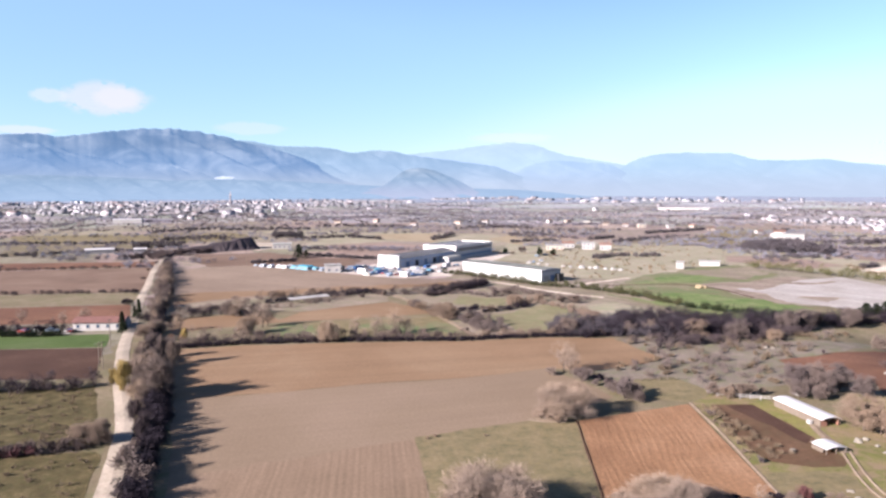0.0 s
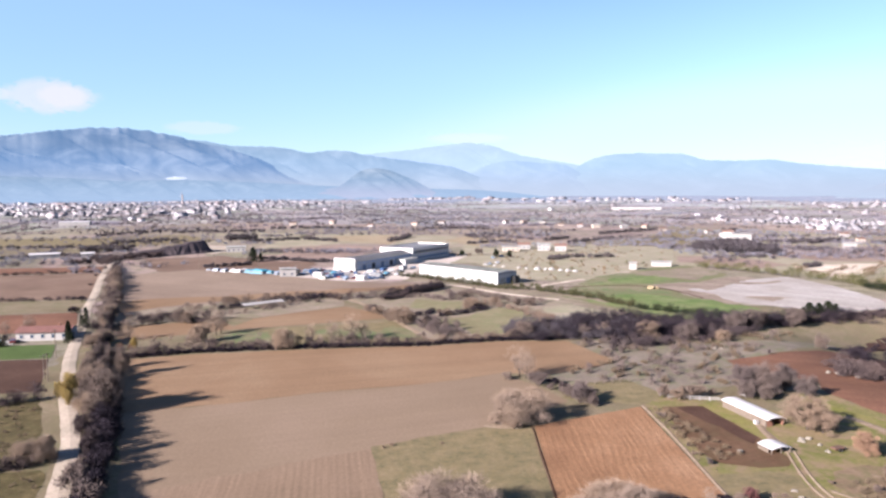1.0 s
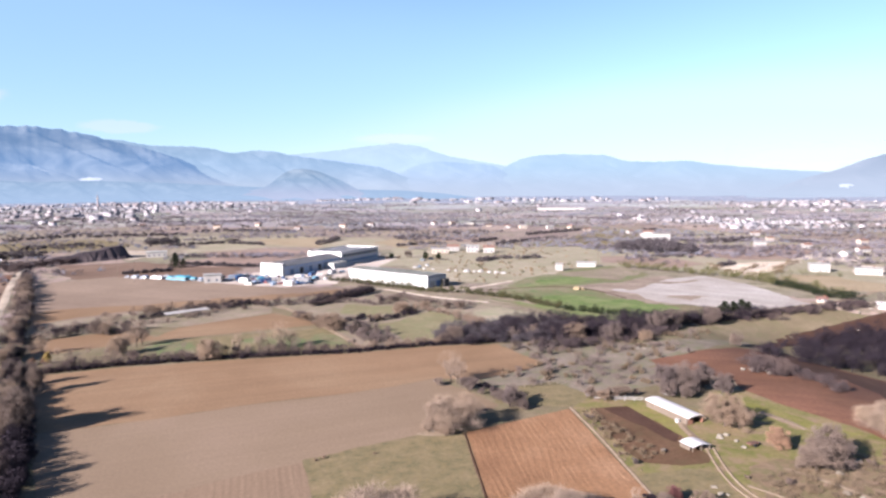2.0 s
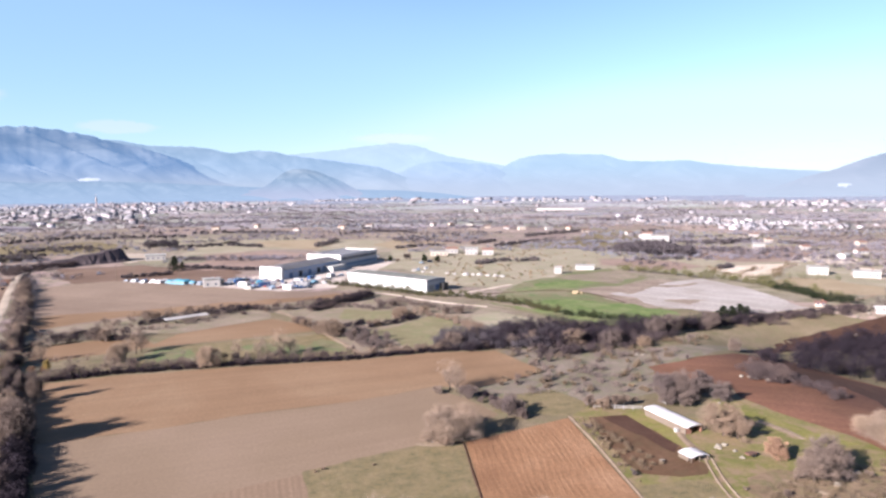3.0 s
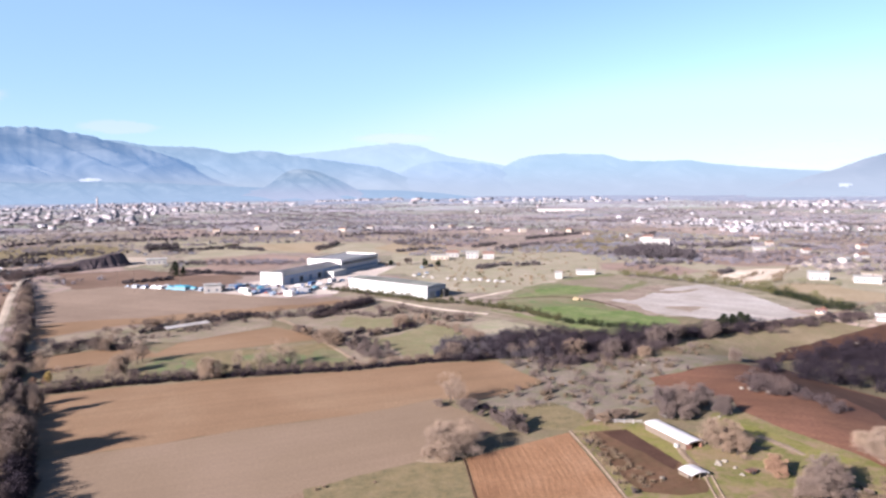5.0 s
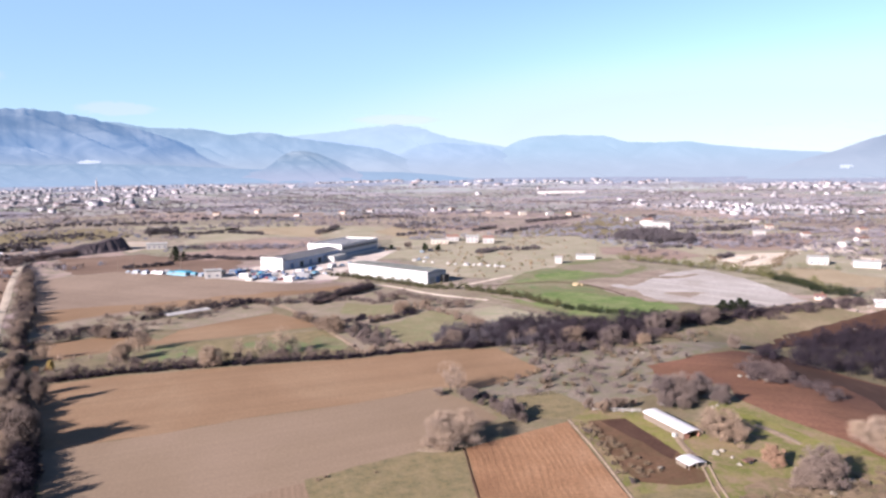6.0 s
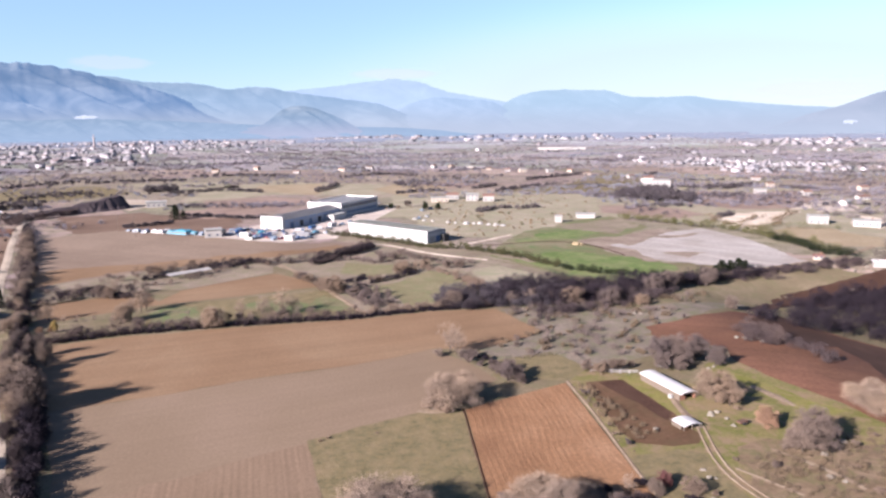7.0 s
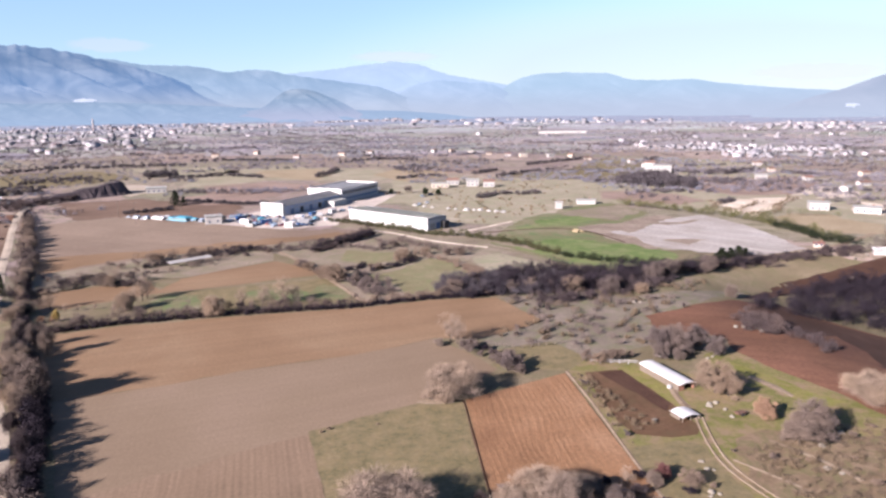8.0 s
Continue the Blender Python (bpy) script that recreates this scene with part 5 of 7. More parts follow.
for x, y, h, k in ((-99, 250, 6.1, "bare"), (-93, 247, 6.4, "bare"), (-87, 243, 6.7, "bare"), (-83, 243, 5.4, "bare"), (-78, 244, 4.9, "bare"), (-71, 242, 7.9, "bare"), (-68, 240, 7.2, "pinkish"), (-66, 243, 6.5, "bare"), (-65, 252, 7.7, "bare"), (-64, 255, 6.4, "bare"), (-30, 240, 5.5, "bare"), (-27, 238, 6.2, "bare"), (-23, 238, 6.7, "bare"), (-20, 239, 7.1, "bare"), (-16, 240, 8.3, "bare"), (-13, 242, 5.5, "bare"), (-86, 232, 4.3, "yellow"), (-87, 232, 3.4, "rust"), (-90, 231, 3.9, "rust"), (-82, 275, 5.5, "pinkish"), (-80, 275, 7.0, "bare"), (-85, 277, 5.5, "grey"), (-77, 320, 4.0, "oak"), (-74, 319, 4.0, "oak"), (-62, 332, 3.5, "oak"), (-55, 333, 3.5, "oak")):
    plant(k, x, y, h, 1.0, "trees in the small fields")
for x, y in [(-79, 276), (-76, 274), (-73, 274), (-72, 275)]:
    plant("bush_dark", x, y, 3.6, 1.2, "dark brambles in the small fields")


def thicket(name, mat, spots, label, size=(1.2, 2.4), high=(2.5, 5.0), count=90, leaf=(0.5, 0.13), lumps=3):
    """A continuous hedge, thicket or wood: lumps of twigs on thin stems, one joined mesh."""
    cs, rs, stems = [], [], []
    for x, y in (sink(*c) for c in spots):
        h = float(rng.uniform(*high))
        z = rise(x, y)
        for k in range(lumps):
            r = float(rng.uniform(*size))
            cs.append((x + float(rng.uniform(-1, 1)) * r, y + float(rng.uniform(-1, 1)) * r, z + max(r * 0.75, h * float(rng.uniform(0.35, 1)) - r * 0.6)))
            rs.append(r)
            c = cs[-1]
            stems.append(((x - 0.08, y, z - 0.2), (x + 0.08, y, z - 0.2), c))
    tris = np.concatenate((spray(cs, rs, int(count * 1.6), leaf[0], leaf[1], 0.85, 0.25, 0.05), np.asarray(stems)))
    ob = new(name, spray_mesh(name, tris, M[mat]))
    return tagged(ob, label, "wood" if "wood" in name or "belt" in name else "hedge", kind="stuff")


def inside(poly, n, seed):
    """n random spots inside an outline."""
    r = random.Random(seed)
    xs, ys = [p[0] for p in poly], [p[1] for p in poly]
    out = []
    while len(out) < n:
        x, y = r.uniform(min(xs), max(xs)), r.uniform(min(ys), max(ys))
        hit = False
        for (ax, ay), (bx, by) in zip(poly, poly[1:] + poly[:1]):
            if (ay > y) != (by > y) and x < (bx - ax) * (y - ay) / (by - ay) + ax:
                hit = not hit
        if hit:
            out.append((x, y))
    return out


thicket("hedge", "dusk", [(x + 2.6, y) for x, y in along([(-62, 148), (-66, 158), (-75, 180)], 1.3, 0.8)], "dark brambles along the roadside hedge, filling in its shade", (0.9, 1.5), (1.6, 3.4), 80)
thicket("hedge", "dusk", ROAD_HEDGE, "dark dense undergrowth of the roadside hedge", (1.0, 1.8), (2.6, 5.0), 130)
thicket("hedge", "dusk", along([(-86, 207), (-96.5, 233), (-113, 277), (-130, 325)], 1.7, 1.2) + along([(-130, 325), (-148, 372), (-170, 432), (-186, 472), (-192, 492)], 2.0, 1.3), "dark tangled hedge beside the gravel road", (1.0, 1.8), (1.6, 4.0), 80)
thicket("hedge", "grey", along([(-112, 268), (-131, 322), (-149, 369), (-170, 428), (-187, 474)], 3.0, 2.2), "bare grey scrub beside the gravel road", (1.0, 1.9), (2.2, 4.8), 60)
thicket("hedge", "purple", along([(-204, 496), (-210, 520), (-216, 536)], 1.8, 2.5) + inside([(-222, 520), (-200, 518), (-196, 540), (-216, 548)], 16, 63), "bare trees closing the end of the road", (1.2, 2.2), (2.5, 5.5), 70)
thicket("hedge", "dusk", along([(-220, 240), (-170, 243), (-150, 246), (-134, 247)], 1.6, 1.4), "dark garden hedge beside the farmhouse", (1.0, 1.8), (2.0, 4.2), 90)
thicket("hedge", "purple", along([(-200, 155), (-150, 164), (-108, 170.5), (-96, 174), (-87, 178)], 1.5, 1.3), "bare bramble hedge between two pastures", (1.0, 1.9), (2.2, 5.2), 90)
thicket("hedge", "purple", along([(-180, 118), (-120, 124), (-83, 129.6), (-74, 132), (-68, 134)], 1.3, 0.9), "low purplish bramble hedge", (0.8, 1.5), (1.4, 3.0), 90)
thicket("hedge", "purple", along([(-92, 218), (-66, 226.5), (-33, 230), (9.5, 231.5)], 2.3, 1.8), "dark hedge at the far edge of the sown field", (0.6, 1.8), (0.9, 4.2), 80)
thicket("hedge", "dusk", along([(-92, 216.5), (-66, 224.8), (-33, 228.3), (9.5, 230), (33, 235), (57, 235)], 1.4, 0.5), "low dark bramble edge of the sown field", (0.6, 1.0), (0.5, 1.5), 70)
thicket("hedge", "grey", along([(-90, 222), (-66, 231), (-33, 234), (-5, 236)], 2.3, 3.0), "bare scrub behind the dark hedge", (0.9, 1.7), (2.0, 4.5), 60)
thicket("hedge", "oak", along([(10, 233), (33, 238), (58, 238)], 1.6, 1.8), "brown scrub at the edge of the sown field", (0.8, 1.5), (1.4, 3.2), 70)
thicket("hedge", "purple", along([(-150, 341), (-200, 334), (-270, 323)], 3.0, 1.5) + along([(-186, 451), (-250, 438), (-338, 417)], 3.2, 1.6), "low dark hedges between fallow strips", (0.8, 1.5), (0.8, 2.4), 60)
thicket("hedge", "dusk", along([(-119, 258), (-102, 269.5), (-90, 279.8), (-72, 284)], 2.0, 1.6), "dark hedge between narrow fields", (1.0, 1.9), (1.8, 4.5), 70)
thicket("hedge", "oak", along([(-85, 328), (-63, 325), (-50, 335), (-38, 345)], 3.2, 2.0), "scattered brown bushes along a bank", (1.0, 1.9), (2.0, 4.2), 60)
thicket("hedge", "dusk", along([(-62, 322), (-40, 340), (-33, 336)], 2.0, 1.2), "dark bank hedge below the factory field", (0.9, 1.7), (1.4, 3.2), 60)
# Dark twigs replace a scarp face that lies in shade.
thicket("hedge", "dusk", along([(-7, 330), (4, 342), (15.6, 352), (23, 365)], 1.0, 0.7), "near-black thicket standing in for a shaded scarp", (1.0, 1.7), (2.5, 5.0), 70)
thicket("hedge", "purple", along([(-33, 332), (-15, 332), (-5, 338), (6, 347), (22, 374)], 1.6, 2.0), "dark scrub on the bank below the yard", (1.0, 1.9), (1.8, 4.5), 70)
thicket("scrub", "grey", inside([(-118, 299), (-81, 324), (-42, 342), (-30, 326), (-58, 300), (-72, 292), (-104, 276)], 46, 26), "bare scrub over rough ground by a shelter", (0.8, 1.7), (1.0, 3.4), 60)
thicket("scrub", "dusk", along([(-78, 305), (-68, 312)], 1.5, 1.0) + along([(-50, 322), (-38, 334), (-30, 338)], 1.5, 1.2) + along([(-104, 283), (-88, 292)], 1.6, 1.0), "dark bramble clumps by a shelter", (0.8, 1.5), (1.2, 3.0), 60)
thicket("scrub", "purple", inside([(120, 182), (127, 196), (131, 192), (130, 176), (124, 177)], 26, 27), "bare thicket in the ploughed field", (1.0, 2.0), (1.8, 4.6), 70)
thicket("scrub", "grey", inside([(6, 276), (14, 276), (22, 268), (25, 245), (14, 239), (7, 257)], 34, 4), "grey bare scrub beside a dirt track", (0.8, 1.5), (1.4, 3.4), 70)
thicket("scrub", "oak", inside([(27, 298), (33, 322), (39, 313), (36, 296)], 12, 5), "brown scrub above a pale meadow", (0.8, 1.5), (1.6, 3.6), 70)
thicket("scrub", "dusk", along([(6, 283), (10, 286), (14, 292)], 1.3, 0.6) + along([(16, 281), (21, 284), (30, 291), (37, 298)], 1.8, 0.8), "dark bramble rows across rough ground", (0.7, 1.3), (1.0, 2.4), 70)
thicket("hedge", "purple", along([(-8, 323), (-2, 329), (4, 339)], 1.2, 0.7), "dark hedge on a bank below the yard", (0.8, 1.5), (1.6, 3.2), 70)
thicket("scrub", "grey", along([(4, 331), (12, 334), (19, 322), (30, 325)], 2.6, 1.5) + along([(22, 344), (28, 337), (34, 327)], 2.2, 2.0), "thin grey scrub on rough ground", (0.7, 1.4), (1.0, 2.6), 60)
thicket("scrub", "grey", along([(32, 348), (41, 328), (52, 315), (65, 310)], 1.8, 2.2), "grey-brown scrub below the warehouse track", (0.8, 1.6), (1.4, 3.4), 60)
thicket("scrub", "oak", along([(38, 310), (45, 299), (50, 289), (57, 263)], 2.4, 1.4) + inside([(54, 284), (60, 277), (58, 261), (53, 265)], 12, 6), "brown scrub round a pale meadow", (0.7, 1.4), (1.2, 2.8), 60)
thicket("tree_belt", "dusk_grey", inside([(36, 240), (43, 264), (52, 257), (64, 265), (83, 267), (91, 258), (81, 232), (60, 231), (46, 232)], 150, 9), "slate-grey bare thicket above the sown field", (1.0, 2.0), (2.0, 4.6), 80)
thicket("hedge", "oak", along([(21, 235), (27, 235), (35, 237)], 1.2, 0.9), "brown hedge at the edge of the sown field", (0.6, 1.2), (1.2, 2.6), 70)
for x, y, h, k in ((-13, 294, 3.6, "oak"), (-9, 287, 5.5, "oak"), (-6, 280, 5.8, "oak"), (-3, 274, 7.1, "oak"), (-0, 269, 7.0, "oak"), (2, 266, 5.5, "oak"), (-11, 291, 4.0, "grey"), (4, 268, 5.1, "grey"), (9, 263, 4.1, "grey"), (13, 257, 4.0, "grey"), (16, 287, 5.0, "oak"), (19, 283, 4.4, "oak"), (30, 297, 5.2, "oak"), (34, 299, 4.7, "oak"), (24, 326, 4.0, "grey"), (30, 330, 4.0, "grey"), (42, 309, 3.8, "oak"), (51, 305, 3.8, "grey"), (57, 304, 3.8, "oak"), (54, 265, 5.2, "oak"), (56, 261, 4.6, "oak"), (42, 238, 5.9, "grey"), (39, 238, 4.6, "grey")):
    plant(k, x, y, h, 1.15, "trees on the rough ground")
thicket("hedge", "hedge", along([(0, 412), (12, 403), (32, 380), (51, 358), (72, 346), (90, 320), (101, 294)], 1.5, 1.2), "bushy green hedge below the white warehouse", (0.9, 1.8), (1.8, 4.4), 80)
thicket("hedge", "hedge", along([(191, 443), (215, 405), (232, 376), (236, 362), (239, 325), (240, 292)], 2.2, 1.4), "row of olive-green trees beside the gravel lot", (1.5, 2.5), (3.5, 6.5), 90)
thicket("hedge", "green", along([(236, 345), (237, 329), (234, 307), (237, 293), (242, 287)], 1.6, 1.2), "dark green trees beside the gravel lot", (1.4, 2.4), (3.0, 5.5), 90)
thicket("scrub", "grass", along([(251, 439), (243, 398), (247, 376), (270, 392), (300, 425), (323, 446)], 4.0, 4.0) + along([(255, 405), (285, 430)], 4.0, 3.0), "dry scrub round a bare slope", (0.9, 2.0), (0.8, 2.4), 60)
thicket("hedge", "hedge", along([(241, 360), (256, 380), (280, 372), (296, 362)], 5.0, 2.0), "olive-green bushes on a slope", (1.8, 3.4), (3.0, 6.0), 60)
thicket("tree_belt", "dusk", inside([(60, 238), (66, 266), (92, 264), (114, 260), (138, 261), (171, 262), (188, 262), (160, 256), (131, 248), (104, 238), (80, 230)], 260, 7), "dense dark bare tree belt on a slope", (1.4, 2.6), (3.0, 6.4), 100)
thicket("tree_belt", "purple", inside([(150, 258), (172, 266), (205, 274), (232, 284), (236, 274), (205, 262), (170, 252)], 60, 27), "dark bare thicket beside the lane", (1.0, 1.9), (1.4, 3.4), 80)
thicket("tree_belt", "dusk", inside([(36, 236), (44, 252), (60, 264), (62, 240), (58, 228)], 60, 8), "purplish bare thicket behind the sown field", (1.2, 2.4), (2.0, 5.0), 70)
thicket("tree_belt", "purple", inside([(58, 224), (80, 226), (104, 236), (131, 246), (120, 236), (98, 226), (78, 221)], 70, 18), "grey bare thicket at the foot of the belt", (1.0, 2.0), (1.5, 3.8), 80)
thicket("hedge", "green", along([(101, 292), (118, 276), (138, 262), (150, 264)], 1.4, 1.2), "dark green hedge between crop and tree belt", (1.0, 1.8), (1.8, 4.0), 70)
thicket("scrub", "dusk", inside([(134, 205), (139, 196), (141, 203), (150, 212), (146, 214)], 14, 28), "dark bushes before the wood", (1.0, 2.0), (1.5, 4.0), 70)
# The wood's dark twigs also paint the shade lying over it.
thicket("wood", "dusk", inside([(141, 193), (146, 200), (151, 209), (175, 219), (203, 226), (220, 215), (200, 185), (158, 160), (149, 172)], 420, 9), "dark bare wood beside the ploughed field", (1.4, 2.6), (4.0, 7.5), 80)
thicket("hedge", "purple", along([(125.7, 194.6), (120.5, 184), (128, 177.5), (130, 170), (130, 158)], 1.6, 2.0), "bare scrub line across the ploughed field", (0.9, 1.8), (1.2, 3.4), 70)
thicket("hedge", "dusk", along([(140, 250), (190, 270), (238, 282)], 2.0, 1.5), "dark scrub along a lane", (0.9, 1.6), (1.2, 2.6), 60)
thicket("hedge", "purple", inside([(230, 270), (262, 300), (300, 320), (320, 280), (260, 245)], 90, 10), "purplish scrub below the white houses", (1.4, 2.6), (2.0, 5.0), 50)
thicket("scrub", "grass", inside([(64, 204), (57, 232), (100, 240), (138, 238), (92, 194), (104, 184), (86, 176), (46, 181), (41, 190)], 100, 11), "low dry scrub and tussocks on rough grazing", (0.4, 1.1), (0.2, 0.8), 40, (0.5, 0.2), 2)
thicket("scrub", "grey", inside([(64, 204), (57, 232), (100, 240), (138, 238), (92, 194), (104, 184), (86, 176), (46, 181), (41, 190)], 62, 12), "grey bushes scattered on rough grazing", (0.7, 1.8), (0.5, 2.4), 80, (0.45, 0.10), 2)
thicket("scrub", "grass", inside([(76, 116), (110, 124), (112, 104), (100, 92), (76, 95)], 420, 13), "brown tussocks and dead weeds in the meadow", (0.2, 0.55), (0.02, 0.2), 30, (0.25, 0.06), 2)
thicket("scrub", "grass", inside([(78, 114), (110, 118), (112, 100), (100, 90), (76, 95)], 16, 14), "low brown brambles in the meadow", (0.4, 0.9), (0.2, 0.8), 70, (0.35, 0.1), 2)

for x, y, h, k in ((84, 233, 6.9, "oak"), (96, 229, 7.4, "grey"), (94, 233, 6.5, "purple"), (102, 234, 7.1, "purple"), (119, 243, 8.2, "grey"), (89, 237, 5.7, "purple"), (109, 239, 5.9, "purple"), (128, 248, 7.3, "grey"), (133, 249, 7.4, "purple"), (145, 250, 7.5, "grey"), (70, 238, 5.6, "grey"), (77, 236, 5.6, "purple"), (63, 237, 5.1, "grey"), (107, 227, 4.4, "oak"), (101, 210, 2.0, "oak"), (67, 217, 2.8, "grey"), (69, 214, 2.3, "grey"), (134, 215, 5.3, "grey"), (113, 208, 2.5, "purple"), (100, 218, 4, "oak"), (-78, 320, 5, "oak"), (-28, 326, 6, "oak"), (-28, 330, 4, "oak")):
    plant(k, x, y, h, 1.0, "trees in the hedges")


def far_vegetation():
    """Hedgerows, groves and single trees all over the far plain; each hedgerow is of one kind."""
    r = random.Random(31)
    groups = {}

    def put(x, y, kind):
        if not blocked(x, y):
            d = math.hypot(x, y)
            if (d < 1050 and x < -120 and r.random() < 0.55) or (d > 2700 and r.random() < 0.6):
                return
            # Farthest trees swap to hazier twig colours.
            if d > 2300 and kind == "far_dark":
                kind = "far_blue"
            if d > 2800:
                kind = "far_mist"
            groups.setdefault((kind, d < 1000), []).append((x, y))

    for _ in range(760):
        a, d = radians(r.uniform(-42, 50)), 480 * (3700 / 480) ** r.random()
        x, y = d * math.sin(a), d * math.cos(a)
        ang = r.choice((0.05, 0.2, 0.4, -0.15, -0.4, 1.9)) + r.uniform(-0.15, 0.15)
        ln = r.uniform(40, 220) * (0.6 + d / 2500)
        kind = r.choice(("far_dark", "far_dark", "far_wood", "far_oak", "far_blue"))
        step = 3.2 + d / 700
        for k in range(int(ln / step * r.uniform(0.5, 0.9))):
            f = r.uniform(-0.5, 0.5) * ln
            put(x + math.cos(ang) * f + r.uniform(-2, 2), y + math.sin(ang) * f + r.uniform(-2, 2), kind)
    for _ in range(390):
        a, d = radians(r.uniform(-42, 50)), 560 * (3800 / 560) ** r.random()
        x, y, w = d * math.sin(a), d * math.cos(a), r.uniform(15, 60) * (0.5 + d / 2000)
        kind = r.choice(("far_wood", "far_wood", "far_blue", "far_oak", "far_dark"))
        for k in range(r.randint(12, 55)):
            put(x + r.gauss(0, w), y + r.gauss(0, w * 0.5), kind)
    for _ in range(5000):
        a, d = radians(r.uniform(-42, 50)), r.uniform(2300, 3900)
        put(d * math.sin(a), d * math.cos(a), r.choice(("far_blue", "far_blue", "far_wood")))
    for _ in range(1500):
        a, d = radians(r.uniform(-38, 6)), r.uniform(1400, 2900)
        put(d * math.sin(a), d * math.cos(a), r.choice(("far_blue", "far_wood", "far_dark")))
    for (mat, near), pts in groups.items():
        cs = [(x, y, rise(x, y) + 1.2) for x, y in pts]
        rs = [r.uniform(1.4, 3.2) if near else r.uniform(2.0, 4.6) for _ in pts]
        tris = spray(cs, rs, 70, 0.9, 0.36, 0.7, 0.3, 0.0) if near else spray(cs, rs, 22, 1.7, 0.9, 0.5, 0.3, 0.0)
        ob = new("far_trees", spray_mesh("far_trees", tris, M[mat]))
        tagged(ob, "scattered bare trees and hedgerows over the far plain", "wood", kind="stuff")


def blocked(x, y):
    """Open ground that stays clear of far trees: yard, near fields, crop and gravel."""
    return (y < 560 and -140 < x < 60) or (y < 445 and x < 245) or (y < 600 and 40 < x < 215) or (640 < y < 900 and 90 < x < 300 and 0.55 < (x - 60) / (y - 560) < 1.1) or (-150 < x < 70 and 595 < y < 780 and x > -120) or (x > 240 and y < 480 and x < 330) or (-215 < x < -125 and 500 < y < 665)


far_vegetation()
thicket("wood", "far_dark", inside([(252, 590), (305, 615), (299, 547), (284, 512), (258, 526), (236, 560)], 150, 15), "dark grove on a low rise", (2.0, 3.5), (4.0, 8.0), 45, (1.2, 0.7))
for line, high in (([(217, 760), (256, 790), (301, 822)], 5), ([(157, 645), (191, 671), (230, 692)], 5), ([(138, 673), (171, 708)], 4), ([(222, 576), (245, 575), (275, 592)], 3.5), ([(363, 775), (394, 803)], 6), ([(336, 619), (365, 610), (418, 638)], 6),
                   ([(424, 612), (437, 574)], 5), ([(105, 493), (125, 515), (141, 508), (160, 514)], 2.5), ([(254, 430), (274, 442)], 3.5), ([(-276, 674), (-250, 706), (-219, 719)], 5), ([(-269, 848), (-206, 860), (-163, 864)], 5), ([(-148, 700), (-99, 721), (-58, 687)], 4),
                   ([(-11, 680), (11, 753)], 5), ([(61, 644), (95, 667), (109, 652)], 3.5), ([(-336, 798), (-319, 840), (-281, 866)], 5), ([(-166, 917), (-113, 930), (-41, 889)], 5), ([(13, 846), (70, 893), (108, 853)], 5)):
    thicket("hedge", "far_dark", along(line, 3.0, 1.6), "dark bare hedgerow between fields on the plain", (1.3, 2.3), (high * 0.6, high), 45, (1.0, 0.5), 2)


thicket("hedge", "green", along([(-172, 241), (-150, 238.2), (-140, 237.6), (-131, 239)], 1.3, 0.6), "dark evergreen hedge in front of the farmstead", (0.8, 1.3), (1.2, 2.6), 90)
thicket("hedge", "wine", along([(-120, 123), (-83, 128.6), (-76, 131)], 2.0, 0.8), "reddish brambles in a low hedge", (0.7, 1.2), (1.2, 2.6), 80)
thicket("hedge", "straw", along([(-200, 158), (-150, 167), (-108, 173.5), (-97, 177)], 1.8, 1.0), "tall dry reeds behind a bramble hedge", (0.7, 1.3), (1.4, 3.4), 70)
thicket("scrub", "grass", inside([(-59, 113), (-65, 129), (-140, 119), (-140, 85), (-50, 85)], 260, 61) + inside([(-70, 138), (-88, 174), (-150, 163), (-140, 131)], 260, 62), "dry tussocks in the roadside pastures", (0.2, 0.6), (0.05, 0.3), 30, (0.3, 0.07), 2)
thicket("hedge", "far_dark", along([(-214, 556), (-196, 572), (-176, 594)], 2.4, 2.0) + along([(-128, 470), (-112, 478), (-100, 486)], 2.2, 1.2) + along([(-100, 524), (-60, 500), (-40, 500)], 2.6, 1.4), "dark bare scrub round the earth bank and yard", (1.0, 1.8), (1.4, 3.4), 60, (0.7, 0.35))
thicket("hedge", "far_dark", along([(-330, 524), (-268, 568), (-215, 545)], 3.2, 2.0) + along([(-430, 640), (-300, 646), (-235, 648)], 3.6, 2.0), "bare hedgerows between strips beyond the road", (1.0, 1.9), (1.4, 3.6), 60, (0.7, 0.35))
for x, y, h in ((-146, 262, 5.5), (-141, 260, 4.5), (-135, 263, 6.0), (-150, 258, 4.8), (-158, 262, 5.2)):
    plant("bare", x, y, h, 1.0, "bare trees behind the farmhouse")


thicket("scrub", "straw", inside([(60, 540), (108, 498), (188, 472), (150, 435), (95, 386), (72, 392), (74, 440)], 70, 64) + inside([(60, 540), (142, 500), (206, 517), (191, 610), (108, 610)], 60, 65), "dry tussocks dotted over pale meadows", (0.4, 1.2), (0.1, 0.6), 40, (0.5, 0.16), 2)
thicket("scrub", "hedge", inside([(60, 540), (108, 498), (188, 472), (120, 410), (76, 430)], 10, 66) + inside([(160, 640), (231, 593), (293, 636), (342, 701)], 22, 67), "low olive bushes in pale meadows", (0.7, 1.6), (0.4, 1.6), 50, (0.5, 0.16), 2)


# ---- buildings ----
def thing(name, x, y, rot, label, category, group=""):
    x, y = sink(x, y)
    return tagged(empty(name, x, y, rise(x, y), rot), label, category, group)


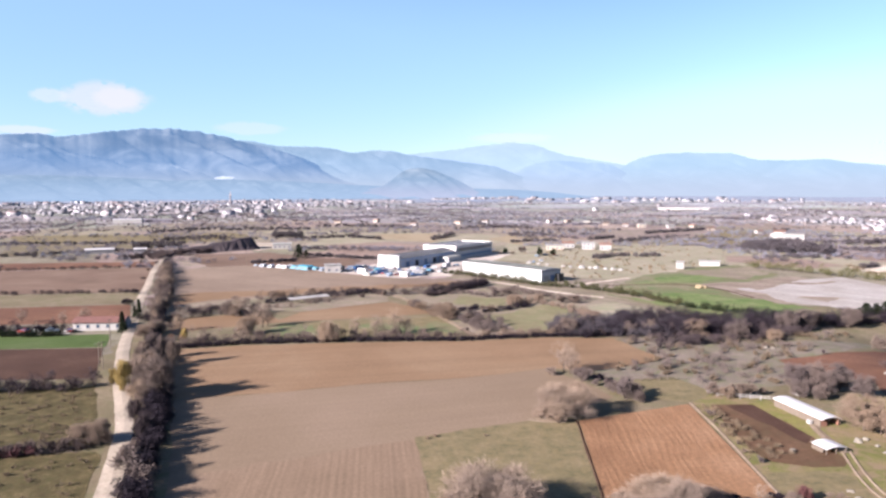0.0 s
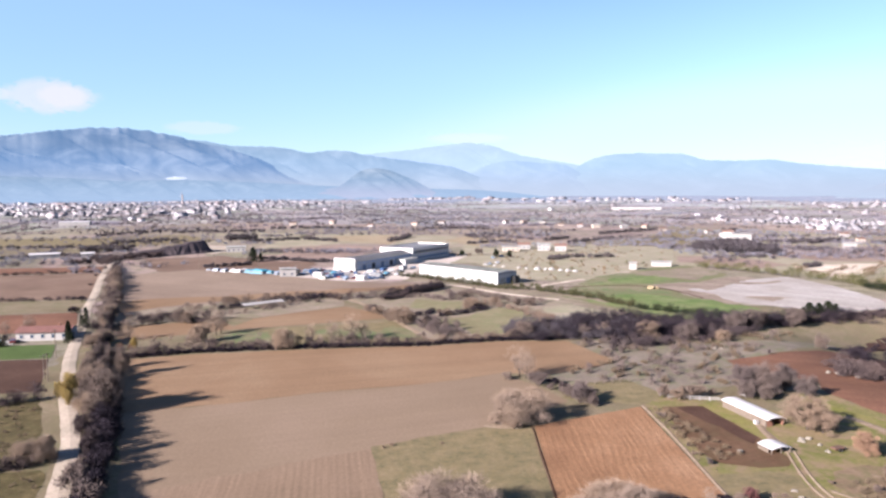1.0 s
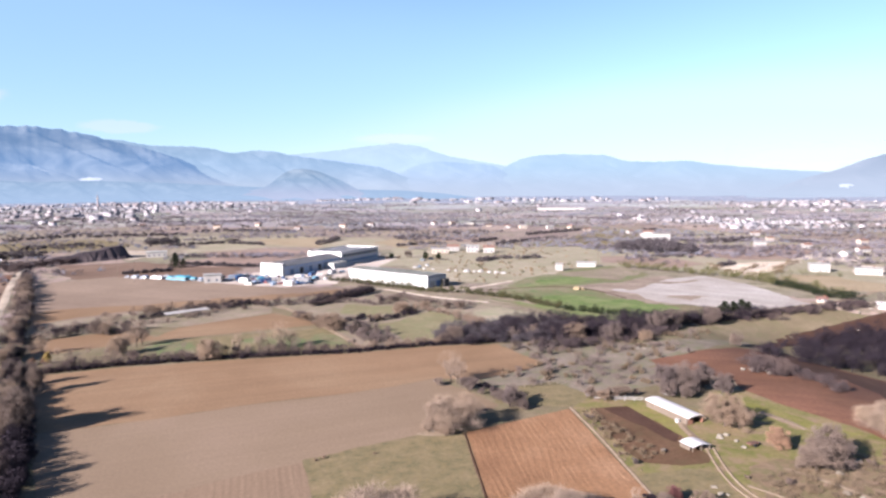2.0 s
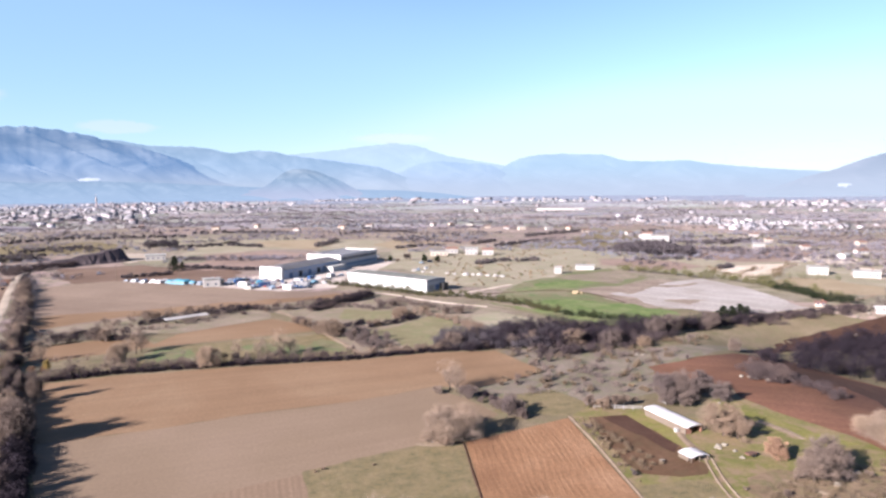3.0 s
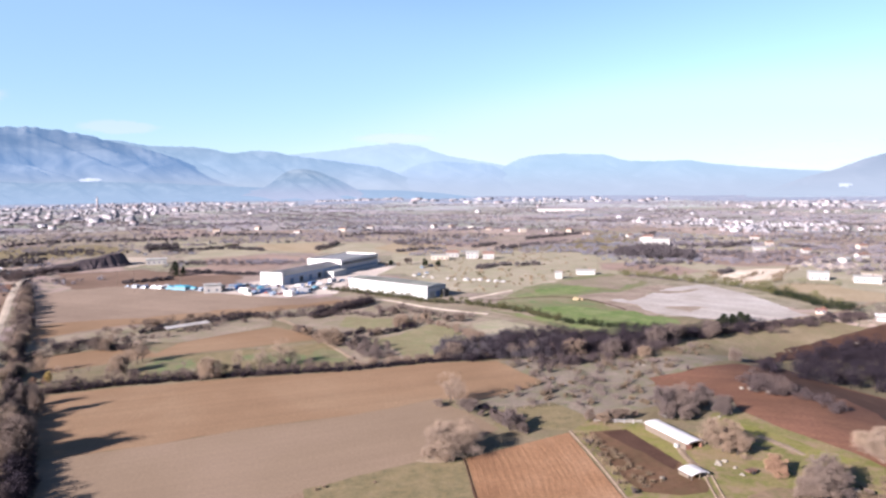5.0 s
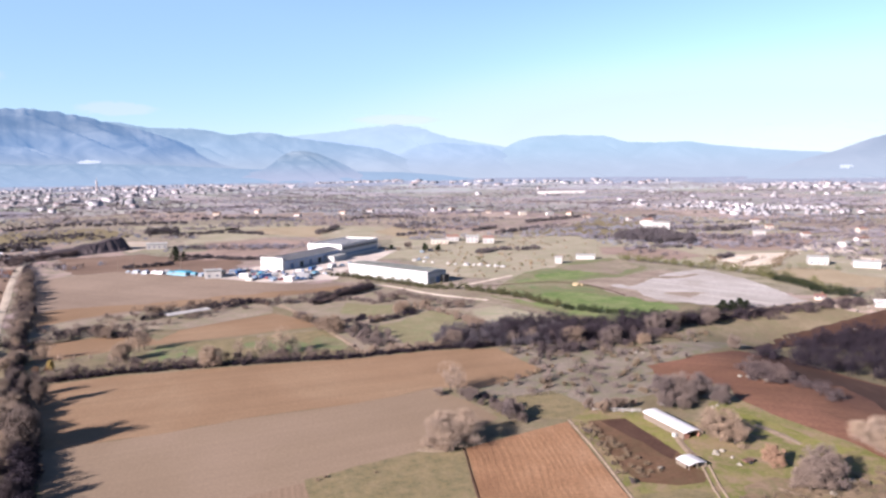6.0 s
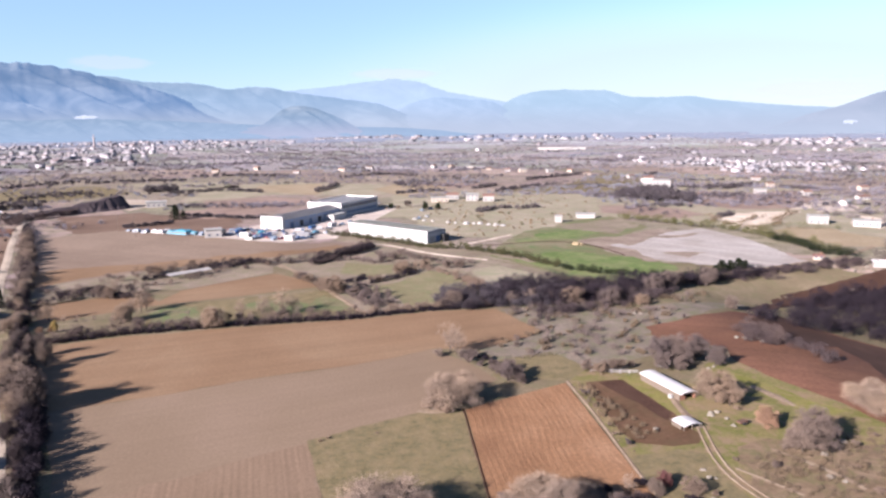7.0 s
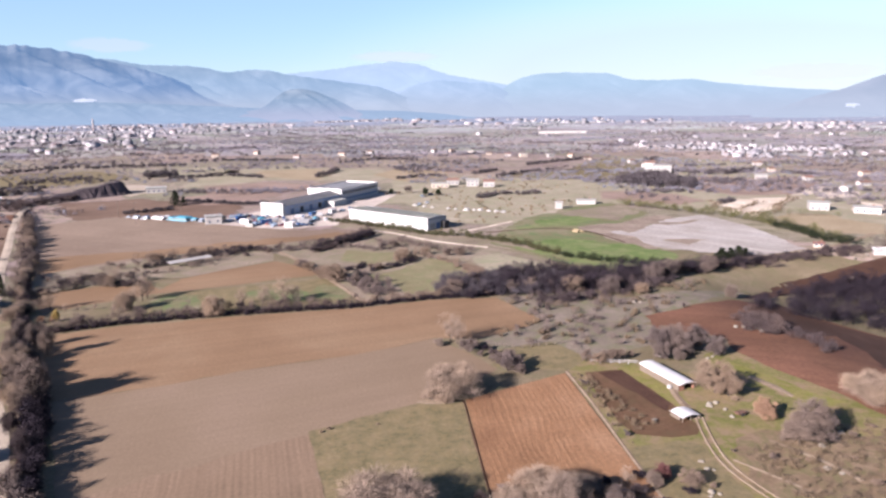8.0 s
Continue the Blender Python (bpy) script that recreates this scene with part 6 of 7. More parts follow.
def window(parent, x, y, z, w, h, side="y", rim="white", glazing="glass"):
    """A recessed pane in a raised frame on the wall that faces -y (or +x)."""
    t = 0.10
    fr = bmesh.new()
    for dx, dz, sx, sz in ((-w / 2, 0, 0.1, h), (w / 2, 0, 0.1, h), (0, h / 2, w + 0.1, 0.1), (0, -h / 2, w + 0.24, 0.14)):
        if side == "y":
            box(fr, x + dx, y - 0.05, z + dz, sx, t, sz)
        else:
            box(fr, x + 0.05, y + dx, z + dz, t, sx, sz)
    f = part("window", fr, M[rim], parent)
    pane = slab(x - w / 2, x + w / 2, y - 0.03, y - 0.005, z - h / 2, z + h / 2) if side == "y" else slab(x + 0.005, x + 0.03, y - w / 2, y + w / 2, z - h / 2, z + h / 2)
    part("pane", pane, M[glazing], f)


def house(x, y, w, d, h, rot, wall="white", roof="tile", label="white plastered house with a clay-tiled roof", pitch=0.3, group="", panes=True):
    """Gabled house: walls, overhanging roof, chimney, door and windows."""
    root = thing("house", x, y, rot, label, "house", group)
    rh = d / 2 * pitch
    prof = [(-d / 2, -0.3), (d / 2, -0.3), (d / 2, h), (0, h + rh), (-d / 2, h)]
    bm = prism(bmesh.new(), prof, -w / 2, w / 2)
    bmesh.ops.rotate(bm, cent=(0, 0, 0), matrix=Euler((0, 0, radians(90))).to_matrix(), verts=bm.verts)
    part("wall", bm, M[wall], root)
    e = 0.5
    rp = [(-d / 2 - e, h - e * pitch + 0.02), (0, h + rh + 0.02), (d / 2 + e, h - e * pitch + 0.02), (d / 2 + e, h - e * pitch + 0.24), (0, h + rh + 0.26), (-d / 2 - e, h - e * pitch + 0.24)]
    bm = prism(bmesh.new(), rp, -w / 2 - e, w / 2 + e)
    bmesh.ops.rotate(bm, cent=(0, 0, 0), matrix=Euler((0, 0, radians(90))).to_matrix(), verts=bm.verts)
    part("roof", bm, M[roof], root)
    part("chimney", slab(w * 0.2, w * 0.2 + 0.7, d * 0.1, d * 0.1 + 0.7, h, h + rh + 0.9), M["brick"], root)
    if panes:
        floors = max(1, int(h / 2.8))
        cols = max(2, int(w / 3.2))
        for fl in range(floors):
            for c in range(cols):
                window(root, -w / 2 + (c + 0.5) * w / cols, -d / 2, 1.6 + fl * 2.8, 1.1, 1.3)
        window(root, w / 2, 0, 1.6, 1.1, 1.3, "x")
    return root


def car(mat="carwhite", van=False):
    """Parked car or van: body, glasshouse, four wheels."""
    root = empty("van" if van else "car")
    ln, h = (5.2, 2.2) if van else (4.2, 1.45)
    body = [(-ln / 2, 0.35), (ln / 2, 0.35), (ln / 2, 0.85), (ln * 0.30, 0.95), (ln * 0.18, h if van else 0.98), (-ln * 0.48, h if van else 0.98), (-ln / 2, 0.9)]
    part("body", prism(bmesh.new(), body, -0.9, 0.9), M[mat], root)
    if van:
        part("windscreen", prism(bmesh.new(), [(ln * 0.285, 1.0), (ln * 0.30, 1.0), (ln * 0.20, h - 0.1), (ln * 0.188, h - 0.1)], -0.8, 0.8), M["glass"], root)
    else:
        cab = [(ln * 0.22, 0.98), (ln * 0.08, h), (-ln * 0.30, h), (-ln * 0.42, 0.98)]
        part("glasshouse", prism(bmesh.new(), cab, -0.78, 0.78), M["glass"], root)
        part("roof", slab(-ln * 0.30, ln * 0.08, -0.74, 0.74, h, h + 0.05), M[mat], root)
    for sx in (-0.32, 0.32):
        for sy in (-0.86, 0.86):
            part("wheel", tube(bmesh.new(), (ln * sx, sy - 0.1, 0.33), (ln * sx, sy + 0.1, 0.33), 0.33, 0.33, 10), M["tyre"], root)
    return root


def barn():
    """Long low cattle barn: arched white sheet roof, brick and timber walls, open gable."""
    ax = Vector((75.2, 158.6)) - Vector((78.2, 144.2))
    rot = math.degrees(math.atan2(ax.y, ax.x)) - 90
    c = (Vector((75.2, 158.6)) + Vector((78.2, 144.2))) / 2 + Vector((2.3, 0.8))
    root = thing("barn", c.x, c.y, rot, "long low barn with a white metal roof and open gable", "barn")
    ln, w, h = 14.4, 4.5, 1.6
    part("wall", slab(-w / 2, -w / 2 + 0.2, -ln / 2, ln / 2, -0.2, h), M["wood"], root, "weathered timber side wall")
    part("wall", slab(w / 2 - 0.2, w / 2, -ln / 2, ln / 2, -0.2, h), M["brick"], root)
    part("wall", slab(-w / 2 + 0.2, w / 2 - 0.2, ln / 2 - 0.2, ln / 2, -0.2, h + 0.3), M["brick"], root)
    part("wall", slab(-w / 2 + 0.2, -0.6, -ln / 2, -ln / 2 + 0.2, -0.2, 1.3), M["brick"], root, "low red brick gable wall")
    part("gable_beam", slab(-w / 2 + 0.2, w / 2 - 0.2, -ln / 2 + 0.05, -ln / 2 + 0.2, h - 0.15, h + 0.1), M["wood"], root)
    n = 9
    outer = [(w * 0.56 * math.sin(t), h + 0.12 + 0.7 * (math.cos(t) - 0.36)) for t in [(-1 + 2 * k / (n - 1)) * 1.2 for k in range(n)]]
    prof = outer + [(x, z - 0.09) for x, z in outer[::-1]]
    part("roof", prism(bmesh.new(), prof, -ln / 2 - 0.7, ln / 2 + 0.5), M["roofwhite"], root, "arched white metal roof sheet")
    for k in range(5):
        part("post", slab(-0.1, 0.1, -ln / 2 + 0.3 + k * 3.3, -ln / 2 + 0.5 + k * 3.3, -0.2, h + 0.5), M["wood"], root)
    part("water_tank", box(bmesh.new(), -w / 2 - 0.7, -ln / 2 + 2.2, 0.45, 0.8, 1.0, 0.9, 0, 0.08), M["white"], root)


def open_shed():
    root = thing("shed", 73.0, 131.6, 12, "open shed with a white sheet roof beside the paddock", "shed")
    for sx in (-2.1, 0, 2.1):
        for sy in (-1.8, 1.8):
            part("post", slab(sx - 0.08, sx + 0.08, sy - 0.08, sy + 0.08, -0.2, 1.10 + (0.38 if sx == 0 else 0.08)), M["wood"], root)
    arc = [(-2.3 + 4.6 * k / 8, 1.12 + 0.42 * math.sin(math.pi * k / 8)) for k in range(9)]
    part("roof", prism(bmesh.new(), arc + [(x, z - 0.07) for x, z in arc[::-1]], -2.1, 2.1), M["roofwhite"], root, "shallow arched white sheet roof")
    part("back_wall", slab(-2.1, 2.1, 1.88, 2.0, -0.2, 1.28), M["wood"], root)
    part("side_wall", slab(-2.22, -2.1, -1.0, 1.9, -0.2, 0.9), M["wood"], root)
    part("trough", box(bmesh.new(), 0, 0.8, 0.25, 3.0, 0.5, 0.5, 0, 0.05), M["wood"], root)


barn()
open_shed()


def warehouse():
    """Long white warehouse with a low gable roof, wall panels and a dark loading porch."""
    a, b = Vector((11.4, 415.5)), Vector((51.4, 369.0))
    u = (b - a).normalized()
    root = thing("warehouse", a.x, a.y, math.degrees(math.atan2(u.y, u.x)), "long white panelled warehouse with a low grey roof", "warehouse")
    ln, w, h, rh = (b - a).length, 15.5, 6.6, 0.75
    bm = prism(bmesh.new(), [(0, -0.3), (w, -0.3), (w, h), (w / 2, h + rh), (0, h)], 0, ln)
    bmesh.ops.transform(bm, matrix=Matrix(((0, 1, 0, 0), (1, 0, 0, 0), (0, 0, 1, 0), (0, 0, 0, 1))), verts=bm.verts)
    bmesh.ops.recalc_face_normals(bm, faces=bm.faces)
    part("wall", bm, M["panel"], root)
    for k, (y0, y1, z0, z1) in enumerate(((0.35, w / 2, h + 0.03, h + rh + 0.03), (w / 2, w - 0.35, h + rh + 0.03, h + 0.03))):
        bm = bmesh.new()
        vs = [bm.verts.new(p) for p in ((0.3, y0, z0), (ln - 0.3, y0, z0), (ln - 0.3, y1, z1), (0.3, y1, z1))]
        f = bm.faces.new(vs)
        bmesh.ops.solidify(bm, geom=[f], thickness=0.1)
        bmesh.ops.recalc_face_normals(bm, faces=bm.faces)
        part("roof", bm, M["roofgreen"], root)
    part("fascia", slab(-0.1, ln + 0.1, -0.12, 0.0, h - 0.35, h + 0.05), M["roofwhite"], root)
    n = 17
    for k in range(n + 1):
        part("panel_joint", slab(k * ln / n - 0.06, k * ln / n + 0.06, -0.05, 0.0, 0, h - 0.6), M["steel"], root)
    part("fascia", slab(ln, ln + 0.12, 0.2, w - 0.2, h - 1.1, h - 0.1), M["roofgrey"], root)
    part("gate", slab(ln, ln + 0.08, 2, 6, 0, 3.6), M["rooflight"], root, "grey roller gate")
    part("gate", slab(ln, ln + 0.08, 7, 10.4, 0, 3.6), M["blueband"], root, "blue gable gate")
    part("porch", slab(ln + 0.12, ln + 2.6, w - 4.5, w - 0.5, 0, 4.2), M["black"], root, "black loading porch")


def factory():
    """Two joined production halls with white gable, window bands, parapets and an annex."""
    u = Vector((0.545, 0.838))
    root = thing("factory", -28.2, 439.3, math.degrees(math.atan2(u.y, u.x)), "long white factory of two joined halls with grey roofs", "factory")
    w, l1, h1 = 16.0, 66.0, 7.4
    part("wall", slab(2.0, l1, 0, w, -0.3, h1 - 1.5), M["hallside"], root, "white panelled hall with blue shade in its colour")
    part("gable_wall", slab(-0.2, 2.0, -0.2, w + 0.2, -0.3, h1), M["panel"], root, "white gable front")
    bm = bmesh.new()
    vs = [bm.verts.new(p) for p in ((2.0, -0.4, h1 - 1.4), (l1 - 0.1, -0.4, h1 - 1.4), (l1 - 0.1, w * 0.55, h1 + 0.9), (2.0, w * 0.55, h1 + 0.9))]
    f = bm.faces.new(vs)
    bmesh.ops.solidify(bm, geom=[f], thickness=0.2)
    part("roof", bm, M["roofgrey"], root)
    bm = bmesh.new()
    vs = [bm.verts.new(p) for p in ((2.0, w * 0.55, h1 + 0.9), (l1 - 0.1, w * 0.55, h1 + 0.9), (l1 - 0.1, w + 0.3, h1 - 1.4), (2.0, w + 0.3, h1 - 1.4))]
    f = bm.faces.new(vs)
    bmesh.ops.solidify(bm, geom=[f], thickness=0.2)
    part("roof", bm, M["roofgrey"], root)
    part("parapet", slab(-0.25, 2.0, -0.25, w + 0.2, h1, h1 + 0.5), M["panel"], root)
    n = 12
    for k in range(n):
        x0 = 3 + k * (l1 - 5) / n
        window(root, x0 + 1.6, 0, 4.9, 3.4, 1.1, "y", "panel", "hallglass")
        if k % 2 == 1:
            part("gate", slab(x0, x0 + 3.6, -0.06, 0.0, 0, 3.6), M["blueband" if k % 4 == 1 or k > 8 else "black"], root, "roller gate")
        else:
            window(root, x0 + 1.6, 0, 2.4, 2.4, 1.6, "y", "panel", "hallglass")
    for k in range(3):
        part("gable_rib", slab(-0.33, -0.25, 2 + k * 6, 2.3 + k * 6, 0, h1 + 0.8), M["roofwhite"], root)
    # second, taller hall behind with white parapets all round
    x0, x1, y0, y1, h2 = l1 + 0.1, l1 + 52, -1.0, 27.0, 8.5
    part("wall", slab(x0, x1, y0, y1, -0.3, h2), M["panel"], root, "pale panelled second hall")
    part("roof", slab(x0 + 0.5, x1 - 0.5, y0 + 0.5, y1 - 0.5, h2, h2 + 0.12), M["rooflight"], root, "light grey flat roof")
    for a in ((x0 - 0.1, x0 + 0.4, y0, y1), (x1 - 0.4, x1 + 0.1, y0, y1), (x0, x1, y0 - 0.1, y0 + 0.4), (x0, x1, y1 - 0.4, y1 + 0.1)):
        part("parapet", slab(*a, h2, h2 + 0.9), M["roofwhite"], root)
    part("window_band", slab(x0 + 2, x1 - 2, y0 - 0.06, y0, 5.6, 7.4), M["glass"], root, "dark strip of windows")
    part("window_band", slab(x0 + 2, x1 - 2, y0 - 0.06, y0, 1.6, 3.2), M["blueband"], root, "blue strip of windows")
    for k in range(3):
        part("skylight", slab(x0 + 6, x1 - 6, 5 + k * 7, 8 + k * 7, h2 + 0.12, h2 + 0.5), M["roofgrey"], root)
    # low annex at the foot of the long side
    part("annex", slab(46, 62, -7.5, -0.08, -0.3, 3.6), M["panel"], root)
    part("annex_roof", slab(45.7, 62.3, -7.8, -0.08, 3.6, 3.85), M["rooflight"], root)


warehouse()
factory()
house(-122.5, 251.5, 17, 8, 3.0, 4, "white", "redtile", "long white farmhouse with a red tiled roof")
house(-66.5, 421, 9, 7, 4.6, 12, "white", "rooflight", "white two-storey office at the yard edge", 0.08)
house(299, 392, 11, 9, 4.8, -28, "white", "rooflight", "large white house with a pale roof", 0.1)
house(318, 374, 14, 9, 3.6, -35, "white", "rooflight", "low white house beside a larger one", 0.1)
house(320, 645, 17, 11, 7, -22, "white", "rooflight", "white house on open ground", 0.12)
house(318, 668, 10, 9, 8, -22, "white", "tile", "tall white house with a tiled roof")
house(90, 570, 14, 9, 3.6, -8, "cream", "rooflight", "low cream workshop beyond the factory", 0.12)
house(118, 574, 10, 9, 5.6, -10, "white", "rooflight", "white block of flats beyond the factory", 0.08)
house(104, 590, 10, 8, 4, -6, "white", "tile", "white house with a red tiled roof")
house(130, 566, 9, 8, 4.6, -12, "white", "tile", "white house with a tiled roof")
house(170, 450, 12, 6, 2.8, -15, "white", "rooflight", "low white cabin at the field edge", 0.15, panes=False)
house(145.5, 433, 4, 4, 4.2, -10, "white", "rooflight", "small white hut in the green field", 0.2, panes=False)
house(-136, 592, 15, 8, 4.0, 14, "white", "rooflight", "pale shed above the earth bank", 0.2)
house(-269, 550, 20, 8, 3.2, 24, "white", "roofwhite", "low white farm shed", 0.2, panes=False)
house(-240, 556, 9, 7, 3.0, 24, "white", "roofwhite", "small white farm shed", 0.2, panes=False)
house(221, 287.5, 4, 3, 2.0, -30, "cream", "redtile", "small hut with a red tiled roof by the gravel lot")
house(237, 268, 7, 4, 2.2, -30, "white", "roofwhite", "white hut by the lane", panes=False)
for x, y in ((173, 985), (196, 960), (214, 930), (247, 880), (232, 900), (309, 815), (300, 850), (280, 870), (330, 700), (150, 1000), (60, 1010), (20, 980), (-40, 960), (-100, 1050), (-270, 1090), (-295, 1080), (-150, 1000), (340, 760), (420, 620), (470, 560), (400, 540), (380, 470), (420, 500), (450, 690), (370, 560)):
    house(x, y, float(rng.uniform(6, 10)), float(rng.uniform(5, 7)), float(rng.uniform(2.6, 4.6)), float(rng.uniform(-40, 40)), ("white", "cream")[int(rng.integers(2))], ("tile", "rooflight", "tile")[int(rng.integers(3))], "pale plastered house among bare trees", 0.3, "houses on the plain")


def town():
    """Hundreds of small far houses and blocks in three settlements, one joined mesh."""
    r = random.Random(5)
    spots = []
    while len(spots) < 780:
        a = r.uniform(-38, 6)
        near = 1380 if a < -15 else 1380 + (a + 15) * 110
        d = near + (3050 - near) * r.random() ** 0.8
        if noise.noise((a * 0.30, d * 0.0028, 5)) + 0.25 * math.exp(-((a + 14) / 9) ** 2) < r.uniform(-0.15, 0.55):
            continue
        spots.append((a, d, r.choice((7, 8, 9, 10, 11, 12, 14, 22)) * r.uniform(0.8, 1.1), r.uniform(3.5, 6.5)))
    for _ in range(64):
        spots.append((r.uniform(3, 27), r.uniform(2500, 3300), r.uniform(10, 34), r.uniform(4, 7)))
    for x, y in inside([(455, 1010), (520, 1120), (640, 1040), (760, 900), (705, 800), (560, 765), (490, 830)], 420, 19):
        if noise.noise((x * 0.013, y * 0.009, 2)) > -0.10 + r.uniform(-0.1, 0.25):
            spots.append((math.degrees(math.atan2(x, y)), math.hypot(x, y), r.uniform(5.5, 10), r.uniform(2.6, 4.6)))
    for _ in range(60):
        spots.append((r.gauss(36, 2.2), r.uniform(1900, 2700), r.uniform(10, 22), r.uniform(4, 7)))
    for _ in range(50):
        spots.append((r.uniform(-38, 44), r.uniform(1050, 2400), r.uniform(9, 13), r.uniform(3.5, 6)))
    verts, loops, counts, idx = [], [], [], []
    for a, d, w, h in spots:
        x, y = d * math.sin(radians(a)), d * math.cos(radians(a))
        z = rise(x, y) - 0.5
        dp, t, n = w * r.uniform(0.5, 0.8), r.gauss(0.25, 0.45), len(verts)
        c, s = math.cos(t), math.sin(t)
        top = h + dp * r.choice((0.22, 0.22, 0.03))
        for px, py, pz in ((-1, -1, 0), (1, -1, 0), (1, 1, 0), (-1, 1, 0), (-1, -1, h), (1, -1, h), (1, 1, h), (-1, 1, h), (-1, 0, top), (1, 0, top)):
            lx, ly = px * w / 2, py * dp / 2
            verts.append((x + lx * c - ly * s, y + lx * s + ly * c, z + pz))
        wall, roof = r.choice((0, 0, 5, 1) if a < 24 else (0, 0, 0, 5)), r.choice((2, 2, 3, 3, 4))
        for f, m in (((0, 1, 5, 4), wall), ((2, 3, 7, 6), wall), ((1, 2, 6, 9, 5), wall), ((3, 0, 4, 8, 7), wall), ((4, 5, 9, 8), roof), ((6, 7, 8, 9), roof)):
            loops += [n + k for k in f]
            counts.append(len(f))
            idx.append(m)
    ob = new("town", raw_mesh("town", verts, loops, counts, [M["far_wall"], M["far_wall_grey"], M["far_tile"], M["far_slate"], M["far_wall"], M["far_wall_bright"]], idx))
    tagged(ob, "far town of many small white and tiled houses", "town", kind="stuff")


town()


# Pale cut stone, mostly aerial haze mixed in as emission.
M["quarry"] = distant("quarry_air", (0.22, 0.22, 0.22), (0.235, 0.262, 0.300), 0.75, 0.02, (0.235, 0.262, 0.300))


def quarry(bearing, distance, slope, w, h, label):
    """A pale stepped cut in a far hillside, its face ragged, its foot buried in the slope."""
    bm = bmesh.new()
    bmesh.ops.create_icosphere(bm, subdivisions=4, radius=1)
    for v in bm.verts:
        n = noise.noise(v.co * 2.4 + Vector((bearing, 0, 0)))
        v.co *= 0.8 + 0.7 * n
        v.co.z = v.co.z * (1 if v.co.z > 0 else 4) + 0.5 * noise.noise((v.co.x * 4, bearing, 1))
    ob = part("quarry", bm, M["quarry"], None)
    ob.matrix_basis = pose(distance * math.sin(radians(bearing)), distance * math.cos(radians(bearing)), 50 + slope * distance, 0, 0, -bearing) @ Matrix.Diagonal((w / 2, 14, h / 2, 1))
    tagged(ob, label, "quarry", kind="structure")


quarry(-17.2, 4012, 0.0150, 115, 20, "pale quarry cut on the foothill terrace")
quarry(-22.6, 4030, 0.0155, 60, 10, "small pale cut on the foothill terrace")
quarry(38.9, 3725, 0.0015, 52, 7, "pale quarry scar on a hazy mountain flank")
quarry(-29, 4063, 0.0195, 170, 8, "pale strip of works on the foothill terrace")


def mast():
    root = thing("mast", -640, 2115, 0, "tall slender pinkish tower rising over the town", "tower")
    part("shaft", tube(bmesh.new(), (0, 0, 0), (0, 0, 34), 2.4, 1.7, 10), M["redwhite"], root)
    part("gallery", tube(bmesh.new(), (0, 0, 28), (0, 0, 31), 3.2, 3.2, 10), M["white"], root)
    part("tip", tube(bmesh.new(), (0, 0, 34), (0, 0, 43), 1.5, 0.2, 8), M["redwhite"], root)


mast()
house(-470, 1050, 40, 16, 5, 12, "white", "roofwhite", "long low white farm hall", 0.1, panes=False)
house(560, 1650, 115, 16, 5, -18, "white", "roofwhite", "very long white industrial hall", 0.05, panes=False)


# ---- yard, stones and clutter ----
def earth_bank():
    """A cut terrace edge: bare face turned to the fields, highest in the middle, its top sloping back."""
    line = [(-222, 536), (-206, 548), (-190, 560), (-174, 574), (-164, 586), (-158, 598)]
    bm = bmesh.new()
    rows = []
    pts = along(line, 2.0, 0.3)
    n = len(pts)
    out = Vector((0.71, -0.70))
    for k, (x, y) in enumerate(pts):
        f = k / (n - 1)
        h = 10.5 * min(1, f / 0.85) * min(1, (1 - f) / 0.06 + 0.1) * (0.92 + 0.25 * noise.noise((k * 0.22, 0, 0)))
        wide = 0.35 + 0.65 * f
        rows.append([bm.verts.new((x + out.x * o * wide + 0.8 * noise.noise((k * 0.5, o, 3)), y + out.y * o * wide, max(-0.2, z * h))) for o, z in ((11, -0.05), (7.5, 0.22 + 0.1 * noise.noise((k * 0.7, 1, 0))), (4, 0.62 + 0.12 * noise.noise((k * 0.6, 5, 0))), (0.8, 0.97), (-5, 1.0), (-18, 0.6), (-38, -0.1))])
    for a, b in zip(rows, rows[1:]):
        for k in range(6):
            bm.faces.new((a[k], a[k + 1], b[k + 1], b[k]))
    bmesh.ops.recalc_face_normals(bm, faces=bm.faces)
    tagged(part("earth_bank", bm, M["bank"], None), "dark cut earth bank at the edge of a terrace", "bank", kind="structure")


earth_bank()
thicket("hedge", "purple", along([(-226, 500), (-207, 523), (-190, 545), (-183, 562)], 2.0, 1.6), "bare hedge running up to an earth bank", (1.2, 2.2), (2.5, 5.5), 60, (0.7, 0.35))
thicket("hedge", "far_dark", along([(-262, 590), (-240, 600), (-222, 606)], 2.4, 2.0), "dark bare trees at the end of the road", (1.6, 2.8), (4.0, 7.0), 60, (0.9, 0.5))
thicket("wood", "far_dark", inside([(-176, 722), (-150, 718), (-148, 740), (-174, 744)], 22, 33), "dark clump of trees behind an earth bank", (1.8, 3.2), (5.0, 9.0), 60, (0.9, 0.5))


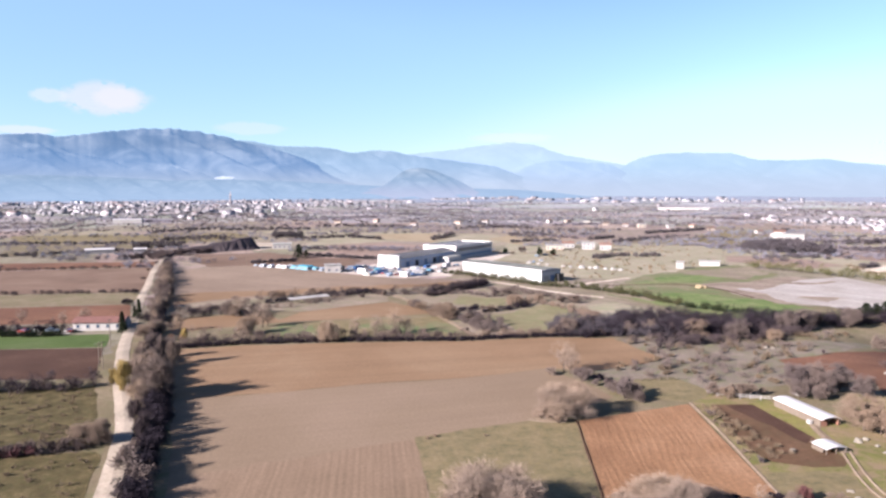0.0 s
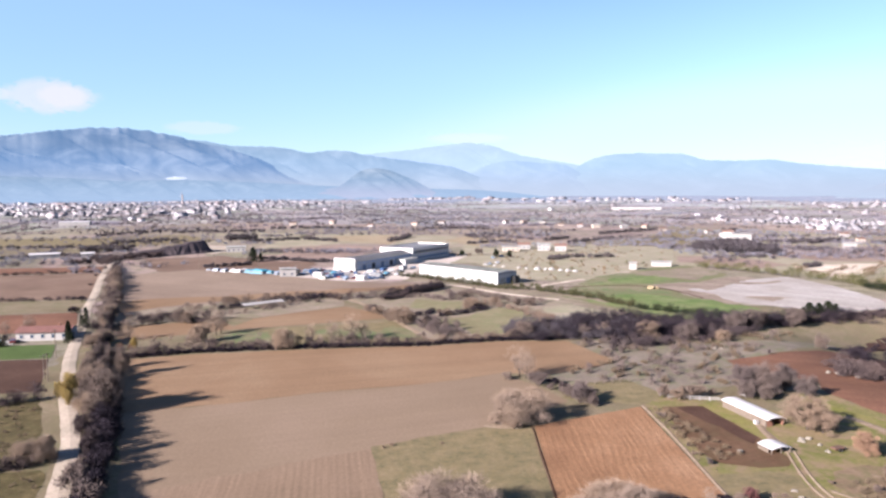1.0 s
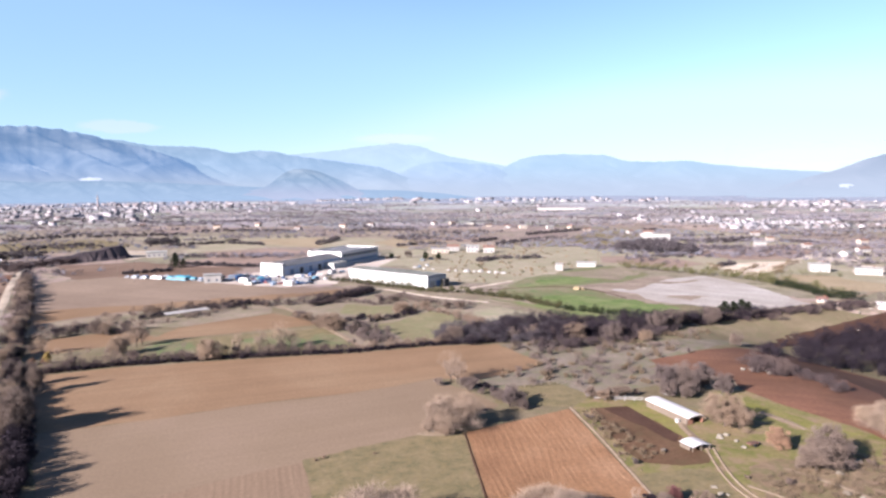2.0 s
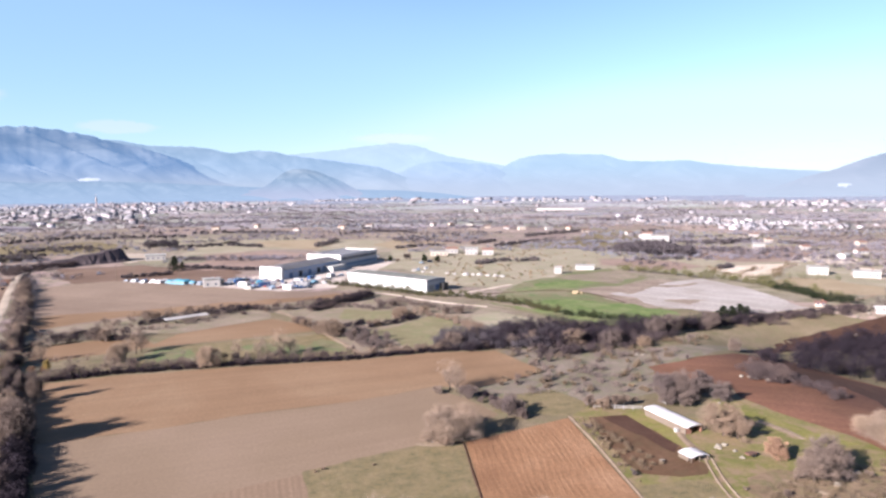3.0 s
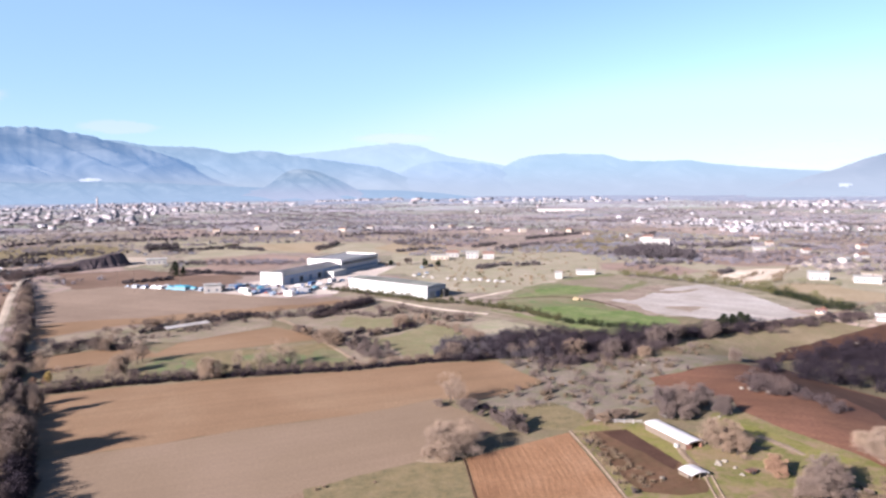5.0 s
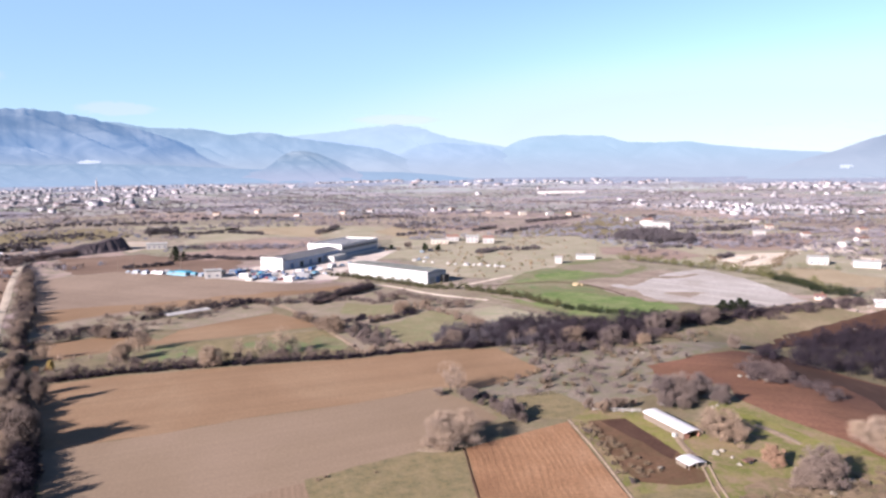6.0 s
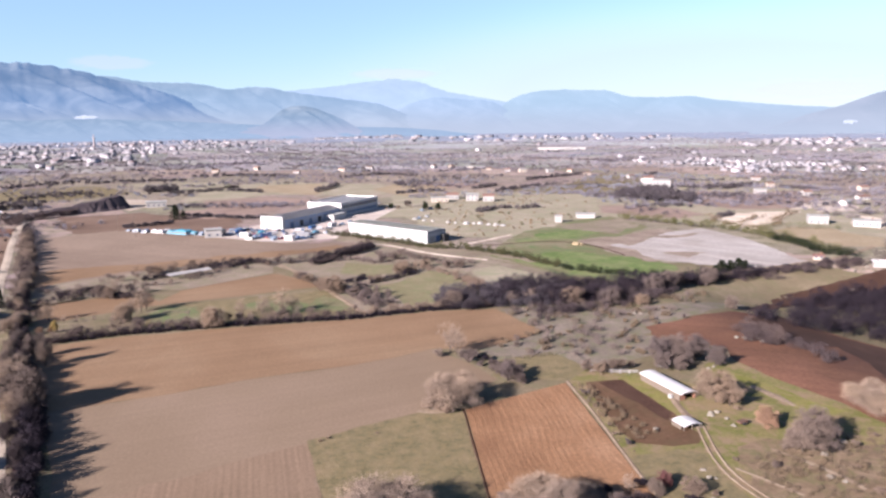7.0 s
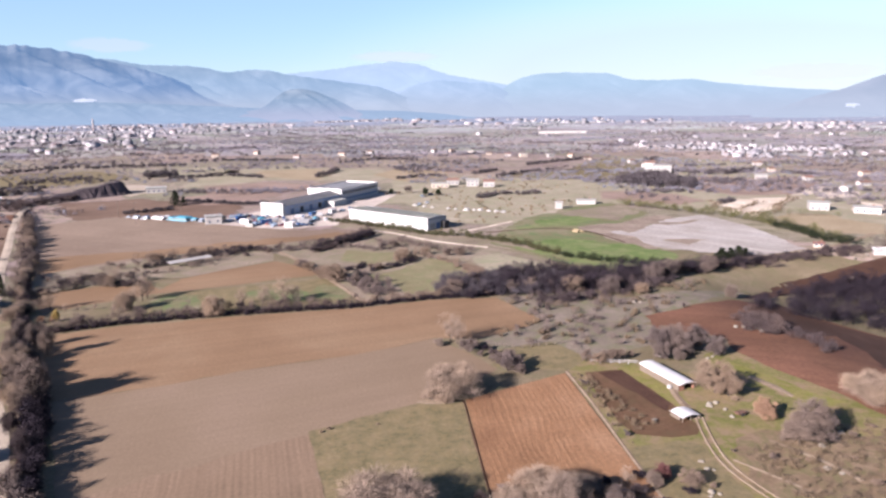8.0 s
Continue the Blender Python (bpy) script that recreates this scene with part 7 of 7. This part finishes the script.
def tarp_tent(x, y, w, d, h, rot, mat, label):
    root = thing("tarpaulin_stack", x, y, rot, label, "tarpaulin")
    bm = bmesh.new()
    bmesh.ops.create_grid(bm, x_segments=10, y_segments=8, size=0.5)
    for v in bm.verts:
        u, t = v.co.x * 2, v.co.y * 2
        v.co = Vector((u * w / 2, t * d / 2, h * max(0, 1 - max(abs(u), abs(t)) ** 6) * (0.85 + 0.25 * noise.noise((u * 2, t * 2, x)))))
    bmesh.ops.solidify(bm, geom=bm.faces[:], thickness=0.04)
    part("sheet", bm, M[mat], root)
    part("pallet", slab(-w * 0.45, w * 0.45, -d * 0.45, d * 0.45, 0, h * 0.5), M["wood"], root)


for x, y, w, d, h in ((-86, 437, 12, 7, 3.0), (-93, 441, 6, 5, 2.2), (-79, 434, 5, 4, 2.0)):
    tarp_tent(x, y, w, d, h, -35, "cyan", "cyan tarpaulin over stacked goods")
for x, y in ((-116, 452), (-110, 448), (-104, 447), (-58, 424), (-100, 444)):
    tarp_tent(x, y, 5, 4, 2.0, -30, "carwhite" if x > -106 else "steelblue", "tarpaulin-covered goods in the yard")

for x, y, w in ((-152, 250, 4.0), (-131, 243.5, 3.2), (-143, 246, 2.6), (-162, 249, 3.4)):
    tarp_tent(x, y, w, 2.4, 1.2, 8, "rooflight", "pale sheet over farm goods beside the farmhouse")

for x, y, w, d, h, r, m in ((-122, 456, 3.0, 2.4, 1.2, -10, "steelblue"), (-98, 449, 4.2, 3.0, 1.8, 15, "carwhite"), (-74, 430, 4.5, 3.2, 2.2, -50, "steelblue"), (-68, 446, 6.5, 3.0, 2.4, 40, "rooflight"), (-58, 440, 5.0, 3.4, 2.0, 10, "steelblue"), (-50, 440, 6.0, 3.2, 2.6, 60, "rooflight"), (-40, 428, 4.5, 3.4, 1.8, 25, "cyan"), (-44, 405, 5.5, 3.0, 2.0, -30, "rooflight"), (-31, 402, 4.0, 3.0, 1.6, -55, "steelblue"), (-8, 420, 5.0, 3.2, 2.2, 57, "cyan")):
    tarp_tent(x, y, w, d, h, r, m, "sheeted goods stacked in the yard")

VEHICLES = [car("carwhite"), car("carwhite", True), car("carblue"), car("cardark"), car("carred"), car("steelblue")]
VLABEL = ["white parked car", "white parked van", "blue parked car", "dark parked car", "red parked car", "grey-blue parked car"]
spots = [(float(x), float(y)) for x, y in inside([(-75, 440), (-48, 462), (-46, 448), (-30, 434), (-27, 395), (-58, 416)], 16, 41) + along([(-52, 420), (-25, 402), (-3, 402)], 4.6, 2.0) + along([(-44, 425), (-20, 415), (2, 415)], 5.0, 2.5) + along([(-34, 432), (-12, 428), (6, 440)], 5.5, 2.0) + along([(-118, 455), (-95, 446), (-72, 430)], 5.5, 1.5) + [(-130.5, 244.5), (-137, 245), (-146, 243.5), (8, 452), (14, 462), (60, 470), (66, 476), (75, 520), (68, 512), (82, 524)]]
seen = set()
for k, (x, y) in enumerate(spots):
    v = int(rng.choice((0, 5, 3, 1, 5, 2, 3, 2, 5, 0, 5, 4, 5, 0)))
    m = pose(x, y, 0.12, 0, 0, float(rng.uniform(0, 360)))
    if v in seen:
        ob = copy_thing(VEHICLES[v], m)
    else:
        ob = VEHICLES[v]
        ob.matrix_basis = m
        seen.add(v)
    tagged(ob, VLABEL[v] + " standing in the yard", "car", "parked vehicles")


def container(x, y, rot, mat, label):
    root = thing("shipping_container", x, y, rot, label, "container")
    part("body", slab(-3, 3, -1.2, 1.2, 0.15, 2.7, 0.05), M[mat], root)
    for k in range(9):
        part("rib", slab(-2.8 + k * 0.68, -2.6 + k * 0.68, -1.25, -1.2, 0.3, 2.6), M[mat], root)


for x, y, r, m in ((-36, 412, 20, "carblue"), (-22, 398, -40, "roofwhite"), (-15, 408, 10, "carwhite"), (-52, 430, 35, "carblue"), (-64, 432, -20, "cardark"), (-10, 436, 57, "carblue"), (2, 446, 57, "carwhite"), (-48, 416, -30, "roofwhite")):
    container(x, y, r, m, "steel container standing in the factory yard")


def boulder(x, y, s, seed, mat="sheep", label="pale boulder heap on the grass", name="boulder"):
    bm = bmesh.new()
    bmesh.ops.create_icosphere(bm, subdivisions=2, radius=s)
    for v in bm.verts:
        v.co *= 0.8 + 0.5 * noise.noise(v.co * (1.2 / s) + Vector((seed, 0, 0)))
        v.co.z = max(v.co.z * 0.65, -0.2 * s)
    ob = part(name, bm, M[mat], None)
    x, y = sink(x, y)
    ob.location = (x, y, valley(x, y) + 0.15 * s)
    tagged(ob, label, "rock")


for k, (x, y, s) in enumerate(((57, 467, 2.2), (62, 461, 1.6), (67, 456, 1.4), (76, 446, 1.8), (80, 443, 1.4), (86, 438, 2.6), (91, 437, 1.5), (95, 436, 2.2), (99, 431, 1.6), (103, 427, 2.4), (107, 425, 2.0))):
    boulder(x, y, s, k, "white", "white wrapped bale in the field", "wrapped_bale")
for k, (x, y, s) in enumerate(((127, 349, 2.4), (130, 348, 1.8))):
    boulder(x, y, s, k + 20, "sand", "heap of yellowish sand in the crop", "sand_heap")
for k, (x, y, s) in enumerate(((81.1, 135.7, 0.7), (83.3, 137.1, 0.9), (82.8, 130, 0.7), (83.4, 133.5, 0.6), (22, 150.5, 0.6), (29.5, 186.5, 0.6), (100, 119, 0.9), (92.5, 114.8, 0.8), (87.6, 106.8, 0.9), (89, 105, 0.6), (81.6, 137, 0.8), (80.6, 136, 0.6), (66.3, 110.6, 0.7), (67.3, 110.2, 0.5), (63.6, 108, 0.5), (63, 103.3, 0.8), (64, 102.5, 0.5), (62.2, 102.2, 0.5), (100, 217, 0.9), (102, 216.5, 0.7), (118, 186, 0.9), (120, 185, 0.8), (123, 183.5, 0.7), (96, 163, 0.7), (98, 164, 0.6), (12, 236, 0.9), (14, 235.5, 0.7))):
    boulder(x, y, s, k + 40)


for k, (x, y, s) in enumerate(((207, 248, 0.9), (219, 262, 0.9), (229, 267, 1.1), (120.5, 183, 0.8), (123, 181, 0.9), (126, 180, 0.7))):
    boulder(x, y, s, k + 80, "sheep", "pale rubble heap at the field edge", "rubble_heap")


def trailer(x, y, rot, label):
    root = thing("farm_trailer", x, y, rot, label, "trailer")
    part("bed", box(bmesh.new(), 0, 0, 0.7, 2.2, 1.3, 0.4, 0, 0.04), M["rustbed"], root, "rusty trailer bed")
    part("drawbar", slab(1.1, 2.0, -0.06, 0.06, 0.5, 0.62), M["steel"], root)
    for sy in (-0.75, 0.75):
        part("wheel", tube(bmesh.new(), (0, sy - 0.12, 0.4), (0, sy + 0.12, 0.4), 0.4, 0.4, 12), M["tyre"], root)


# Pale box put in for an unclear shape in the paddock.
part_box = thing("feed_box", 65.8, 130.9, 20, "small pale box for an unclear shape in the paddock", "box")
part("tub", box(bmesh.new(), 0, 0, 0.28, 0.9, 0.6, 0.5, 0, 0.06), M["sheep"], part_box)
part("rim", box(bmesh.new(), 0, 0, 0.55, 1.0, 0.7, 0.08, 0, 0.02), M["sheep"], part_box)
thicket("scrub", "grass", inside([(57.5, 158), (61, 157), (63.5, 140), (65, 129), (62, 126), (57.5, 127)], 46, 51), "dead weeds and loose straw on trampled soil", (0.3, 0.7), (0.1, 0.7), 50, (0.35, 0.07), 2)


trailer(85, 130.4, 15, "old red farm trailer in the meadow")
tarp_tent(66, 170.5, 3, 2, 1.0, 10, "carwhite", "white sheet over a wood pile")
tarp_tent(86, 168, 3.4, 2.4, 0.9, 20, "rooflight", "pale plastic tunnel behind the barn")
tarp_tent(66.6, 113.4, 1.2, 0.7, 0.4, -20, "sheep", "pale plastic sheet on the grass")


def long_shelter():
    root = thing("field_shelter", -59.5, 310.5, 36, "long low shelter with a pale sheet roof", "shed")
    bm = slab(-9.5, 9.5, -1.7, 1.7, 2.0, 2.12)
    for v in bm.verts:
        v.co.z += 0.14 * v.co.y
    part("roof", bm, M["white"], root)
    for k in range(6):
        for sy in (-1.4, 1.4):
            part("post", slab(-9 + k * 3.6 - 0.07, -9 + k * 3.6 + 0.07, sy - 0.07, sy + 0.07, -0.1, 2.0 + 0.14 * sy), M["wood"], root)


long_shelter()


def pole(x, y, h, label="grey timber power pole"):
    root = thing("power_pole", x, y, 30, label, "pole", "power poles")
    part("shaft", tube(bmesh.new(), (0, 0, -0.3), (0, 0, h), 0.16, 0.1, 8), M["wood"], root)
    part("crossarm", slab(-0.9, 0.9, -0.06, 0.06, h - 0.6, h - 0.48), M["wood"], root)
    for dx in (-0.8, 0, 0.8):
        part("insulator", tube(bmesh.new(), (dx, 0, h - 0.48), (dx, 0, h - 0.25), 0.05, 0.04, 6), M["white"], root)


for x, y, h in ((-94.6, 194, 8), (-96.8, 196.5, 7), (-105.8, 222, 9), (-112, 433, 12), (-128.7, 459, 10), (183, 461, 10), (-88, 441, 12)):
    pole(x, y, h)


def fence(points, label, mat="wood", thick=0.045):
    """Post and rail fence."""
    root = thing("fence", points[0][0], points[0][1], 0, label, "fence")
    o = Vector(points[0])
    for (ax, ay), (bx, by) in zip(points, points[1:]):
        a, b = Vector((ax, ay)) - o, Vector((bx, by)) - o
        n = max(1, round((b - a).length / 2.4))
        for k in range(n):
            p = a + (b - a) * k / n
            part("post", slab(p.x - 0.07, p.x + 0.07, p.y - 0.07, p.y + 0.07, -0.2, 1.2), M[mat], root)
        for z in (0.55, 1.0):
            part("rail", tube(bmesh.new(), (a.x, a.y, z), (b.x, b.y, z), thick, thick, 5), M[mat], root)


fence([(44, 182.5), (51, 180), (65.3, 182), (65.4, 167)], "grey rail fence round the small meadow")
fence([(65.4, 166.6), (70, 164.6), (76.5, 162.8)], "white-painted rail fence beside the barn", "white", 0.08)

# patterns that were not planted are taken away
for protos in PROTO.values():
    for proto in protos:
        if proto.name not in USED:
            for ob in list(proto.children) + [proto]:
                bpy.data.objects.remove(ob)
for k, proto in enumerate(VEHICLES):
    if k not in seen:
        for ob in list(proto.children) + [proto]:
            bpy.data.objects.remove(ob)
